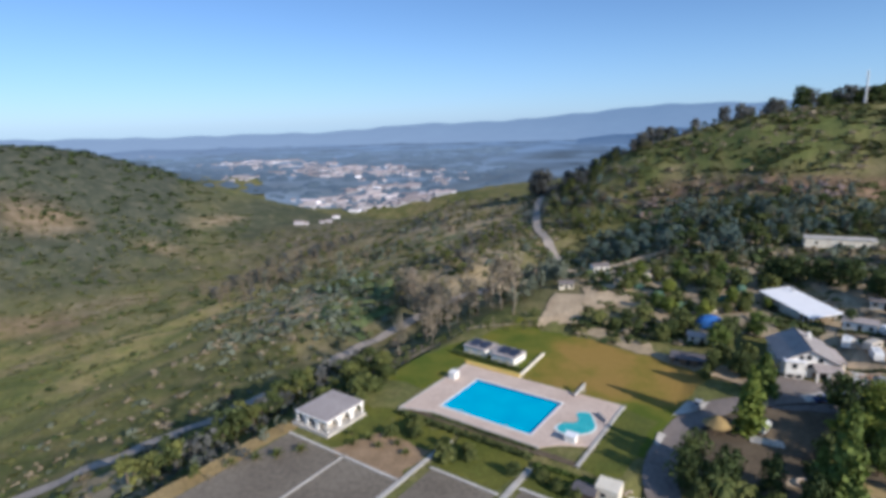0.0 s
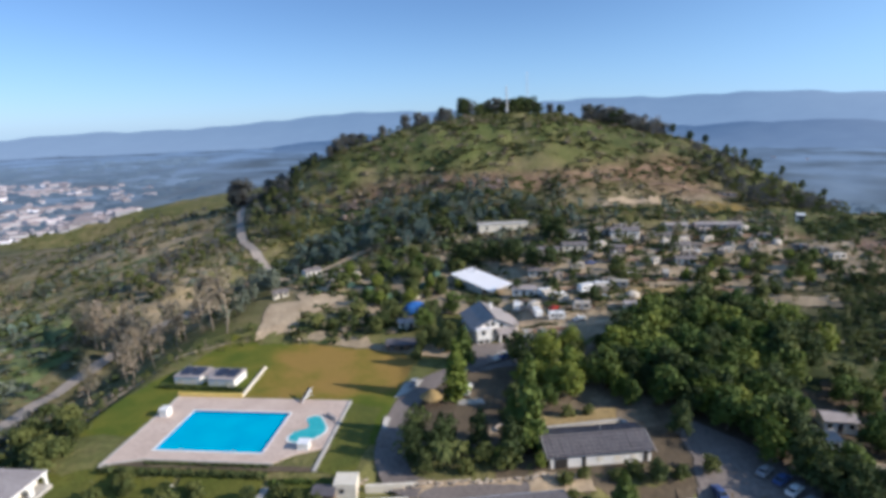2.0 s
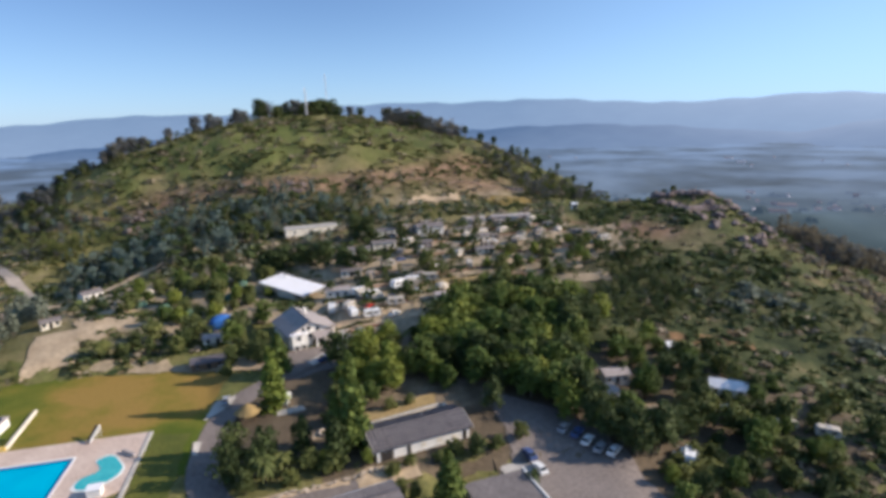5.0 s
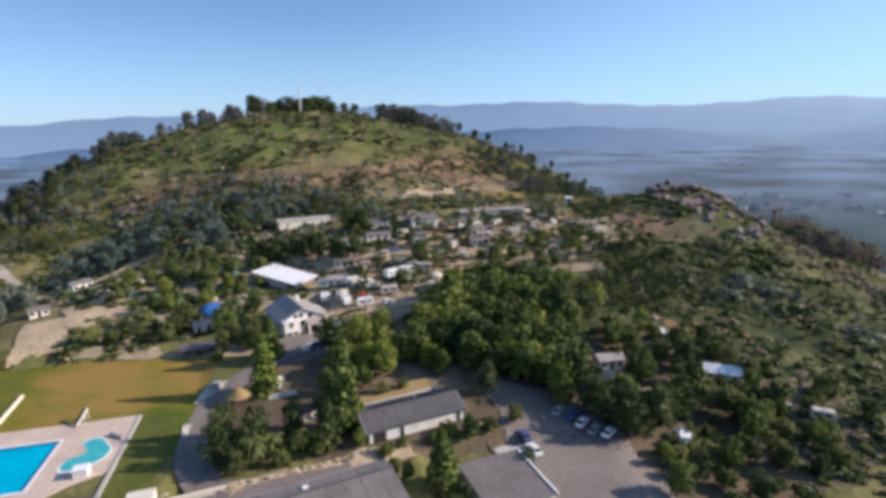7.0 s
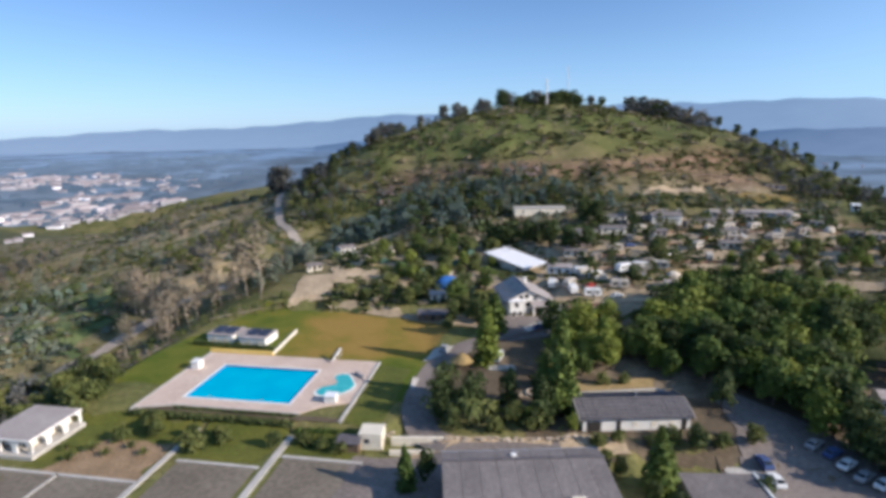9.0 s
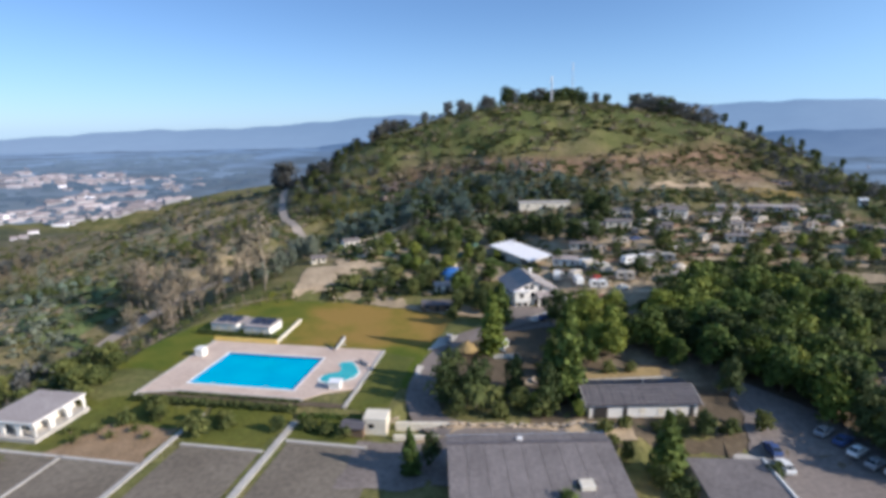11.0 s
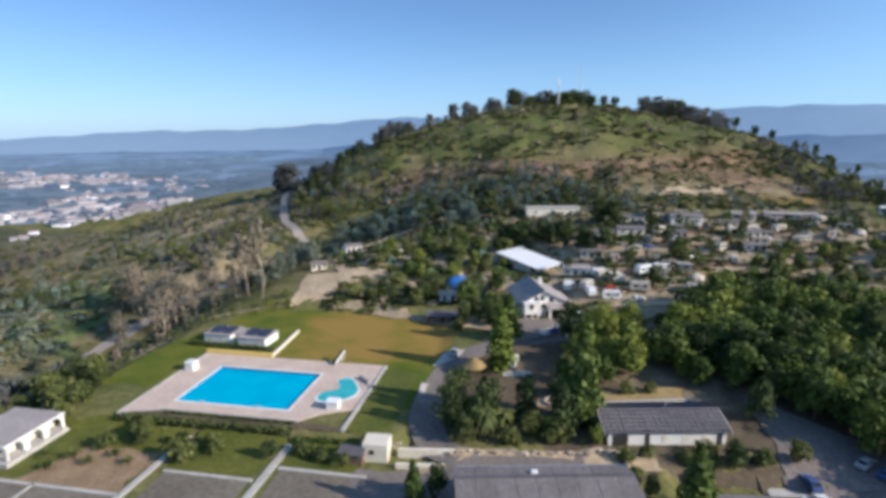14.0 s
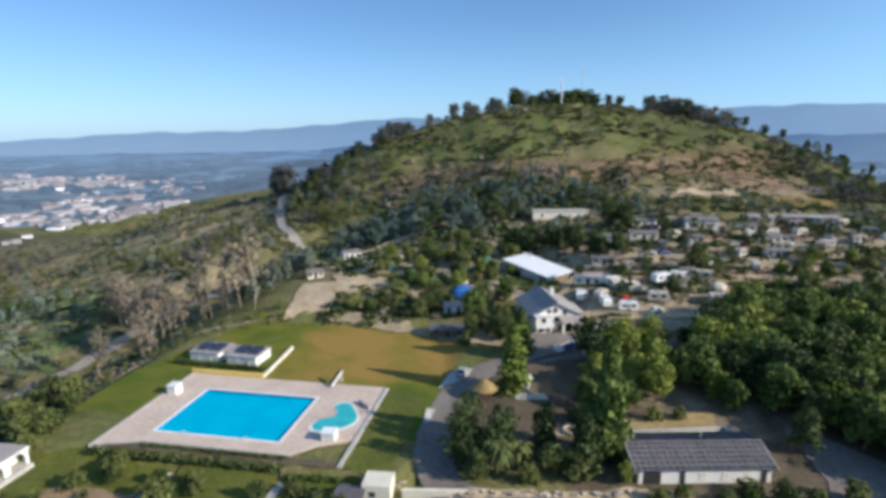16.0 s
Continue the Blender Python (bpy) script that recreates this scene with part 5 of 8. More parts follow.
def villa():
    """Two-storey house, its gable towards the yard: grey roof, white front with a porch, round planted terrace beside it."""
    b = thing("villa", pose(55.0, 155.6, 2.5, 0, 0, -3), "two-storey white house with a grey gabled roof and porch", "house")
    hx, hy, eave, top = 6.4, 7.8, 4.3, 7.4
    part("wall", Mesh().box(-hx, -hy, -0.9, hx, hy, eave, 0.05), WHITE, b, "white rendered wall")
    for y0 in (-hy, hy - 0.3):
        g = part("gable_wall", Mesh().prism([(-hx, 0), (hx, 0), (0, top - eave)], 0, 0.3), WHITE, b)
        g.matrix_basis = Matrix.Translation((0, y0 + 0.3, eave)) @ Euler((radians(90), 0, 0)).to_matrix().to_4x4()
    slabs = Mesh().gable(-hy, -hx, hy, hx, eave + 0.05, top + 0.1, 0.7, 0.2)
    roof = part("roof", slabs, ROOFVILLA, b, "grey slate roof")
    roof.matrix_basis = pose(0, 0, 0, 0, 0, 90)
    part("ridge_cap", Mesh().tube([(0, -hy - 0.6, top + 0.3), (0, hy + 0.6, top + 0.3)], [0.16, 0.16], 6), ROOFGREY, b)
    bay = part("bay", Mesh().box(-5.9, -hy - 1.6, -0.9, -1.6, -hy + 0.1, 4.6, 0.05), WHITE, b, "white two-storey bay with a balcony")
    part("bay_roof", Mesh().box(-6.2, -hy - 1.9, 4.6, -1.3, -hy + 0.2, 4.85, 0.05), ROOFWHITE, bay)
    part("balcony", Mesh().box(-6.1, -hy - 2.7, 1.7, -1.4, -hy - 1.5, 2.0, 0.03).box(-6.1, -hy - 2.75, 2.0, -1.4, -hy - 2.6, 2.8, 0.02), COPING, bay)
    for x in (1.0, 3.4, 5.6):
        part("porch_post", Mesh().box(x - 0.28, -hy - 2.9, -0.9, x + 0.28, -hy - 2.4, 3.1, 0.04), WHITE, b)
    part("porch_wall", Mesh().box(4.4, -hy - 1.6, -0.9, 6.0, -hy + 0.1, 3.1, 0.05), CREAM, b)
    part("porch_opening", Mesh().box(2.0, -hy - 0.08, -0.6, 4.2, -hy + 0.05, 2.4, 0.02), DARKIN, b, "dark open porch doorway")
    part("porch_roof", Mesh().add([(0.5, -hy - 3.2, 3.0), (6.6, -hy - 3.2, 3.0), (6.6, -hy + 0.1, 3.9), (0.5, -hy + 0.1, 3.9), (0.5, -hy - 3.2, 3.2), (6.6, -hy - 3.2, 3.2), (6.6, -hy + 0.1, 4.1), (0.5, -hy + 0.1, 4.1)], [(3, 2, 1, 0), (4, 5, 6, 7), (0, 1, 5, 4), (1, 2, 6, 5), (2, 3, 7, 6), (3, 0, 4, 7)]), ROOFMAUVE, b, "pale porch roof")
    for x, y, z in ((-5.2, -hy - 1.6, 0.4), (-3.2, -hy - 1.6, 0.4), (-4.4, -hy - 1.6, 2.9), (-0.6, -hy, 2.6), (1.6, -hy, 4.3), (-1.0, -hy, 4.9), (-2.6, -hy, 4.6)):
        w = part("window", Mesh().box(x, y - 0.06, z, x + 1.1, y + 0.08, z + 1.25, 0.02), DARKGLASS, b)
        part("sill", Mesh().box(x - 0.1, y - 0.14, z - 0.12, x + 1.2, y + 0.06, z - 0.02, 0.02), COPING, w)
    for y in (-5.4, -1.6, 2.2, 5.4):
        for z in (0.4, 2.5):
            w = part("window", Mesh().box(-hx - 0.06, y, z, -hx + 0.08, y + 1.0, z + 1.2, 0.02), DARKGLASS, b)
            part("sill", Mesh().box(-hx - 0.14, y - 0.1, z - 0.12, -hx + 0.06, y + 1.1, z - 0.02, 0.02), COPING, w)
    part("door", Mesh().box(0.6, -hy - 0.06, -0.6, 1.7, -hy + 0.06, 1.6, 0.02), WOOD, b)
    part("chimney", Mesh().box(1.6, 2.6, 5.6, 2.5, 3.5, 8.4, 0.05), WHITE, b)
    part("lean_to", Mesh().box(hx, -2.0, -0.9, hx + 3.2, 7.0, 2.4, 0.05), CREAM, b)
    part("lean_to_roof", Mesh().add([(hx - 0.2, -2.4, 3.9), (hx + 3.6, -2.4, 2.3), (hx + 3.6, 7.4, 2.3), (hx - 0.2, 7.4, 3.9), (hx - 0.2, -2.4, 4.1), (hx + 3.6, -2.4, 2.5), (hx + 3.6, 7.4, 2.5), (hx - 0.2, 7.4, 4.1)], [(3, 2, 1, 0), (4, 5, 6, 7), (0, 1, 5, 4), (1, 2, 6, 5), (2, 3, 7, 6), (3, 0, 4, 7)]), ROOFMAUVE, b, "pale lean-to roof")
    bed = thing("round_bed", pose(64.0, 145.2, 2.3), "round planted bed with a pale stone ring and a fountain", "flower bed")
    part("ring", Mesh().prism([(4.2 * math.cos(a), 4.2 * math.sin(a)) for a in np.linspace(0, math.tau, 29)[:-1]], -0.6, 0.75), CREAM, bed)
    part("soil", Mesh().prism([(3.6 * math.cos(a), 3.6 * math.sin(a)) for a in np.linspace(0, math.tau, 29)[:-1]], 0.6, 0.8), SHADED_EARTH, bed)
    part("fountain", Mesh().tube([(0, 0, 0.6), (0, 0, 1.4), (0, 0, 1.5), (0, 0, 1.9)], [0.35, 0.3, 1.0, 1.1], 14), COPING, bed)


villa()


def white_hall():
    """Long building with a bright white metal roof, open towards its front end."""
    b = thing("restaurant_hall", pose(56.2, 202.1, 4.5, 0, 0, -66), "long open hall with a bright white metal roof", "hall")
    L, D = 23.0, 10.5
    part("wall", Mesh().box(0.8, 0.8, -0.6, L - 6, D - 0.6, 3.2, 0.05), CREAM, b)
    m = Mesh()
    m.add([(0, -0.4, 4.9), (L, -0.4, 2.9), (L, D + 0.4, 3.6), (0, D + 0.4, 5.6)] + [(0, -0.4, 4.7), (L, -0.4, 2.7), (L, D + 0.4, 3.4), (0, D + 0.4, 5.4)],
          [(0, 1, 2, 3), (7, 6, 5, 4), (0, 4, 5, 1), (1, 5, 6, 2), (2, 6, 7, 3), (3, 7, 4, 0)])
    part("roof", m, ROOFWHITE, b, "bright white sheet roof")
    part("skylight", Mesh().add([(7, 5.6, 4.62), (15, 5.6, 3.80), (15, 6.8, 3.88), (7, 6.8, 4.70), (7, 5.6, 4.3), (15, 5.6, 3.5), (15, 6.8, 3.6), (7, 6.8, 4.4)], [(0, 1, 2, 3), (7, 6, 5, 4), (0, 4, 5, 1), (1, 5, 6, 2), (2, 6, 7, 3), (3, 7, 4, 0)]), ROOFGREY, b, "grey skylight strip")
    for k in range(4):
        for y in (0.4, D - 0.4):
            part("post", Mesh().box(L - 6 + k * 1.9, y - 0.12, -0.5, L - 5.75 + k * 1.9, y + 0.12, 3.2, 0.02), WHITE, b)
    part("terrace", Mesh().box(L - 6, -0.5, -0.6, L + 7, D + 1, 0.1, 0.04), CONCRETE, b, "pale terrace")
    for y in (1.2, 5.0):
        part("door", Mesh().box(L - 6.05, y, 0, L - 5.9, y + 2.2, 2.4, 0.02), DARKIN, b)
    part("chimney", Mesh().tube([(4, 9, 4.5), (4, 9, 6.8)], [0.3, 0.3], 8), METAL, b)


white_hall()


def shed(x, y, turn, w, d, h, wall, roof, label, category="shed", rise=0.8, name="shed"):
    b = thing(name, facing(x, y, 0, turn), label, category)
    part("wall", Mesh().box(-w / 2, -d / 2, -0.8, w / 2, d / 2, h, 0.04), wall, b)
    part("roof", Mesh().gable(-w / 2, -d / 2, w / 2, d / 2, h, h + rise, 0.35, 0.14), roof, b)
    part("door", Mesh().box(-0.5, -d / 2 - 0.05, -0.1, 0.5, -d / 2 + 0.06, 2.0, 0.02), DARKIN, b)
    for x0 in (-w / 3, w / 3):
        q = part("window", Mesh().box(x0 - 0.5, -d / 2 - 0.05, 0.9, x0 + 0.5, -d / 2 + 0.06, 1.9, 0.02), DARKGLASS, b)
        part("sill", Mesh().box(x0 - 0.6, -d / 2 - 0.12, 0.8, x0 + 0.6, -d / 2 + 0.05, 0.88, 0.02), COPING, q)
    return b


shed(27.8, 157.2, -12, 9, 5, 2.2, WOOD, ROOFDARK, "dark open wooden shed above the lawn")
shed(33, 168, -12, 8, 4, 2.2, CREAM, ROOFMAUVE, "low shed with a pale flat roof above the lawn")
shed(-9, 217, 8, 5.5, 3.5, 2.3, CREAM, ROOFGREY, "small white building with a grey roof above the terrace", "building")
shed(4, 243, 20, 7, 5, 2.5, WHITE, ROOFGREY, "small white hut beside the campsite track", "hut")
shed(132.5, 65.5, -58, 8.4, 5, 2.2, CREAM, ROOFWHITE, "long pale bungalow on the slope", "bungalow", 1.3)
shed(112, 84.5, -25, 6.5, 4.4, 2.6, WHITE, ROOFMAUVE, "white cabin with a grey roof among trees", "cabin")
shed(103.5, 80.5, -25, 6, 4, 2.4, WHITE, ROOFMAUVE, "pale cabin among dark trees", "cabin", 0.4)
shed(106.5, 69.5, -30, 7, 4, 2.2, PINK, SAND, "small pinkish hut under trees", "hut", 0.4)
shed(138.4, 85.5, -30, 3.4, 3, 2.4, WHITE, ROOFWHITE, "small white hut at the edge of the scrub", "hut", 0.4)
shed(96, 251, -10, 24, 6, 3.2, CREAM, CONCRETE, "long pale block with a flat roof below the hill", "building", 0.3)
shed(184, 209, -22, 20, 6, 2.6, PINK, ROOFMAUVE, "long low block with a grey roof on the upper terrace", "building", 0.5)
shed(138, 212, -18, 12, 7, 3.0, WHITE, ROOFGREY, "low house with a grey roof on the upper terrace", "house", 1.2)
shed(226, 205, -30, 3, 2.6, 2.6, WHITE, ROOFWHITE, "tiny white hut on the ridge", "hut", 0.4)
shed(240, 268, -25, 10, 3.5, 1.8, PINK, SAND, "low pale building under the ridge", "building", 0.3)
shed(100, 208, -20, 9, 6, 2.8, CREAM, ROOFGREY, "campsite wash block with a grey roof", "building", 0.7)
shed(76, 176, -25, 8, 5, 2.7, WHITE, ROOFMAUVE, "white campsite cabin with a pale roof", "cabin", 0.7)
shed(150, 190, -18, 8, 5, 2.6, CREAM, ROOFGREY, "cream bungalow on the sandy terrace", "bungalow", 0.8)

for x, y, a, w, d, h, wall, roof, lab in (
        (112, 208, -18, 10, 6, 2.6, CREAM, ROOFGREY, "low cream bungalow with a grey roof on a terrace"), (126, 198, -20, 7, 4, 2.4, PINK, ROOFGREY, "small pinkish bungalow between hedges"), (166, 214, -22, 9, 5, 2.6, CREAM, ROOFMAUVE, "long cream bungalow below the hill"),
        (120, 222, -15, 9, 5, 2.6, CREAM, ROOFGREY, "cream house with a grey roof below the hill"), (152, 206, -20, 9, 5, 2.5, CREAM, ROOFGREY, "cream bungalow among dark trees"),
        (88, 190, -25, 8, 4, 2.4, CREAM, ROOFGREY, "old caravan under a grey shelter roof"), (104, 150, -20, 7, 4, 2.4, CREAM, ROOFMAUVE, "pale cabin above the grove"), (94, 200, -22, 9, 4, 2.5, PINK, ROOFGREY, "low pinkish wash house beside a hedge"), (142, 176, -24, 7, 4, 2.4, CREAM, ROOFGREY, "small cabin on a sandy terrace")):
    shed(x, y, a, w, d, h, wall, roof, lab, "bungalow", 0.6, "bungalow")


# ---- caravans, tents and vehicles ----
def caravan(m, mat, label, awning=False):
    b = thing("caravan", m, label, "caravan", "caravans of the campsite")
    prof = [(-2.6, 0.45), (2.3, 0.45), (2.75, 1.1), (2.6, 2.1), (2.2, 2.6), (-2.3, 2.65), (-2.7, 2.2), (-2.75, 0.8)]
    body = Mesh()
    q = len(prof)
    body.add([(px, -1.1, pz) for px, pz in prof] + [(px, 1.1, pz) for px, pz in prof], [tuple(range(q)), tuple(range(q, 2 * q))[::-1]] + [(i, i + q, (i + 1) % q + q, (i + 1) % q) for i in range(q)])
    part("body", body, mat, b)
    for x0 in (-1.9, 0.5):
        part("window", Mesh().box(x0, -1.13, 1.3, x0 + 1.2, -1.07, 2.0, 0.02), DARKGLASS, b)
    part("door", Mesh().box(-0.5, -1.14, 0.5, 0.2, -1.06, 2.3, 0.02), PAINTGREY, b)
    for y in (-1.05, 1.05):
        w = part("wheel", Mesh().tube([(0, y - 0.1, 0.33), (0, y + 0.1, 0.33)], [0.33, 0.33], 12), TYRE, b)
        part("rim", Mesh().tube([(0, y - 0.11, 0.33), (0, y + 0.11, 0.33)], [0.18, 0.18], 10), METAL, w)
    part("roof_hatch", Mesh().box(-0.4, -0.4, 2.62, 0.4, 0.4, 2.75, 0.04), PAINTGREY, b)
    part("drawbar", Mesh().tube([(2.6, 0, 0.5), (3.8, 0, 0.45)], [0.08, 0.06], 6), METAL, b)
    if awning:
        a = Mesh().add([(-2.2, -1.1, 2.5), (2.2, -1.1, 2.5), (2.2, -3.6, 2.0), (-2.2, -3.6, 2.0), (2.2, -3.7, 0), (-2.2, -3.7, 0), (-2.2, -1.1, 0), (2.2, -1.1, 0)], [(0, 3, 2, 1), (3, 5, 4, 2), (0, 6, 5, 3), (1, 2, 4, 7)])
        o = part("awning", a, CANVAS, b, "grey canvas awning")
        md = o.modifiers.new("thickness", "SOLIDIFY")
        md.thickness = 0.04
    return b


def car(m, mat, label):
    b = thing("car", m, label, "car", "parked cars")
    prof = [(-2.1, 0.3), (2.05, 0.3), (2.15, 0.65), (1.95, 0.85), (0.95, 0.98), (0.35, 1.42), (-1.1, 1.46), (-1.85, 1.05), (-2.12, 0.9)]
    body = Mesh()
    q = len(prof)
    wid = [0.82, 0.82, 0.84, 0.84, 0.82, 0.66, 0.66, 0.78, 0.82]
    body.add([(p[0], -w, p[1]) for p, w in zip(prof, wid)] + [(p[0], w, p[1]) for p, w in zip(prof, wid)], [tuple(range(q)), tuple(range(q, 2 * q))[::-1]] + [(i, i + q, (i + 1) % q + q, (i + 1) % q) for i in range(q)])
    part("body", body, mat, b)
    part("windscreen", Mesh().add([(0.92, -0.70, 1.02), (0.92, 0.70, 1.02), (0.38, 0.6, 1.43), (0.38, -0.6, 1.43)], [(0, 1, 2, 3)]), DARKGLASS, b)
    part("rear_window", Mesh().add([(-1.16, -0.6, 1.46), (-1.16, 0.6, 1.46), (-1.84, 0.68, 1.10), (-1.84, -0.68, 1.10)], [(0, 1, 2, 3)]), DARKGLASS, b)
    for s in (-1, 1):
        part("side_window", Mesh().add([(0.75, s * 0.80, 1.0), (0.3, s * 0.69, 1.38), (-1.0, s * 0.69, 1.40), (-1.55, s * 0.80, 1.02)], [(0, 1, 2, 3)] if s > 0 else [(3, 2, 1, 0)]), DARKGLASS, b)
        part("headlight", Mesh().box(1.98, s * 0.62 - 0.15, 0.62, 2.16, s * 0.62 + 0.15, 0.8, 0.03), COPING, b)
        for x in (-1.3, 1.3):
            w = part("wheel", Mesh().tube([(x, s * 0.68, 0.31), (x, s * 0.87, 0.31)], [0.31, 0.31], 12), TYRE, b)
            part("rim", Mesh().tube([(x, s * 0.7, 0.31), (x, s * 0.885, 0.31)], [0.18, 0.18], 10), METAL, w)
    return b


def tent(m, mat, label, name="tent"):
    b = thing(name, m, label, "tent", "tents of the campsite")
    rows, k = [], 12
    for j, (r, z) in enumerate(((1.0, 0.0), (0.97, 0.6), (0.8, 1.3), (0.5, 1.75), (0.12, 1.95))):
        rows += [(2.3 * r * math.cos(i * math.tau / k), 1.7 * r * math.sin(i * math.tau / k) * (1 + 0.1 * (i % 2)), z) for i in range(k)]
    fs = [(j * k + i, j * k + (i + 1) % k, (j + 1) * k + (i + 1) % k, (j + 1) * k + i) for j in range(4) for i in range(k)] + [tuple(range(4 * k, 5 * k))]
    part("canvas", Mesh().add(rows, fs), mat, b)
    part("entrance", Mesh().add([(0.7, -1.72, 0.05), (-0.7, -1.72, 0.05), (0, -1.42, 1.2), (0.0, -1.8, 0.05)], [(0, 2, 1), (0, 1, 3)]), DARKIN, b)
    for s in (-1, 1):
        part("guy_rope", Mesh().tube([(s * 2.0, 0, 1.0), (s * 3.4, 0, 0.02)], [0.02, 0.02], 5), COPING, b)
    return b


tent(facing(37, 180, 0, 10, 1.9), BLUE, "large bright blue tarpaulin tent under trees")
CAR_A = car(facing(71.7, 69.9, 0.2, 75), PAINTWHITE, "white car parked beside the garages")
CARV = caravan(facing(78, 154, 0, -15), PAINTWHITE, "white caravan parked on a campsite pitch")
CARV_C = caravan(facing(74, 163, 0.25, 40), CANVAS, "old cream caravan parked on a campsite pitch")
CARV_G = caravan(facing(106, 170, 0.25, -20), CANVASGREY, "grey weathered caravan under a cover on a pitch")
CARV_A = caravan(facing(85, 167, 0, 5), PAINTWHITE, "white caravan with a grey canvas awning", True)
CAR_B = car(facing(100, 57, 0.1, 20), PAINTGREY, "silver car parked in the shade of trees")
CAR_C = car(facing(86.2, 73.2, 0.3, 20), PAINTBLUE, "dark blue car parked under trees")
CAR_D = car(facing(80, 160, 0.35, 30), PAINTRED, "red car parked between caravans")
TENT_G = tent(facing(18, 214, 0.2, 30), CANVASGREEN, "green dome tent on a sandy pitch")
TENT_W = tent(facing(12, 222, 0.2, 60), CANVAS, "pale canvas tent on a sandy pitch")
for n, (x, y, a) in enumerate(((73, 158, 80), (88, 156, -20), (96, 168, 15), (92, 182, 40), (103, 188, -10), (113, 196, 70), (120, 188, 0), (132, 180, 25), (147, 180, -15), (160, 178, 50), (122, 204, 20), (108, 166, -30), (101, 55.5, 30), (156, 196, 10), (175, 178, 0), (128, 168, 60))):
    copy_thing((CARV, CARV_C)[n % 2] if y < 172 else (CARV_G, CARV_C, CARV_G)[n % 3], facing(x, y, 0.25, a, random.uniform(0.92, 1.15)))
for x, y, a in ((70, 168, 65), (102, 168, -25), (82, 172, 10)):
    copy_thing(CARV_A, facing(x, y, 0.25, a))
for src, spots in ((CAR_A, ((86.4, 70.4, 20), (88.2, 64.8, 16), (84, 150, 20), (99, 160, -60), (118, 176, 10), (155, 186, 80))), (CAR_B, ((84.9, 76, 22), (86.8, 67.3, 18), (70, 146, -10), (124, 196, 30), (26, 131, 70))), (CAR_C, ((72.9, 74.2, 75), (90, 162, 75), (110, 190, 0), (54, 136, 20))), (CAR_D, ((140, 188, 15),))):
    for x, y, a in spots:
        copy_thing(src, facing(x, y, 0.3, a))
for src, spots in ((TENT_G, ((24, 205, 0), (30, 196, 50), (45, 200, 20), (52, 210, 80))), (TENT_W, ((22, 228, 10), (36, 216, 30), (108, 158, 0), (40, 192, 70)))):
    for x, y, a in spots:
        copy_thing(src, facing(x, y, 0.25, a, random.uniform(0.9, 1.2)))


def van(m, label):
    b = thing("van", m, label, "van", "parked cars")
    prof = [(-2.5, 0.35), (2.4, 0.35), (2.55, 0.7), (2.4, 1.1), (1.7, 1.3), (1.15, 2.1), (0.8, 2.25), (-2.4, 2.3), (-2.55, 2.0)]
    q = len(prof)
    body = Mesh().add([(px, -0.95, pz) for px, pz in prof] + [(px, 0.95, pz) for px, pz in prof], [tuple(range(q)), tuple(range(q, 2 * q))[::-1]] + [(i, i + q, (i + 1) % q + q, (i + 1) % q) for i in range(q)])
    part("body", body, PAINTWHITE, b)
    part("windscreen", Mesh().add([(1.70, -0.82, 1.34), (1.70, 0.82, 1.34), (1.20, 0.78, 2.06), (1.20, -0.78, 2.06)], [(0, 1, 2, 3)]), DARKGLASS, b)
    for s in (-1, 1):
        part("side_window", Mesh().box(0.3, s * 0.96 - 0.02, 1.35, 1.2, s * 0.96 + 0.02, 1.95, 0.01), DARKGLASS, b)
        for x in (-1.5, 1.6):
            w = part("wheel", Mesh().tube([(x, s * 0.78, 0.34), (x, s * 0.98, 0.34)], [0.34, 0.34], 12), TYRE, b)
            part("rim", Mesh().tube([(x, s * 0.8, 0.34), (x, s * 0.99, 0.34)], [0.19, 0.19], 10), METAL, w)
    return b


def thatched_shelter(m, label):
    """Round garden shelter: posts under a cone of straw in overlapping tiers."""
    b = thing("thatched_shelter", m, label, "shelter")
    for k in range(6):
        a = k * math.tau / 6
        part("post", Mesh().tube([(2.0 * math.cos(a), 2.0 * math.sin(a), -0.4), (2.0 * math.cos(a), 2.0 * math.sin(a), 2.3)], [0.1, 0.08], 6), WOOD, b)
    for z0, r0, r1 in ((2.0, 3.0, 2.0), (2.6, 2.2, 1.2), (3.2, 1.4, 0.15)):
        ring = [(r * (1 + 0.05 * math.sin(5 * i)) * math.cos(i * math.tau / 18), r * (1 + 0.05 * math.sin(5 * i)) * math.sin(i * math.tau / 18), z) for r, z in ((r0, z0), (r1, z0 + 0.8), (r1 * 0.8, z0 + 0.6), (r0 * 0.94, z0 - 0.12)) for i in range(18)]
        fs = [(j * 18 + i, j * 18 + (i + 1) % 18, (j + 1) % 4 * 18 + (i + 1) % 18, (j + 1) % 4 * 18 + i) for j in range(4) for i in range(18)]
        part("thatch", Mesh().add(ring, fs), DRY, b, "ochre straw tier")
    return b


def terrace_wall(x, y, L, a):
    """Low rough retaining wall of a pitch terrace, stepped with the slope."""
    b = thing("terrace_wall", facing(x, y, 0, a), "low pinkish stone retaining wall of a campsite terrace", "wall", "terrace walls")
    m, c, s = Mesh(), math.cos(radians(a)), math.sin(radians(a))
    n = max(3, int(L / 1.6))
    for k in range(n):
        u0, u1 = -L / 2 + L * k / n, -L / 2 + L * (k + 1) / n - 0.05
        z = gz(x + (u0 + u1) / 2 * c, y + (u0 + u1) / 2 * s) - gz(x, y)
        m.box(u0, -0.3, z - 0.6, u1, 0.3, z + 0.75 + 0.2 * random.random(), 0.06)
    part("wall", m, STONE if int(x) % 2 else BRICK, b)


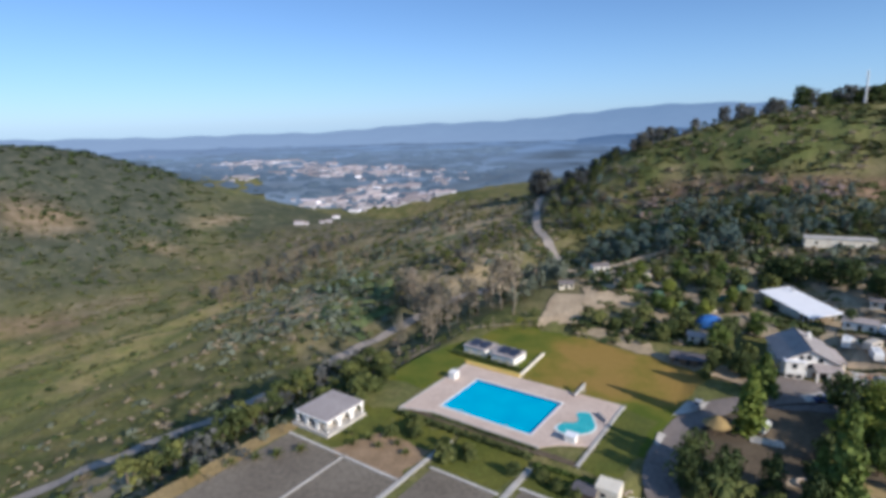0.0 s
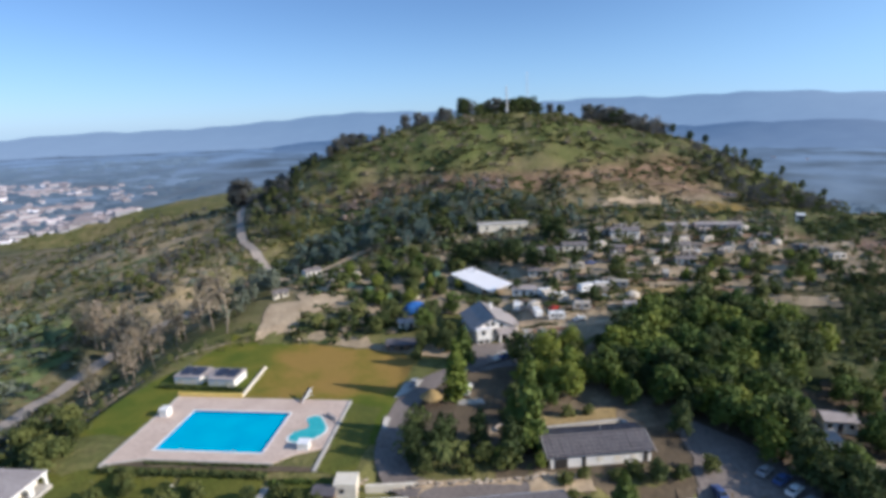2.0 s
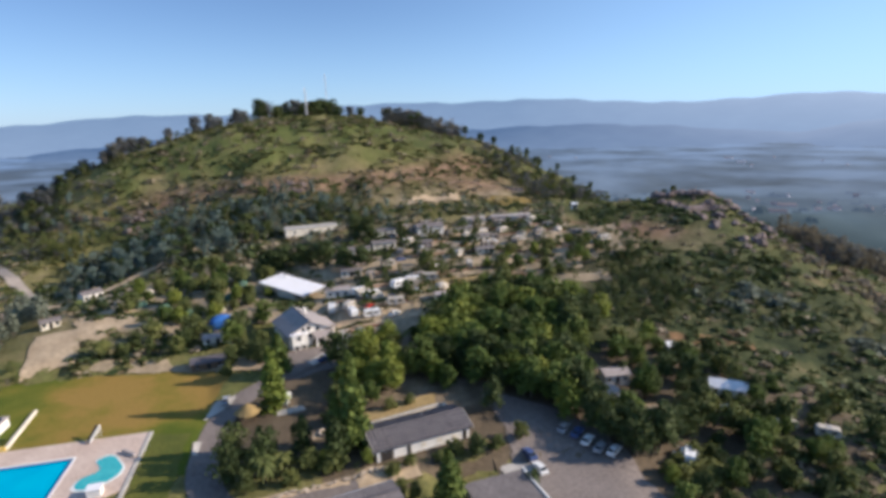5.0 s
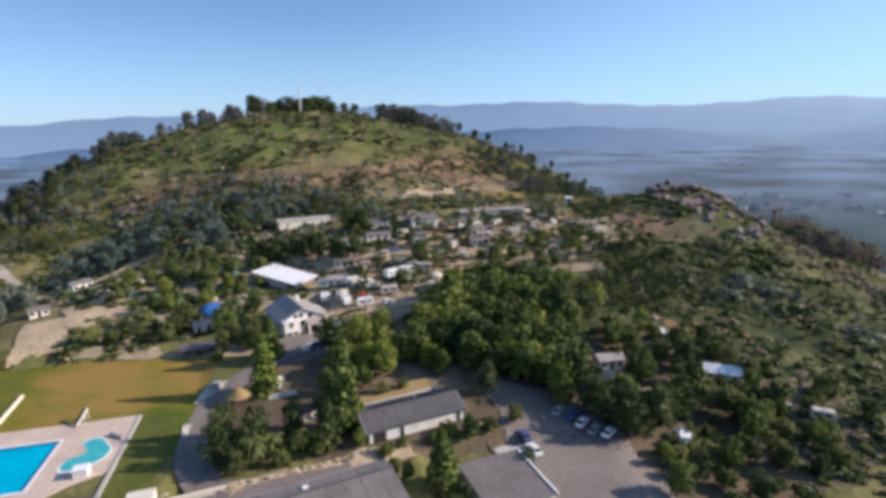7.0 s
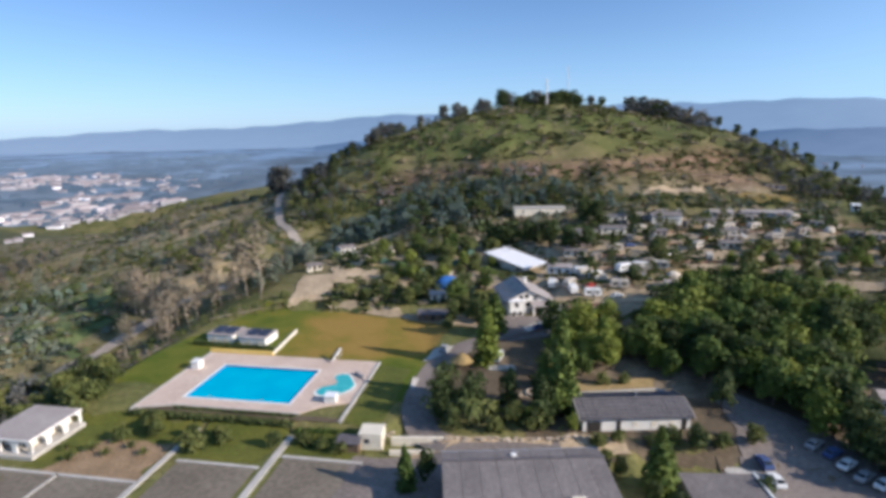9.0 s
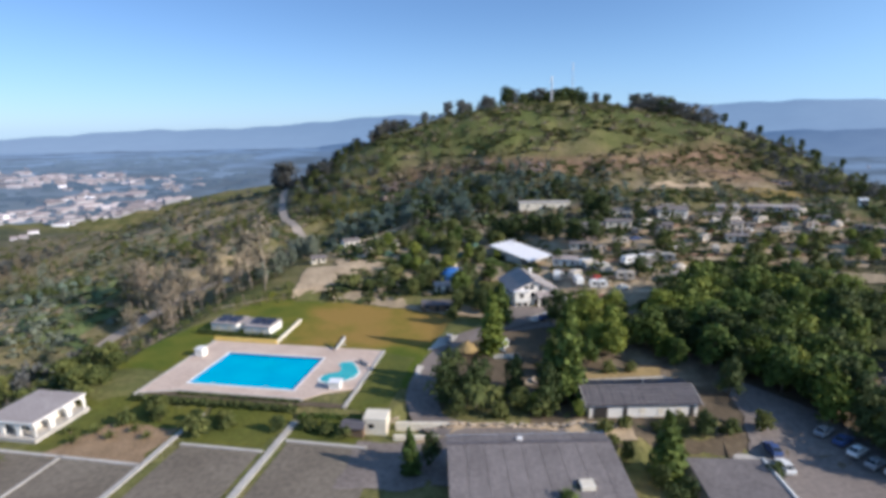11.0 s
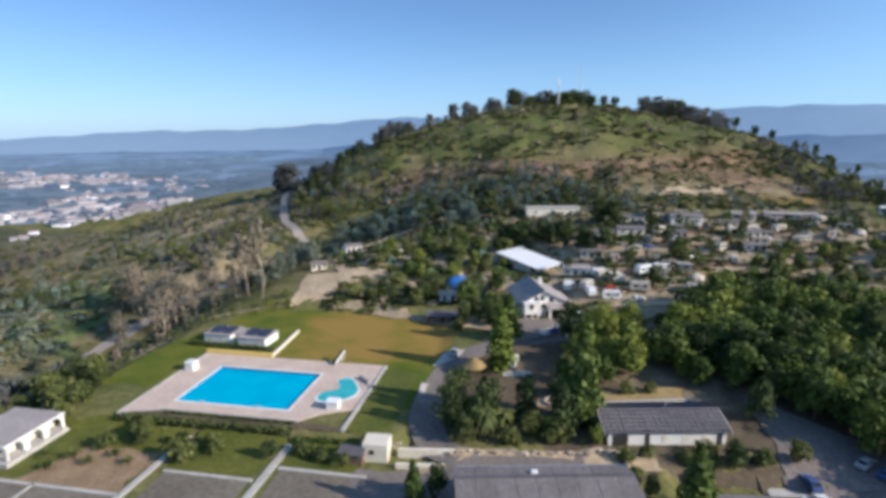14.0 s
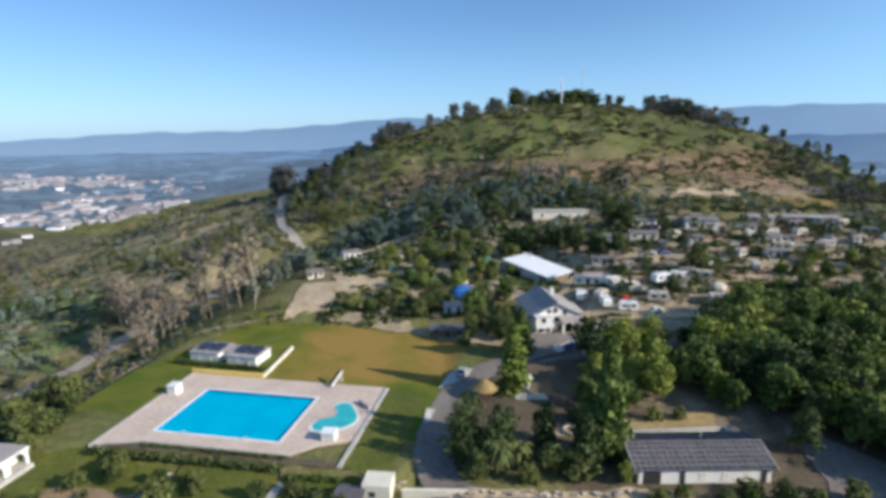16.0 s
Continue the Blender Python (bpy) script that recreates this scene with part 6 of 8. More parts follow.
for x, y, L, a in ((72, 148, 12, -18), (86, 158, 14, -20), (101, 154, 12, -22), (78, 168, 12, -18), (94, 172, 14, -20), (110, 170, 14, -24), (124, 166, 14, -22), (140, 180, 14, -20), (154, 170, 14, -26), (122, 188, 14, -18), (132, 200, 14, -18), (148, 192, 14, -20), (168, 188, 16, -24), (184, 180, 14, -26), (162, 202, 14, -20), (98, 184, 12, -20), (150, 158, 12, -30), (136, 152, 12, -28), (172, 160, 12, -32)):
    terrace_wall(x, y, L, a)
spots = np.random.default_rng(404)
PITCHED = []
while len(PITCHED) < 34:
    x, y = spots.uniform(100, 192), spots.uniform(148, 222)
    if 322 < y + 0.9 * x < 372 and 150 < y + 0.25 * x - 0.0 < 262 and all((x - a) ** 2 + (y - b) ** 2 > 36 for a, b in PITCHED):
        PITCHED.append((x, y))
        src = (CARV_C, CARV_G, TENT_W, CARV_G, CAR_B)[len(PITCHED) % 5]
        copy_thing(src, facing(x, y, 0.3, spots.uniform(-50, 20), spots.uniform(0.85, 1.1)))


def round_planter(m, label):
    """Ring of pale stone with dark earth inside."""
    b = thing("round_planter", m, label, "planter")
    n, out = 24, Mesh()
    ring = [(math.cos(k * math.tau / n), math.sin(k * math.tau / n)) for k in range(n)]
    vs = [(c * r, s * r, z) for r, z in ((1.6, -0.3), (1.6, 0.5), (1.52, 0.56), (1.18, 0.56), (1.1, 0.5), (1.1, -0.3)) for c, s in ring]
    out.add(vs, [(j * n + i, j * n + (i + 1) % n, (j + 1) * n + (i + 1) % n, (j + 1) * n + i) for j in range(5) for i in range(n)])
    part("rim", out, STONE, b, "pale stone rim")
    part("soil", Mesh().prism([(c * 1.1, s * 1.1) for c, s in ring], 0, 0.3), SHADED_EARTH, b, "dark earth")


round_planter(facing(40.5, 104.2, 0.25), "round pale stone planter in the shaded garden")
VAN = van(facing(38, 122.5, 0.2, 60), "white van parked among the garden trees")
copy_thing(VAN, facing(101.2, 56.6, 0.1, 140))
for x, y, a in ((131, 50.5, -35), (134, 43, -60), (124, 60, -20)):
    copy_thing(CARV_C, facing(x, y, 0.25, a, 0.9))
thatched_shelter(facing(28.4, 120.6, 0.1), "round shelter with an ochre straw roof beside the drive")


def rubble_wall(points, label):
    """Low wall of loose pale stones along a line, each stone a piece of its own."""
    rng = np.random.default_rng(91)
    b = thing("rubble_wall", Matrix.Identity(4), label, "wall")
    protos = []
    for k in range(4):
        me = Mesh()
        sx, sy, sz = rng.uniform(0.4, 0.75), rng.uniform(0.35, 0.5), rng.uniform(0.22, 0.36)
        me.box(-sx, -sy, -sz, sx, sy, sz, 0.12)
        me.v = [(x + rng.uniform(-0.08, 0.08), y + rng.uniform(-0.08, 0.08), z + rng.uniform(-0.08, 0.08)) for x, y, z in me.v]
        protos.append(me.data("stone", STONE))
    for (ax, ay), (bx, by) in zip(points, points[1:]):
        L = math.hypot(bx - ax, by - ay)
        for row in range(2):
            for k in range(int(L / 1.15)):
                f = (k + 0.5 + rng.uniform(-0.2, 0.2)) * 1.15 / L
                x, y = ax + (bx - ax) * f + rng.normal(0, 0.2), ay + (by - ay) * f + rng.normal(0, 0.35)
                o = new("stone", protos[rng.integers(4)])
                o.parent = b
                o.matrix_basis = Matrix.LocRotScale((x, y, gz(x, y) + 0.25 + 0.26 * row), Euler((rng.uniform(-0.2, 0.2), rng.uniform(-0.2, 0.2), math.atan2(by - ay, bx - ax) + rng.uniform(-0.3, 0.3))), (0.75, 0.6, 0.5))


rubble_wall([(7.8, 95.6), (14.5, 92.2), (24, 90.2), (34, 88.2), (43, 86), (49, 84.2)], "low wall of loose pale stones in front of the garden")


# ---- masts and poles ----
def mast(x, y, h, r, label, arms):
    b = thing("radio_mast", facing(x, y), label, "mast")
    part("pole", Mesh().tube([(0, 0, -1), (0, 0, h * 0.5), (0, 0, h)], [r, r * 0.75, r * 0.4], 8), METAL, b, "grey steel pole")
    part("footing", Mesh().box(-1, -1, -0.6, 1, 1, 0.5, 0.06), CONCRETE, b)
    for k in range(arms):
        z = h * (0.97 - 0.08 * k)
        part("antenna", Mesh().box(-0.9, -0.12, z - 0.9, -0.6, 0.12, z + 0.9, 0.04).tube([(-0.75, 0, z), (0.1, 0, z)], [0.06, 0.06], 6), PAINTWHITE, b, "white panel antenna")
    return b


mast(183, 470, 24, 0.95, "tall pale steel mast on the hilltop", 3)
mast(218, 508, 42, 0.62, "slender steel radio mast on the summit", 2)


# ---- plants ----
def sprays(rng, blobs, n, size, up=0.25):
    """Leaf sprays: bent little quads over the skins of several lumps. blobs: centre and radii of each lump."""
    out = []
    for (cx, cy, cz), (rx, ry, rz) in blobs:
        d = rng.normal(size=(n, 3))
        d /= np.linalg.norm(d, axis=1, keepdims=True)
        rad = rng.uniform(0.45, 1.18, (n, 1))
        p = np.array((cx, cy, cz)) + d * rad * np.array((rx, ry, rz))
        nrm = d + rng.normal(0, 0.55, (n, 3)) + np.array((0, 0, up))
        nrm /= np.linalg.norm(nrm, axis=1, keepdims=True)
        a = np.cross(nrm, rng.normal(size=(n, 3)))
        a /= np.linalg.norm(a, axis=1, keepdims=True)
        b = np.cross(nrm, a)
        s = size * rng.uniform(0.55, 1.35, (n, 1))
        a, b = a * s, b * s * rng.uniform(0.5, 1.0, (n, 1))
        bend = nrm * s * 0.3
        out.append(np.stack([p - a - bend, p - b, p + a - bend, p + b], 1))
    return np.concatenate(out)


def lumps(rng, h, r, base, count, round_=1.0):
    """Where the lumps of a crown sit: an uneven heap between base and h, about r wide."""
    blobs = []
    for k in range(count):
        f = rng.uniform(0.05, 1.0)
        z = base + (h - base) * f
        w = r * math.sin(math.pi * min(0.97, 0.18 + 0.72 * f)) ** round_
        a, d = rng.uniform(0, math.tau), w * math.sqrt(rng.uniform(0.05, 1.0))
        q = r * rng.uniform(0.20, 0.58)
        blobs.append(((d * math.cos(a), d * math.sin(a), min(z, h - q * 0.6)), (q, q, q * rng.uniform(0.7, 1.0))))
    return blobs


def trunk_mesh(rng, h, r, limbs, reach):
    m = Mesh()
    pts = [(0, 0, -0.8)]
    x = y = 0
    for k in range(1, 6):
        x, y = x + rng.normal(0, 0.02) * h, y + rng.normal(0, 0.02) * h
        pts.append((x, y, h * k / 5))
    m.tube(pts, [r, r * 0.9, r * 0.75, r * 0.6, r * 0.4, r * 0.15], 7)
    for k in range(limbs):
        f = rng.uniform(0.35, 0.9)
        p = Vector(pts[0]).lerp(Vector(pts[-1]), f)
        a, L = rng.uniform(0, math.tau), reach * rng.uniform(0.5, 1.0)
        tip = p + Vector((math.cos(a) * L, math.sin(a) * L, L * rng.uniform(0.4, 0.9)))
        mid = p.lerp(tip, 0.5) + Vector((0, 0, -0.08 * L))
        m.tube([p, mid, tip], [r * 0.4, r * 0.25, r * 0.06], 5)
    return m


def tree(kind, m, seed, label, category="tree", group=""):
    """Trees about 10 m tall (to be scaled): trunk with limbs, and a crown of leaf sprays."""
    rng = np.random.default_rng(seed)
    name = {"poplar": "poplar", "young_poplar": "poplar", "bare": "bare_tree", "pine": "pine_tree", "bush": "shrub", "euc": "eucalyptus"}.get(kind, "tree")
    b = thing(name, m, label, category, group)
    if kind == "bare":
        part("trunk", trunk_mesh(rng, 10, 0.12, 34, 2.3), BARKPALE, b, smooth=True)
        bl = lumps(rng, 10.5, 1.5, 3.2, 13, 0.5)
        part("crown", quads("crown", sprays(rng, [(c, (q[0] * 1.1, q[1] * 1.1, q[2] * 1.8)) for c, q in bl], 24, 0.21), LEAF_DRY), None, b, "thin brown half-dead foliage")
        return b
    spec = {"round": (9.6, 3.6, 2.0, 17, 0.7, 86, 0.38, LEAF_MID), "light": (9.6, 3.5, 1.8, 17, 0.7, 86, 0.38, LEAF_LIGHT), "dark": (9.6, 3.5, 1.6, 17, 0.7, 86, 0.37, LEAF_DARK),
            "poplar": (10.0, 1.75, 0.6, 22, 0.45, 60, 0.36, LEAF_MID), "young_poplar": (10.0, 1.75, 0.5, 22, 0.45, 60, 0.36, LEAF_LIGHT), "pine": (9.8, 2.9, 3.6, 14, 0.9, 60, 0.42, LEAF_DARK), "bush": (4.2, 2.6, 0.4, 10, 0.6, 60, 0.36, LEAF_OLIVE),
            "euc": (9.5, 2.6, 2.4, 15, 0.7, 52, 0.40, LEAF_BLUE), "ash": (9.7, 3.5, 0.2, 27, 0.5, 40, 0.44, LEAF_ASH), "olive": (6.0, 2.8, 1.4, 13, 0.7, 60, 0.38, LEAF_OLIVE)}[kind]
    h, r, base, count, rd, n, size, mat = spec
    part("trunk", trunk_mesh(rng, h * 0.85, 0.025 * h + 0.05, 6, r * 0.8), BARK, b, smooth=True)
    bl = lumps(rng, h, r, base, count, rd)
    if "poplar" in kind:
        bl = []
        for k in range(34):
            f = k / 33
            w = r * (0.35 + 0.65 * math.sin(math.pi * min(1, 0.25 + 0.75 * f)) ** 0.8) * (1 - 0.55 * f)
            a = rng.uniform(0, math.tau)
            bl.append(((w * 0.5 * math.cos(a), w * 0.5 * math.sin(a), base + (h - base - 0.4) * f + 0.3), (w * 0.95, w * 0.95, 1.2)))
    if "poplar" in kind:
        v = sprays(rng, bl, n, size)
    else:
        whole = [((0, 0, base + (h - base) * f), (r * w, r * w, (h - base) * 0.30)) for f, w in ((0.30, 0.86), (0.55, 0.92), (0.76, 0.62))]
        v = np.concatenate([sprays(rng, bl, int(n * 0.72), size), sprays(rng, whole, int(n * count * 0.15), size * 0.9)])
    part("crown", quads("crown", v, mat), None, b)
    return b


KINDS = {}
LABELS = {"round": "leafy mid-green broadleaf tree", "light": "bushy yellow-green tree", "dark": "dense dark green tree", "poplar": "tall slender green poplar", "young_poplar": "bright yellow-green bushy poplar", "pine": "dark pine with a ragged crown",
          "bush": "large olive green shrub", "euc": "grey-blue young eucalyptus", "olive": "small olive green tree", "bare": "tall thin half-dead brown tree", "ash": "ragged grey-brown tree"}


def plant(kind, x, y, h, where, turn=None, wide=1.0, group=""):
    """One more tree of a kind: h metres tall."""
    i = random.randrange(3)
    full = {"bush": 4.4, "olive": 6.2}.get(kind, 10.0)
    s = h / full
    m = Matrix.LocRotScale((x, y, gz(x, y) - 0.15), Euler((random.uniform(-0.05, 0.05), random.uniform(-0.05, 0.05), random.uniform(0, 6.28) if turn is None else turn)), (s * wide, s * wide, s))
    lab = LABELS[kind] + " " + where
    if (kind, i) not in KINDS:
        KINDS[kind, i] = tree(kind, m, hash((len(KINDS), 7)) % 9999, lab, "shrub" if kind == "bush" else "tree", group)
        return KINDS[kind, i]
    o = copy_thing(KINDS[kind, i], Matrix.Identity(4))
    o.matrix_basis = m
    return tagged(o, lab, group=group)


def inside(x, y, poly):
    hit = False
    for (ax, ay), (bx, by) in zip(poly, poly[1:] + poly[:1]):
        if (ay > y) != (by > y) and x < ax + (y - ay) * (bx - ax) / (by - ay):
            hit = not hit
    return hit


FAR_KINDS = {}


def woods(name, poly, count, gap, mix, hmin, hmax, label, seed):
    """Far woodland nobody could count, joined: crowns of leaf sprays over short trunks."""
    rng = np.random.default_rng(seed)
    xs, ys = [p[0] for p in poly], [p[1] for p in poly]
    got, crowns = [], {}
    for _ in range(count * 40):
        if len(got) >= count:
            break
        x, y = rng.uniform(min(xs), max(xs)), rng.uniform(min(ys), max(ys))
        if inside(x, y, poly) and all((x - a) ** 2 + (y - b) ** 2 > gap * gap for a, b in got):
            got.append((x, y))
            kind = mix[rng.integers(len(mix))]
            mat, r, base, up = {"euc": (LEAF_EUC, 2.6, 1.6, 0.8), "dark": (LEAF_DARK, 3.3, 1.2, 0.8), "olive": (LEAF_OLIVE, 3.3, 1.2, 0.8), "pine": (LEAF_DARK, 2.8, 3.4, 0.9), "silver": (LEAF_BLUE, 3.4, 0.8, 0.7), "burnt": (LEAF_DRY, 1.7, 2.0, 0.5), "ash": (LEAF_ASH, 3.4, 0.7, 0.8), "bush": (LEAF_OLIVE, 4.2, 0.4, 0.6)}[kind]
            key = kind, int(rng.integers(4))
            if key not in FAR_KINDS:
                FAR_KINDS[key] = sprays(rng, lumps(rng, 9.6, r, base, 14, up), 14 if kind == "burnt" else 30, 0.3 if kind == "burnt" else 0.46)
            s, a = rng.uniform(hmin, hmax) / 10, rng.uniform(0, math.tau)
            k = rng.uniform(1.05, 1.4) if kind in ("ash", "dark") else 1.0
            q, c, d, z = FAR_KINDS[key], math.cos(a) * s * k, math.sin(a) * s * k, gz(x, y) - 0.2
            crowns.setdefault(mat, []).append(np.stack([q[..., 0] * c - q[..., 1] * d + x, q[..., 0] * d + q[..., 1] * c + y, q[..., 2] * s + z], -1))
            w = 0.25 * s
            ring = [(x + w * math.cos(k * math.pi / 2), y + w * math.sin(k * math.pi / 2)) for k in range(5)]
            crowns.setdefault(BARK, []).append(np.array([[(*ring[k], z - 1), (*ring[k + 1], z - 1), (*ring[k + 1], z + 6 * s), (*ring[k], z + 6 * s)] for k in range(4)]))
    mats = list(crowns)
    me = quads(name, np.concatenate([np.concatenate(crowns[m]) for m in mats]), mats[0])
    for m in mats[1:]:
        me.materials.append(m)
    me.polygons.foreach_set("material_index", np.concatenate([np.full(sum(len(a) for a in crowns[m]), i) for i, m in enumerate(mats)]).astype(np.int32))
    return tagged(new(name, me), label, "woodland", kind="stuff")


def grove(poly, count, gap, mix, hmin, hmax, where, group):
    """Trees at random through an area, no two closer than gap."""
    xs, ys = [p[0] for p in poly], [p[1] for p in poly]
    got = []
    for _ in range(count * 40):
        if len(got) >= count:
            break
        x, y = random.uniform(min(xs), max(xs)), random.uniform(min(ys), max(ys))
        if inside(x, y, poly) and all((x - a) ** 2 + (y - b) ** 2 > gap * gap for a, b in got):
            got.append((x, y))
            u, v = (x - POOL[0]) * CA + (y - POOL[1]) * SA, (y - POOL[1]) * CA - (x - POOL[0]) * SA
            if -22 < u < 26 and -15 < v < 17:
                continue
            plant(random.choice(mix), x, y, random.uniform(hmin, hmax), where, group=group, wide=random.uniform(0.9, 1.25))


# trees that stand out
for kind, x, y, h in (("olive", 33, 150, 6), ("dark", 38, 149, 6.5), ("olive", 42, 153, 6), ("dark", 36, 156, 5.5), ("olive", 22, 168, 5.5), ("dark", 15, 172, 5), ("olive", 8, 174, 4.5), ("bush", 30, 146, 3), ("bush", 40, 146, 3), ("olive", 45, 148, 5)):
    plant(kind, x, y, h, "at the edge of the lawn", group="trees along the lawn")
for kind, x, y, h in (("euc", -28, 198, 8), ("euc", -24, 204, 9), ("euc", -30, 208, 9), ("euc", -22, 212, 8), ("dark", -26, 214, 8), ("euc", -34, 201, 7), ("euc", -19, 219, 8), ("dark", -33, 214, 7)):
    plant(kind, x, y, h, "beside the terrace platform", group="trees beside the lane")
ROCKTOP = (272, 177)
plant("dark", ROCKTOP[0], ROCKTOP[1], 5, "on top of the rock outcrop")
plant("dark", ROCKTOP[0] - 4, ROCKTOP[1] + 3, 4, "on top of the rock outcrop")
BARE_TALL = [(-62, 206, 18), (-66, 214, 16), (-56, 200, 15), (-26, 185, 19), (-31, 194, 16), (-36, 205, 15), (-44, 196, 14), (-75, 226, 17), (-80, 231, 15), (-70, 219, 14), (-86, 236, 13), (-64, 226, 15)]
for kind, x, y, h, wide, where in (
        ("poplar", 41.5, 137, 11, 1.5, "below the villa"), ("young_poplar", 34.8, 121, 14.5, 1.15, "beside the drive"), ("dark", 39, 146, 7, 1.0, "below the villa"), ("poplar", 43.2, 95.2, 20.5, 0.85, "beside the long house"), ("poplar", 40.2, 97, 12, 1.0, "beside the long house"),
        ("poplar", 50.6, 71.0, 11.5, 1.25, "in front of the long house"), ("poplar", 9.6, 79.6, 7.5, 1.2, "beside the drive"), ("dark", 13, 80.5, 6, 0.8, "beside the hall"),
        ("light", 43.2, 89, 4, 0.8, "at the corner of the long house"), ("light", 61, 126, 12, 1.0, "among the caravans"), ("dark", 55, 128, 12, 0.9, "among the caravans"), ("light", 64, 118, 10, 0.8, "above the long house"), ("olive", 70, 116, 8, 1.0, "above the long house"),
        ("dark", 76.5, 91, 8.5, 0.85, "beside the long house"), ("light", 60.5, 110, 10, 1.0, "above the long house"), ("round", 36, 164, 8, 1.1, "behind the sheds"), ("olive", 28, 176, 7, 1.5, "above the lawn"), ("dark", 24, 172, 6, 1.2, "above the lawn"),
        ("olive", 4, 178, 5, 1.2, "at the end of the lawn"), ("dark", 12, 180, 5.5, 1.3, "at the end of the lawn"), ("olive", 18, 182, 6, 1.3, "at the end of the lawn"),
        ("dark", 70, 214, 10, 1.2, "behind the white hall"), ("dark", 77, 211, 10, 1.2, "behind the white hall"), ("dark", 84, 206, 10.5, 1.2, "behind the white hall"), ("dark", 88, 197, 10, 1.1, "behind the white hall"), ("dark", 64, 218, 9, 1.2, "behind the white hall"), ("pine", 92, 190, 11, 1.0, "behind the white hall"),
        ("dark", 108, 226, 11, 1.0, "on the upper terrace"), ("dark", 112, 222, 11, 0.9, "on the upper terrace"), ("olive", 112, 173, 9, 1.0, "on the upper terrace"), ("dark", 94, 158, 7, 0.9, "among the caravans"),
        ("round", 48, 172, 8, 1.2, "beside the villa"), ("dark", 40, 170, 8, 1.2, "beside the villa"), ("dark", 66, 66, 5, 0.9, "beside the garages"), ("olive", 44, 78, 4.2, 0.9, "beside the hall"), ("round", 30, 62, 7, 0.9, "in front of the hall"),
        ("bush", 56, 82, 2.6, 1.0, "in front of the long house"), ("bush", 60, 82.5, 3, 1.1, "in front of the long house"), ("olive", 57, 78, 3, 1.0, "in front of the long house"), ("dark", 63, 79.5, 5.5, 0.95, "in front of the long house"), ("bush", 46, 84, 2.6, 1.0, "in front of the long house"), ("bush", 50, 84, 2.4, 1.0, "in front of the long house"), ("dark", 64, 80, 3.4, 1.1, "in front of the long house"), ("bush", 68, 79, 3.2, 1.0, "in front of the long house"), ("olive", 75, 79, 4, 1.0, "beside the car park")):
    plant(kind, x, y, h, where, wide=wide)
for kind, x, y, h in (("olive", 47, 112, 6), ("light", 52, 119, 8), ("light", 40, 95, 4), ("bush", 43, 108, 3), ("olive", 62, 127, 7), ("light", 66, 118, 9), ("light", 72, 132, 9), ("round", 73, 115, 8), ("olive", 50, 108, 4.5), ("bush", 57, 104.5, 3), ("bush", 62, 104, 2.6), ("light", 36, 94, 4), ("olive", 45, 105, 5), ("dark", 51, 115, 6), ("round", 55, 110, 6), ("light", 56, 120, 7), ("light", 59, 115, 8.5)):
    plant(kind, x, y, h, "in the shaded garden", group="garden trees")
for kind, x, y, h in (("light", 89.5, 79.5, 10.5), ("dark", 91, 68.5, 9), ("dark", 92, 62, 9), ("dark", 94, 79, 11), ("round", 91.5, 84.5, 11), ("dark", 91.5, 73.5, 9), ("round", 98, 69.3, 9.5), ("light", 93.2, 70.5, 7.5), ("round", 112.8, 75.7, 9.5), ("dark", 93.5, 74.5, 10), ("dark", 112, 64, 8), ("olive", 116, 61, 7), ("dark", 120, 65, 8), ("dark", 108.5, 61, 7.5), ("olive", 125, 58, 6), ("dark", 95, 84, 11), ("dark", 127, 73, 8), ("dark", 123, 77, 7.5), ("light", 137, 93, 7), ("round", 120, 90, 8), ("dark", 98.6, 61.2, 11), ("dark", 94.5, 65, 10), ("light", 90.8, 53, 4.5), ("round", 117.5, 50.7, 8), ("round", 123.6, 40.7, 6), ("round", 84, 46, 7), ("dark", 92, 47, 6), ("round", 101, 46, 7), ("round", 114, 48, 7), ("dark", 118, 53, 6), ("olive", 123, 37, 5), ("round", 128, 41, 5), ("dark", 106, 45, 6), ("olive", 110, 40, 5), ("dark", 103, 62, 9), ("round", 100, 85, 10), ("dark", 92, 84, 9), ("dark", 90, 92, 9)):
    plant(kind, x, y, h, "beside the car park", group="trees below the car park")
for x, y, h in ((48, 68.5, 4.5), (50.5, 65, 5), (47, 63, 5), (46, 76, 4)):
    plant("dark", x, y, h, "between the hall and the garages", wide=0.9)
for x, y, h in BARE_TALL:
    plant("bare", x, y, h * 1.3, "on the slope by the lane", wide=1.25, group="bare trees along the terrace edge")
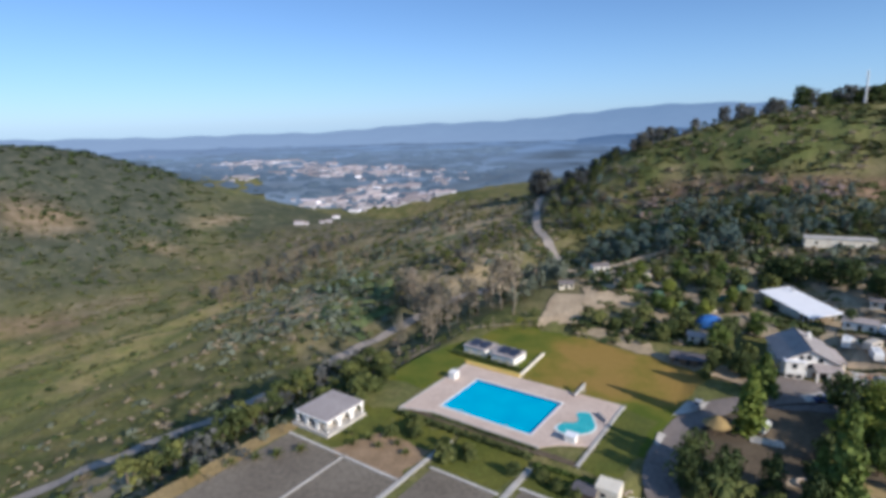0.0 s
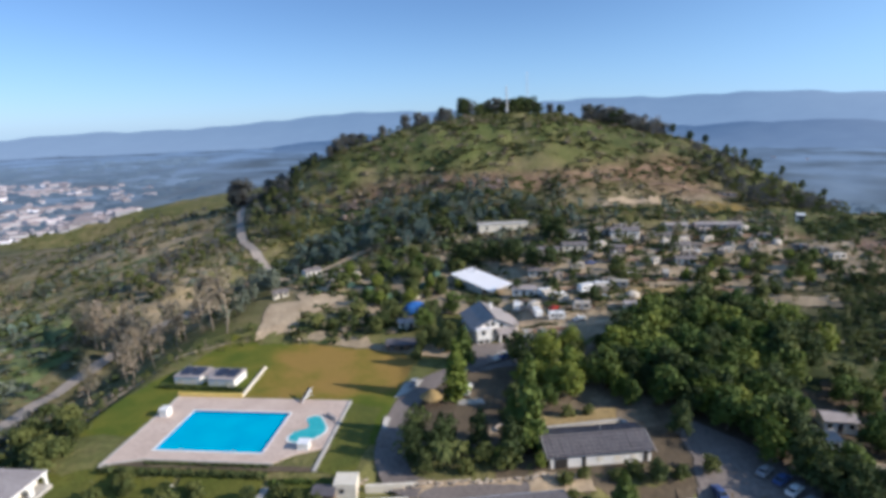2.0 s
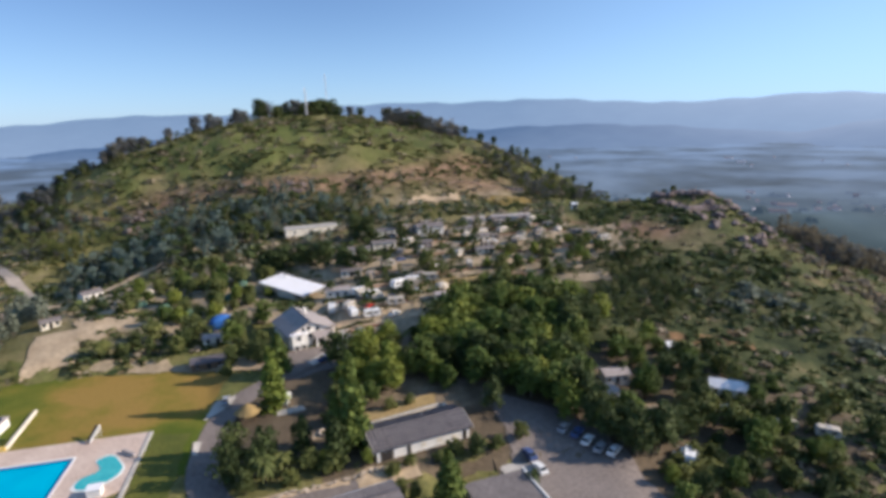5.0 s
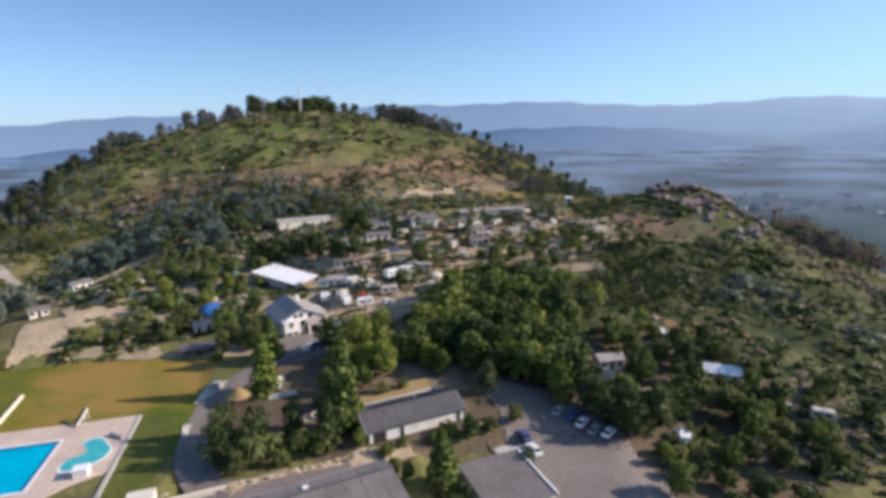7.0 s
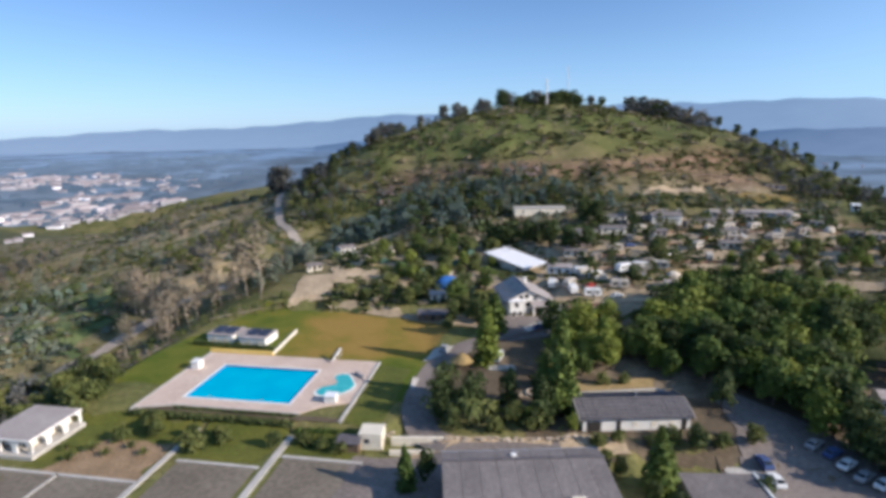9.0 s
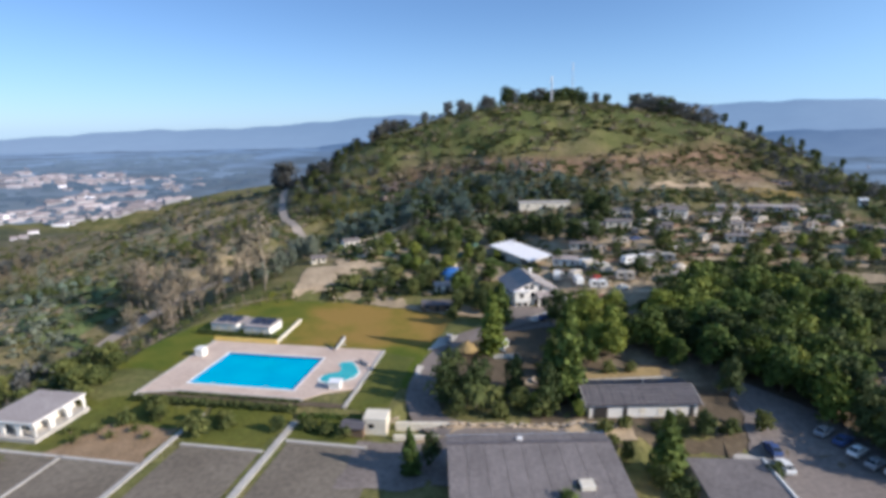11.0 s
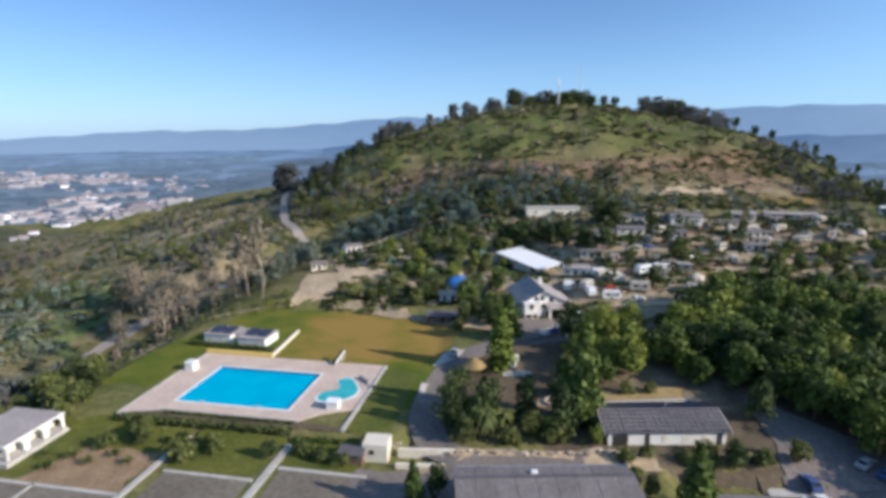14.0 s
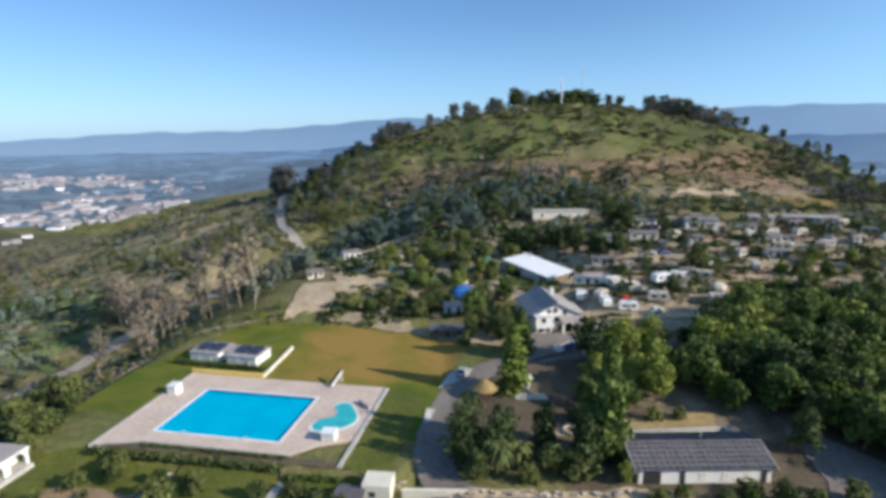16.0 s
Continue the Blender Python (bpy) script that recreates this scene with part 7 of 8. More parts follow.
for kind, x, y, h, w in (("ash", -22, 488, 10.1, 1.1), ("ash", -10, 486, 9.4, 1.1), ("ash", 0, 478, 10.9, 1.0), ("ash", 8, 466, 9.4, 1.1), ("ash", 16, 460, 10.1, 1.1), ("ash", 29, 452, 8.6, 1.0), ("ash", 34, 446, 11.7, 1.1), ("dark", 192, 424, 9.0, 1.2), ("ash", 202, 424, 8.0, 1.2), ("dark", 212, 426, 8.0, 1.2), ("pine", 268, 358, 9.0, 0.9), ("dark", 284, 360, 8.0, 0.9), ("pine", 290, 350, 9.0, 0.8), ("dark", 293, 332, 8.0, 0.9), ("pine", 303, 326, 10.0, 0.7), ("dark", 312, 322, 8.0, 0.9), ("pine", 324, 314, 9.0, 0.7), ("dark", 334, 306, 7.0, 0.9), ("pine", 342, 296, 8.0, 0.8), ("ash", 40, 452, 13.3, 1.2), ("ash", 47, 455, 11.7, 1.3), ("ash", 53, 453, 9.4, 1.2), ("ash", 70, 449, 9.4, 1.1), ("ash", 89, 452, 12.5, 1.0), ("ash", 101, 454, 12.5, 1.1), ("ash", 107, 456, 9.4, 1.1), ("ash", 122, 460, 13.3, 1.1), ("ash", 128, 462, 11.7, 1.0), ("dark", 142, 466, 18.0, 1.0), ("ash", 148, 468, 16.0, 1.1), ("dark", 158, 472, 13.0, 1.2)):
    plant(kind, x, y, h, "on the crest of the hill", wide=w, group="trees on the crest")
plant("ash", -38, 448, 21, "at the top of the lane", wide=1.25)
plant("ash", -44, 456, 18, "at the top of the lane", wide=1.2)
for kind, x, y, h, w in (("dark", 21, 104.5, 10, 0.8), ("light", 30, 97.9, 3.4, 1.0), ("bush", 36.7, 92, 4.2, 1.1), ("dark", 39, 94, 10, 0.8), ("olive", 33, 94.5, 5, 1.0), ("dark", 20.5, 94.5, 6, 0.8), ("bush", 28.5, 92.5, 3.2, 1.0), ("dark", 18.4, 98.4, 9.5, 0.75), ("dark", 26, 100, 9.5, 0.8), ("dark", 23, 98, 8, 0.8), ("dark", 33.5, 99, 9.5, 0.7), ("bush", 29, 105.5, 2.4, 1.0)):
    plant(kind, x, y, h, "in the garden beside the drive", wide=w, group="garden trees")
grove([(70, 104), (82, 97), (100, 93), (110, 98), (136, 107), (134, 122), (118, 141), (104, 140), (84, 132), (72, 116)], 82, 4.6, ["round", "light", "dark", "round", "olive", "round", "light", "dark"], 6.5, 12.5, "in the dense grove", "trees of the grove")
grove([(84, 90), (100, 84), (106, 92), (88, 102)], 9, 4.5, ["round", "dark", "light"], 8, 11, "at the edge of the grove", "trees of the grove")
grove([(91, 46), (104, 48), (112, 56), (102, 58), (93, 57)], 12, 3.0, ["bush", "olive", "dark"], 2.5, 4.5, "on the earth below the car park", "trees below the car park")
grove([(112, 60), (118, 50), (142, 52), (146, 80), (130, 96), (116, 99), (114, 74)], 24, 4.0, ["dark", "dark", "olive", "round"], 4, 7, "among the cabins", "trees among the cabins")
grove([(88, 40), (108, 28), (146, 34), (150, 50), (122, 58), (100, 52)], 24, 4.6, ["dark", "bush", "round", "olive", "bush"], 3, 6, "below the car park", "trees below the car park")
grove([(20, 186), (48, 176), (66, 212), (60, 236), (26, 240), (10, 226)], 38, 4.2, ["olive", "round", "dark", "bush", "light"], 3.5, 7, "among the tents", "trees among the tents")
woods("pitch_trees", [(66, 168), (100, 152), (126, 172), (172, 180), (184, 200), (150, 222), (118, 226), (96, 206), (80, 186)], 52, 4.8, ["olive", "dark", "dark", "olive", "bush"], 3, 7.5, "olive and dark green trees between the campsite pitches", 50)
grove([(120, 150), (152, 138), (196, 150), (178, 166), (140, 174)], 26, 4.0, ["olive", "bush", "round", "light"], 3, 6, "below the upper terrace", "bushes below the upper terrace")
woods("crest_brush", [(-34, 452), (40, 438), (70, 440), (128, 448), (160, 466), (156, 480), (60, 466), (-10, 484)], 110, 3.6, ["ash", "dark", "bush", "burnt", "ash"], 2.5, 5.5, "low grey-green brush along the crest of the hill", 70)
woods("west_flank_brush", [(-26, 446), (-34, 400), (-22, 350), (-4, 340), (4, 400), (0, 446)], 80, 4.0, ["dark", "ash", "olive", "dark"], 3, 7, "dark brush on the flank of the hill beside the lane", 71)
woods("valley_bare_wood", [(-312, 372), (-232, 300), (-190, 330), (-225, 420), (-225, 520), (-250, 530), (-285, 440)], 150, 4.2, ["burnt", "burnt", "ash", "burnt"], 7, 12, "belt of tall brown bare trees on the valley side", 75)
woods("grove_side_bushes", [(138, 106), (150, 98), (176, 108), (192, 138), (176, 146), (158, 124), (144, 126)], 100, 3.2, ["dark", "olive", "bush", "dark"], 2, 5, "dark green and olive bushes on the slope behind the grove", 76)
woods("shelf_brush", [(-62, 470), (-116, 440), (-200, 470), (-190, 560), (-90, 560)], 120, 5.0, ["olive", "burnt", "bush", "ash"], 2, 5, "brown and olive brush on the shoulder above the valley", 74)
woods("slope_bushes", [(172, 78), (176, 58), (210, 40), (232, 70), (216, 110), (176, 128), (158, 112), (164, 96)], 130, 3.4, ["dark", "olive", "dark", "bush", "silver"], 1.6, 3.6, "dark green bushes on the eastern slope", 72)
woods("terrace_bushes", [(120, 146), (160, 128), (206, 140), (214, 168), (190, 196), (172, 176), (134, 176)], 110, 3.6, ["olive", "bush", "dark", "olive", "bush"], 1.5, 3.6, "olive bushes along the edge of the campsite", 73)
grove([(60, 128), (72, 126), (90, 136), (70, 142)], 8, 4.5, ["light", "round", "olive"], 4, 6.5, "below the caravans", "trees below the caravans")
grove([(-64, 150), (-54, 150), (-36, 200), (-24, 216), (-34, 226), (-62, 186)], 13, 5.0, ["bare"], 9, 16, "along the edge of the lawn", "bare trees along the terrace edge")
grove([(-34, 222), (-10, 222), (-8, 250), (-30, 256)], 14, 3.6, ["euc", "bare", "euc"], 6, 11, "on the slope beside the lane", "trees beside the lane")
woods("sapling_wood", [(-98, 190), (-130, 172), (-200, 245), (-205, 320), (-135, 335), (-95, 262)], 75, 4.5, ["silver", "olive", "silver", "dark"], 1.6, 4, "silvery young eucalyptus wood below the lane", 61)
woods("burnt_wood", [(-150, 330), (-205, 318), (-290, 400), (-250, 450), (-170, 420), (-110, 400)], 100, 4.0, ["burnt", "burnt", "olive", "silver"], 4, 9, "thin brown burnt wood on the valley side", 62)
woods("lane_wood", [(-60, 240), (-90, 230), (-100, 300), (-80, 380), (-50, 400), (-42, 330)], 85, 4.2, ["olive", "burnt", "burnt", "ash", "olive"], 3, 9, "mixed grey-green and brown young wood beside the lane", 63)
woods("dark_clump", [(-136, 262), (-118, 258), (-110, 272), (-122, 286), (-138, 280)], 16, 4.0, ["dark", "dark", "euc"], 4, 7, "clump of dark trees on the valley side", 67)
woods("bank_wood", [(-66, 108), (-73, 80), (-100, 84), (-95, 104), (-88, 122), (-82, 146), (-72, 146)], 70, 3.2, ["olive", "silver", "ash", "burnt"], 1.8, 4, "shrubs and young eucalyptus on the bank above the lane", 64)
woods("bank_row", [(-99, 86), (-103, 92), (-93, 106), (-86, 122), (-80, 148), (-74, 166), (-70, 162), (-75, 146), (-80, 120), (-88, 102)], 48, 2.8, ["dark", "dark", "ash", "olive"], 5.5, 8.5, "row of taller trees on top of the bank above the lane", 68)
woods("edge_shrubs", [site(-44, 0), site(-39.5, 0), site(-38, 20), site(-30, 38), site(-14, 52), site(-20, 58), site(-40, 34)], 46, 2.2, ["bush", "olive", "burnt"], 1.5, 3.5, "low shrubs along the edge of the lawn", 65)
woods("far_bare_wood", [(262, 92), (300, 84), (330, 110), (330, 150), (290, 130)], 170, 3.2, ["burnt", "burnt", "ash", "burnt"], 7, 12, "brown bare trees on the far slope", 66)
woods("woodland", [(-4, 262), (40, 246), (100, 262), (130, 262), (96, 312), (50, 330), (-2, 322)], 190, 3.3, ["euc", "euc", "dark", "silver", "euc", "euc", "olive"], 5, 10, "blue-grey eucalyptus woodland below the hill", 41)
woods("woodland_edge", [(0, 322), (50, 326), (96, 306), (132, 272), (160, 270), (150, 288), (100, 330), (50, 356), (12, 362), (-14, 350)], 70, 4.5, ["euc", "euc", "silver", "bush"], 3, 6.5, "young eucalyptus and shrubs on the lower hill", 42)
woods("west_woodland", [(-18, 370), (-2, 330), (30, 350), (34, 392), (14, 430), (-22, 440)], 60, 4.6, ["olive", "ash", "olive", "euc"], 4, 8, "dark scrubby wood on the flank of the hill", 47)
woods("hill_woodland", [(96, 262), (136, 238), (190, 224), (186, 240), (134, 268), (100, 296)], 34, 5.0, ["dark", "olive", "bush", "euc"], 3, 6.5, "dark trees and shrubs below the summit", 43)
woods("ridge_woodland", [(-36, 440), (-12, 420), (40, 446), (70, 452), (60, 480), (10, 492), (-30, 480)], 50, 4.0, ["ash", "dark", "ash", "olive"], 5, 10, "grey and dark trees on the shoulder of the hill", 46)
woods("crest_trees", [(66, 448), (130, 455), (180, 474), (176, 492), (120, 486), (64, 470)], 12, 8.0, ["ash", "dark", "ash", "olive"], 4, 8, "scattered grey and dark trees on the crest of the hill", 48)
woods("summit_trees", [(164, 482), (196, 480), (222, 484), (205, 508), (166, 506)], 44, 3.4, ["dark", "ash", "dark"], 12, 19, "dense dark trees round the summit mast", 49)
woods("crest_woodland", [(226, 376), (262, 356), (286, 388), (272, 430), (244, 440), (222, 410)], 64, 4.2, ["ash", "ash", "dark", "burnt"], 7, 15, "dark trees among rocks on the crest", 45)
woods("shoulder_woodland", [(238, 238), (282, 222), (306, 262), (304, 306), (276, 328), (254, 322), (244, 276)], 100, 4.2, ["dark", "ash", "olive", "ash"], 4, 9.5, "dark pines on the far shoulder of the hill", 44)
for kind, x, y, h, w in (("olive", -53.5, 122.5, 4.5, 1.4), ("olive", -52.5, 130.5, 4, 1.3), ("dark", -57.5, 127, 5, 1.3), ("bush", -55.5, 117.5, 4, 1.3), ("olive", -57, 121, 4.5, 1.3), ("dark", -54.5, 135, 3.6, 1.3)):
    plant(kind, x, y, h, "at the corner of the lawn", wide=w, group="shrubs on the bank")
grove([(-48, 116), (-30, 100), (-22, 99), (-36, 118)], 6, 3.5, ["olive", "bush", "bush"], 2.5, 4.5, "in the cafe garden", "garden shrubs")
grove([(-66, 116), (-56, 128), (-58, 150), (-70, 138)], 14, 3.4, ["olive", "dark", "bush", "bush"], 3, 6, "on the bank beside the lawn", "shrubs on the bank")
for u, v, h, k in ((-2.5, -20, 2.8, "dark"), (0.5, -22, 2.4, "dark"), (2.5, -19.5, 2.6, "olive"), (14.8, -21, 3.6, "dark"), (20, -19, 2.6, "bush"), (24, -20, 2.4, "bush"), (27.5, -21, 2.6, "bush"), (1.4, -23.8, 2.4, "dark"), (4.6, -21.4, 2.6, "bush"), (-12, -18.8, 2.4, "bush"), (-16, -23, 2.8, "bush")):
    plant(k, *site(u, v), h, "beside the pool garden", wide=1.2, group="garden shrubs")


def palm(m, label):
    """Palm: slim ringed trunk and a crown of arching fronds, each a folded strip."""
    b = thing("palm_tree", m, label, "palm tree")
    rng = np.random.default_rng(77)
    part("trunk", Mesh().tube([(0, 0, -0.5), (0.08, 0, 1.5), (0.05, 0.05, 3.0), (0, 0, 4.2)], [0.32, 0.22, 0.2, 0.24], 9), BARK, b, smooth=True)
    out = []
    for k in range(34):
        a, lift, L = k * 2.4, rng.uniform(-0.1, 1.1), rng.uniform(2.2, 3.0)
        d, side = np.array((math.cos(a), math.sin(a), 0)), np.array((-math.sin(a), math.cos(a), 0))
        pts = [np.array((0, 0, 4.1)) + d * L * f + np.array((0, 0, L * (lift * f - 1.1 * f * f))) for f in np.linspace(0, 1, 7)]
        for i in range(6):
            w0, w1 = 0.42 * math.sin(math.pi * min(1, 0.15 + i / 6.5)), 0.42 * math.sin(math.pi * min(1, 0.15 + (i + 1) / 6.5))
            for sg in (-1, 1):
                dip = np.array((0, 0, -0.12))
                out.append([pts[i], pts[i] + sg * side * w0 + dip, pts[i + 1] + sg * side * w1 + dip, pts[i + 1]])
    part("fronds", quads("fronds", np.array(out), LEAF_OLIVE), None, b, "arching olive green fronds")
    return b


def agave(m, label):
    """Agave: a rosette of thick pointed leaves on a short stump."""
    b = thing("agave", m, label, "agave", "agaves in the garden")
    rng = np.random.default_rng(78)
    part("stump", Mesh().tube([(0, 0, -0.2), (0, 0, 0.5)], [0.16, 0.12], 7), BARK, b)
    out = []
    for k in range(22):
        a, up, L = k * 2.4, 0.25 + 1.2 * k / 22, rng.uniform(1.0, 1.5)
        d, side = np.array((math.cos(a), math.sin(a), 0)), np.array((-math.sin(a), math.cos(a), 0))
        pts = [np.array((0, 0, 0.3)) + d * L * f * math.cos(up) + np.array((0, 0, L * f * math.sin(up) - 0.25 * f * f)) for f in (0, 0.35, 0.7, 1)]
        for i, (w0, w1) in enumerate(((0.09, 0.15), (0.15, 0.10), (0.10, 0.01))):
            for sg in (-1, 1):
                rise = np.array((0, 0, 0.06))
                out.append([pts[i], pts[i] + sg * side * w0 + rise, pts[i + 1] + sg * side * w1 + rise, pts[i + 1]])
    part("leaves", quads("leaves", np.array(out), LEAF_OLIVE), None, b, "olive green pointed leaves")
    return b


palm(facing(3, 177.5, 0, 20, 1.05), "small palm with a dark trunk at the lawn's end")
palm(facing(24.4, 95.6, 0, 40, 1.15), "palm with arching fronds in the garden beside the drive")
palm(facing(28, 96.4, 0, 110, 0.95), "small palm in the garden beside the drive")
AGAVE = agave(facing(-43.8, 101.2, 0.05, 0, 1.25), "large olive green agave in the brown garden bed")
for x, y, s in ((-47, 103.5, 1.5), (-40, 103, 1.3), (-37, 100, 1.2), (-50, 101, 1.4), (-52, 105, 1.3), (-60, 96, 1.6), (-64, 93, 1.7), (-68, 91, 1.5), (-72, 88, 1.6), (-78, 84, 1.7)):
    copy_thing(AGAVE, facing(x, y, 0.05, x * 37, s * 0.75))


# ---- hedges ----
def hedge(pts, h, w, mat, label):
    rng = np.random.default_rng(len(pts) * 17 + int(abs(pts[0][0]) * 3))
    blobs = []
    for (ax, ay), (bx, by) in zip(pts, pts[1:]):
        n = max(2, int(math.hypot(bx - ax, by - ay) / 0.8))
        for k in range(n):
            f = (k + rng.uniform(0, 0.6)) / n
            x, y = ax + (bx - ax) * f, ay + (by - ay) * f
            blobs.append(((x, y, gz(x, y) + h * 0.5), (w * rng.uniform(0.5, 0.75), w * rng.uniform(0.5, 0.75), h * rng.uniform(0.5, 0.65))))
    tagged(new("hedge", quads("hedge", sprays(rng, blobs, 34, 0.28), mat)), label, "hedge")


hedge([site(-11, -13.4), site(16, -13.2)], 0.45, 0.7, LEAF_DARK, "low dark clipped hedge along the deck edge")
hedge([site(-20, -15.7), site(16, -15.6)], 1.6, 1.0, LEAF_DARK, "dark clipped hedge below the pool deck")
hedge([site(17, -16.4), site(26, -16.0)], 1.2, 0.9, LEAF_MID, "green hedge below the pool deck")
hedge([site(-28, 20.0), site(-16, 19.4), site(-5, 19.2)], 1.2, 1.3, LEAF_DARK, "low dark hedge in front of the pavilion")
for n, (x, y, L, a) in enumerate(((70, 152, 14, -18), (84, 162, 16, -20), (100, 158, 12, -22), (76, 172, 12, -18), (92, 176, 16, -20), (108, 174, 14, -24), (122, 170, 14, -22), (138, 184, 16, -20), (152, 174, 14, -26), (120, 192, 14, -18), (106, 202, 16, -18), (130, 204, 14, -18), (146, 196, 14, -20), (166, 192, 16, -24), (182, 184, 16, -26), (160, 206, 16, -20), (178, 198, 14, -22), (194, 176, 12, -28), (96, 188, 12, -20), (172, 212, 14, -20))):
    dx, dy = math.cos(radians(a)) * L / 2, math.sin(radians(a)) * L / 2
    hedge([(x - dx, y - dy), (x + dx, y + dy)], 1.2 + 0.5 * (n % 3), 1.1, (LEAF_DARK, LEAF_OLIVE, LEAF_MID)[n % 3], ("dark green hedge", "olive green hedge", "bushy green hedge")[n % 3] + " dividing the campsite terraces")
hedge([(16, 206), (26, 196)], 1.1, 0.8, LEAF_OLIVE, "olive hedge between two pitches")
hedge([(10, 212), (18, 202)], 1.1, 0.8, LEAF_OLIVE, "olive hedge between two pitches")
hedge([(3, 216), (11, 207)], 1.1, 0.8, LEAF_OLIVE, "olive hedge between two pitches")
hedge([(16, 220), (26, 211)], 1.1, 0.8, LEAF_OLIVE, "olive hedge between two pitches")
hedge([(-2, 222), (4, 214)], 1.1, 0.8, LEAF_OLIVE, "olive hedge between two pitches")


# ---- scrub, rocks and the far town: what nobody could count ----
def blocked(x, y):
    """True on lawns, roads, pitches and buildings, where no scrub grows."""
    u = (x - POOL[0]) * CA + (y - POOL[1]) * SA
    v = -(x - POOL[0]) * SA + (y - POOL[1]) * CA
    if -38 < u < 37 and -70 < v < 52 and not (v > 24 and u < -36 + (v - 24) * 0.55):
        return True
    if 10 < x < 110 and 40 < y < 104 and not (x > 84 and y > 84):
        return True
    if any(inside(x, y, c) for c in BARE):
        return noise.noise((x * 0.2, y * 0.2, 3)) < 0.04
    for pts, reach in LANES:
        for (ax, ay), (bx, by) in zip(pts, pts[1:]):
            t = max(0, min(1, ((x - ax) * (bx - ax) + (y - ay) * (by - ay)) / ((bx - ax) ** 2 + (by - ay) ** 2)))
            if (x - ax - t * (bx - ax)) ** 2 + (y - ay - t * (by - ay)) ** 2 < reach * reach:
                return True
    return False


def scatter(name, areas, mat, size, leaves, spray, label, category, seed, flat=0.75):
    """Thousands of low clumps joined into one mesh. areas: outline and number of clumps."""
    rng = np.random.default_rng(seed)
    protos = [sprays(rng, [((0, 0, 0.45), (0.75, 0.75, 0.55)), ((rng.uniform(-0.5, 0.5), rng.uniform(-0.5, 0.5), 0.35), (0.6, 0.6, 0.45))], leaves // 2, spray) for _ in range(6)]
    got = []
    for poly, count in areas:
        xs, ys = [p[0] for p in poly], [p[1] for p in poly]
        k = 0
        for _ in range(count * 9):
            if k >= count:
                break
            x, y = rng.uniform(min(xs), max(xs)), rng.uniform(min(ys), max(ys))
            if inside(x, y, poly) and noise.noise((x * 0.035, y * 0.035, seed)) + 0.6 * noise.noise((x * 0.11, y * 0.11, seed + 9)) > 0.0 and not blocked(x, y):
                got.append((x, y))
                k += 1
    p = np.array(got)
    z = ground(p[:, 0], p[:, 1])
    out = []
    for (x, y), h in zip(got, z):
        q = protos[rng.integers(6)]
        s = size * min(1.9, math.exp(rng.normal(-0.12, 0.4))) * (1.0 + 0.0009 * math.hypot(x, y))
        a = rng.uniform(0, math.tau)
        c, d = math.cos(a) * s, math.sin(a) * s
        out.append(np.stack([q[..., 0] * c - q[..., 1] * d + x, q[..., 0] * d + q[..., 1] * c + y, q[..., 2] * s * flat + h - 0.1], -1))
    return tagged(new(name, quads(name, np.concatenate(out), mat)), label, category, kind="stuff")


HILL = [(-40, 300), (20, 330), (60, 300), (150, 255), (250, 225), (300, 250), (300, 330), (260, 440), (180, 500), (60, 480), (-40, 470)]
HILL_LOW = [(-10, 225), (60, 225), (130, 215), (200, 190), (240, 225), (150, 258), (60, 302), (20, 330), (-40, 300)]
LEFT = [(-190, 20), (-60, 60), (-62, 120), (-58, 170), (-30, 230), (-20, 300), (-40, 470), (-140, 520), (-240, 380), (-200, 200)]
LEFT_FAR = [(-240, 60), (-200, 200), (-240, 380), (-140, 520), (-300, 700), (-520, 560), (-620, 420), (-420, 150)]
RIGHT = [(100, 20), (170, 10), (260, 60), (330, 150), (300, 240), (240, 225), (190, 160), (140, 100), (125, 60)]
CAMP = [(-5, 165), (60, 165), (120, 140), (190, 150), (200, 200), (120, 225), (0, 235)]
SHELF = [(-100, 480), (-140, 520), (-330, 800), (-420, 900), (-250, 950), (-60, 620)]
scatter("green_scrub", [(HILL, 3400), (LEFT, 1700), (RIGHT, 1100), (HILL_LOW, 900), (LEFT_FAR, 1700), (CAMP, 800), (SHELF, 500)], SCRUB_OLIVE, 1.45, 16, 0.52, "olive green scrub and heather covering the slopes", "scrub", 11, 0.34)
scatter("dark_scrub", [(HILL, 380), (LEFT, 260), (RIGHT, 1700), (HILL_LOW, 1100), (LEFT_FAR, 420), (CAMP, 700)], LEAF_DARK, 1.45, 18, 0.44, "dark green gorse and broom thickets", "scrub", 12, 0.6)
scatter("valley_side_scrub", [([(-420, 380), (-560, 330), (-900, 420), (-1000, 700), (-760, 820), (-480, 720), (-400, 560)], 1300)], LEAF_DARK, 2.4, 12, 0.5, "dark green scrub on the far valley side", "scrub", 17, 0.5)
scatter("silver_scrub", [(LEFT, 400), (HILL_LOW, 500), ([(174, 114), (192, 116), (214, 62), (200, 44), (190, 60)], 460), ([(-100, 190), (-135, 170), (-215, 250), (-210, 330), (-130, 340), (-95, 260)], 450)], LEAF_BLUE, 1.5, 22, 0.40, "silvery grey-green eucalyptus saplings in drifts", "scrub", 13, 0.75)
scatter("dry_scrub", [(HILL, 1400), (LEFT, 800), (RIGHT, 350), (HILL_LOW, 500), (LEFT_FAR, 120), ([(230, 60), (330, 100), (330, 160), (260, 130)], 500), (CAMP, 200)], LEAF_DRY, 1.4, 16, 0.38, "dry brown bracken and burnt brush", "scrub", 14, 0.65)
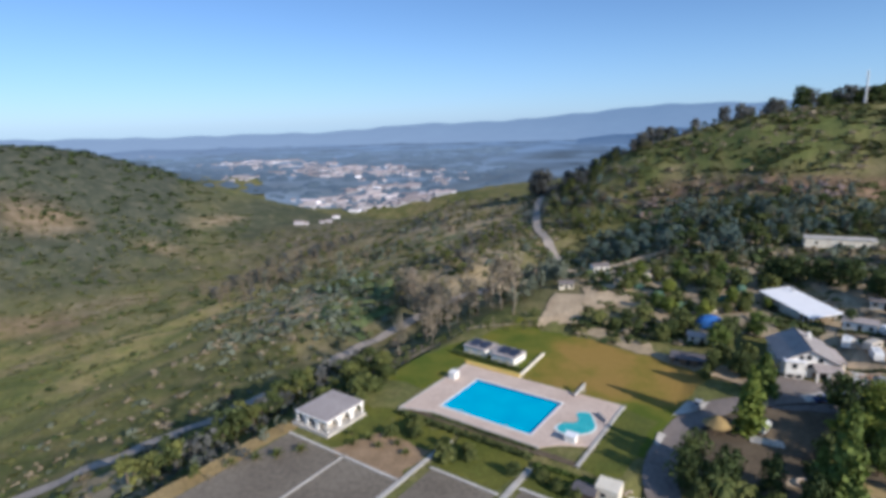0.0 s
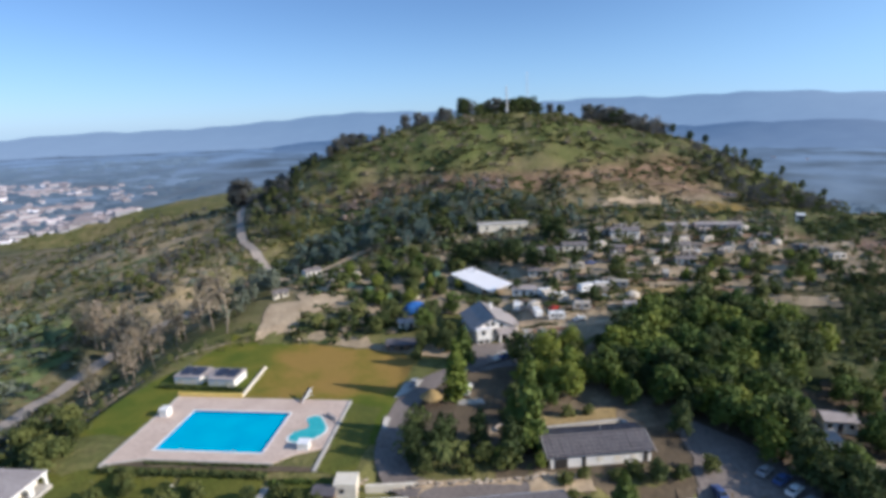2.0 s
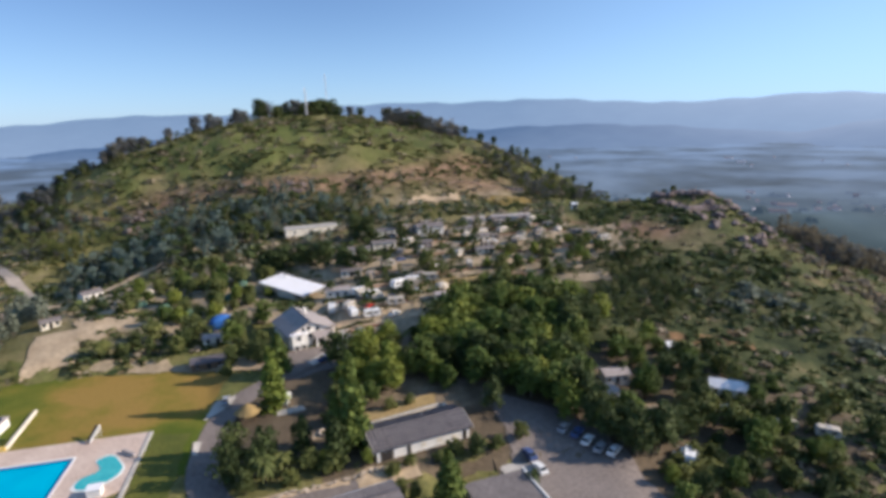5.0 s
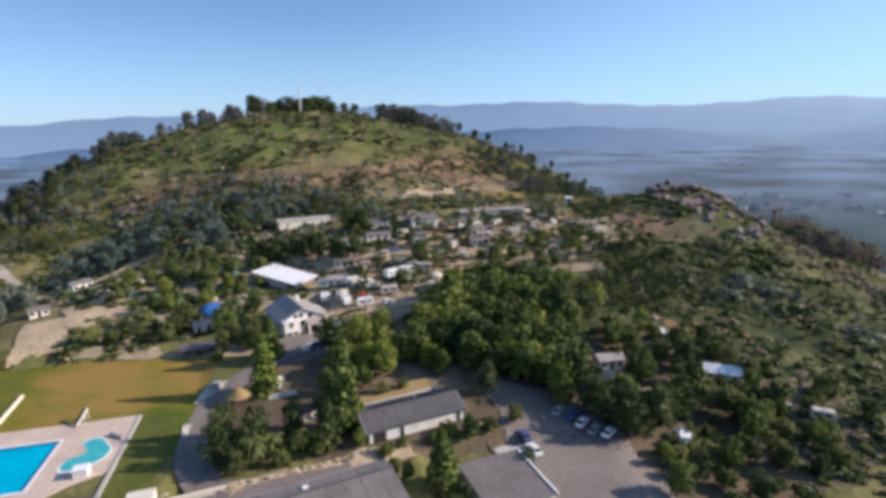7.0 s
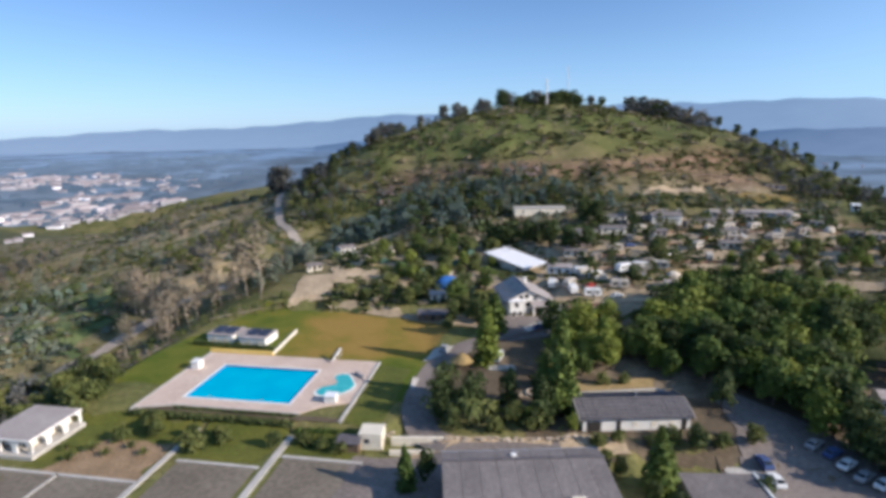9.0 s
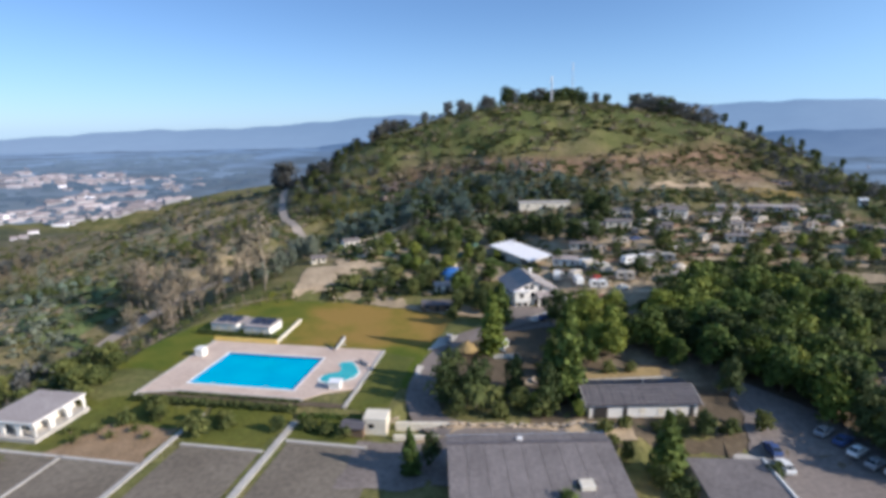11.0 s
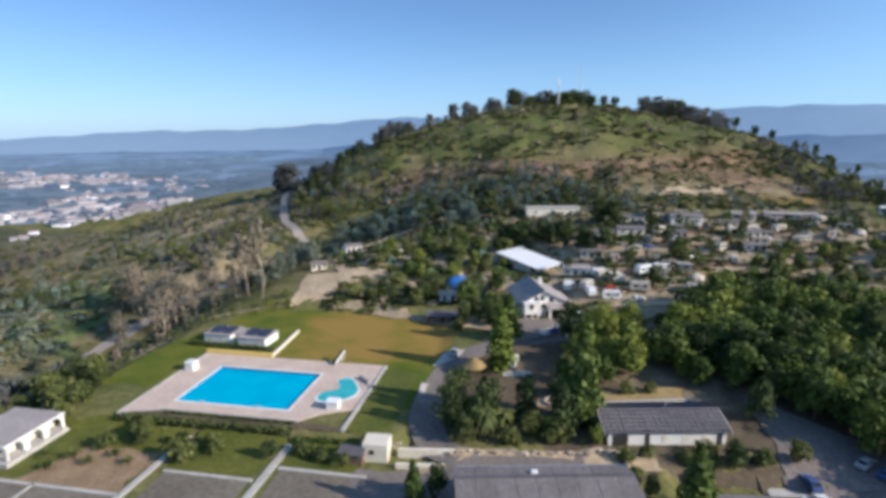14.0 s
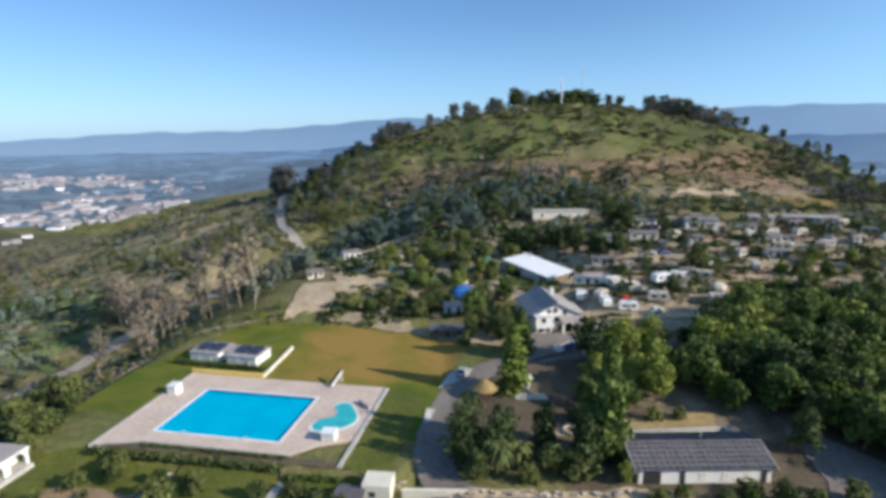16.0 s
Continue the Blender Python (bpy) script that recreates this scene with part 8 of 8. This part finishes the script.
scatter("bright_scrub", [(HILL, 2200), (LEFT, 700), (LEFT_FAR, 900), (RIGHT, 150)], SCRUB_LIGHT, 1.5, 14, 0.5, "yellow-green grass tussocks and broom", "scrub", 15, 0.32)


def boulder(rng, s):
    bm = bmesh.new()
    bmesh.ops.create_icosphere(bm, subdivisions=2, radius=1)
    k = rng.uniform(0, 50)
    st = rng.uniform(0.6, 1.3, 3)
    for v in bm.verts:
        f = 1 + 0.45 * noise.noise(v.co * 1.3 + Vector((k, 0, 0)))
        v.co = Vector((v.co.x * st[0], v.co.y * st[1], v.co.z * 0.8 * st[2])) * f * s
    me = bpy.data.meshes.new("boulder")
    bm.to_mesh(me)
    bm.free()
    me.materials.append(ROCK)
    return me


rrng = np.random.default_rng(21)
BOULDERS = [boulder(rrng, 1.0) for _ in range(6)]
ROCKS = [([(228, 110), (262, 112), (300, 150), (296, 190), (262, 186), (240, 150)], 120, 0.9, 3.0), ([(262, 184), (272, 188), (296, 156), (284, 148)], 55, 1.0, 3.2), ([(250, 372), (280, 372), (284, 410), (256, 416)], 26, 1.2, 3.0), ([(262, 84), (300, 100), (300, 126), (264, 110)], 26, 0.8, 2.0), ([(74, 336), (116, 306), (124, 318), (84, 350)], 30, 0.7, 1.8), ([(16, 352), (34, 344), (40, 366), (20, 372)], 14, 1.0, 2.4), ([(-64, 128), (-56, 132), (-46, 170), (-54, 172)], 16, 0.5, 1.1)]
for poly, count, s0, s1 in ROCKS:
    xs, ys = [p[0] for p in poly], [p[1] for p in poly]
    k = 0
    while k < count:
        x, y = rrng.uniform(min(xs), max(xs)), rrng.uniform(min(ys), max(ys))
        if inside(x, y, poly):
            k += 1
            s = rrng.uniform(s0, s1)
            o = new("boulder", BOULDERS[rrng.integers(6)])
            o.matrix_basis = Matrix.LocRotScale((x, y, gz(x, y) + 0.25 * s), Euler((rrng.uniform(-0.3, 0.3), rrng.uniform(-0.3, 0.3), rrng.uniform(0, 6.28))), (s, s, s))
            tagged(o, "rounded grey granite boulder on the hillside", "boulder", "granite boulders")


def far_town():
    """Hundreds of small pale houses with pitched roofs strewn over the valley."""
    rng = np.random.default_rng(33)
    m, roofs = Mesh(), Mesh()
    clusters = [(115.4, 1437, 4, 60, 34), (112.6, 1417, 4, 60, 40), (108.6, 1290, 5, 50, 46), (105.5, 1165, 3, 40, 14), (123.3, 1800, 6, 60, 50), (119, 1600, 4, 70, 50), (116.3, 1320, 4, 60, 44), (115.5, 1020, 4, 24, 34), (110.5, 992, 5, 22, 76), (107.3, 986, 4, 20, 44), (124.5, 1249, 2, 30, 14), (117.4, 815, 1.6, 30, 4), (120, 770, 1.6, 24, 3), (112, 1090, 5, 60, 44), (132.8, 2700, 3, 150, 20), (26, 1500, 8, 250, 8), (44, 1700, 5, 200, 6), (24, 800, 9, 130, 26), (17, 680, 6, 90, 16)]
    for az, d, spread, deep, n in clusters:
        for _ in range(int(n * 0.8)):
            a, r = radians(az + rng.normal(0, spread * 0.5)), d + rng.normal(0, deep * 0.6)
            x, y = r * math.cos(a), r * math.sin(a)
            big = rng.uniform() < 0.22
            w, l, h = (rng.uniform(9, 14), rng.uniform(16, 42), rng.uniform(3, 4.5)) if big else (rng.uniform(5, 8), rng.uniform(6, 13), rng.uniform(2.5, 4))
            if r < 900 and az > 90:
                w, l = min(w, 7), min(l, 11)
            if az < 60:
                w, l, h = w * 0.55, l * 0.5, h * 0.7
            t = a + math.pi / 2 + rng.normal(0, 0.35)
            z, c, s = gz(x, y), math.cos(t), math.sin(t)
            if z > -30 or (r < 740 and az > 90):
                continue

            def at(px, py, pz):
                return x + px * c - py * s, y + px * s + py * c, z + pz
            k = Mesh().box(-l / 2, -w / 2, -3, l / 2, w / 2, h)
            m.add([at(*v) for v in k.v], k.f)
            g = Mesh().gable(-l / 2, -w / 2, l / 2, w / 2, h, h + 1.4, 0.4, 0.3)
            roofs.add([at(*v) for v in g.v], g.f)
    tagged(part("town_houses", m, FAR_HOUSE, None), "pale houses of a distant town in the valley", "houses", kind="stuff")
    tagged(part("town_roofs", roofs, FAR_ROOF, None), "terracotta and grey roofs of the distant town in painted haze", "roofs", kind="stuff")


def far_trees():
    """Dark clumps of trees between the far houses and over the far valley."""
    rng = np.random.default_rng(51)
    out = []
    for _ in range(820):
        side = rng.uniform() < 0.85
        a, r = radians(rng.uniform(98, 140) if side else rng.uniform(-5, 62)), rng.uniform(760, 2300) if side else rng.uniform(560, 950)
        x, y = r * math.cos(a), r * math.sin(a)
        if (side and r < 980) or (not side and r < 560):
            continue
        z, w, h = gz(x, y), rng.uniform(8, 26) * (0.5 + r / 1800) * (1 if side else 0.5), rng.uniform(2, 5)
        k = rng.uniform(0.5, 1.2, 8)
        ring = [(x + w * k[i] * math.cos(i * math.tau / 8), y + w * k[i] * math.sin(i * math.tau / 8), z - 1) for i in range(8)]
        top = [(x + 0.55 * (p[0] - x), y + 0.55 * (p[1] - y), z + h * k[i]) for i, p in enumerate(ring)]
        out += [[ring[i], ring[(i + 1) % 8], top[(i + 1) % 8], top[i]] for i in range(8)]
        out += [[top[0], top[1], top[2], top[3]], [top[0], top[3], top[4], top[7]], [top[4], top[5], top[6], top[7]]]
    tagged(new("far_trees", quads("far_trees", np.array(out), FAR_WOOD)), "dark clumps of far valley trees under painted haze", "woodland", kind="stuff")


far_trees()
far_town()
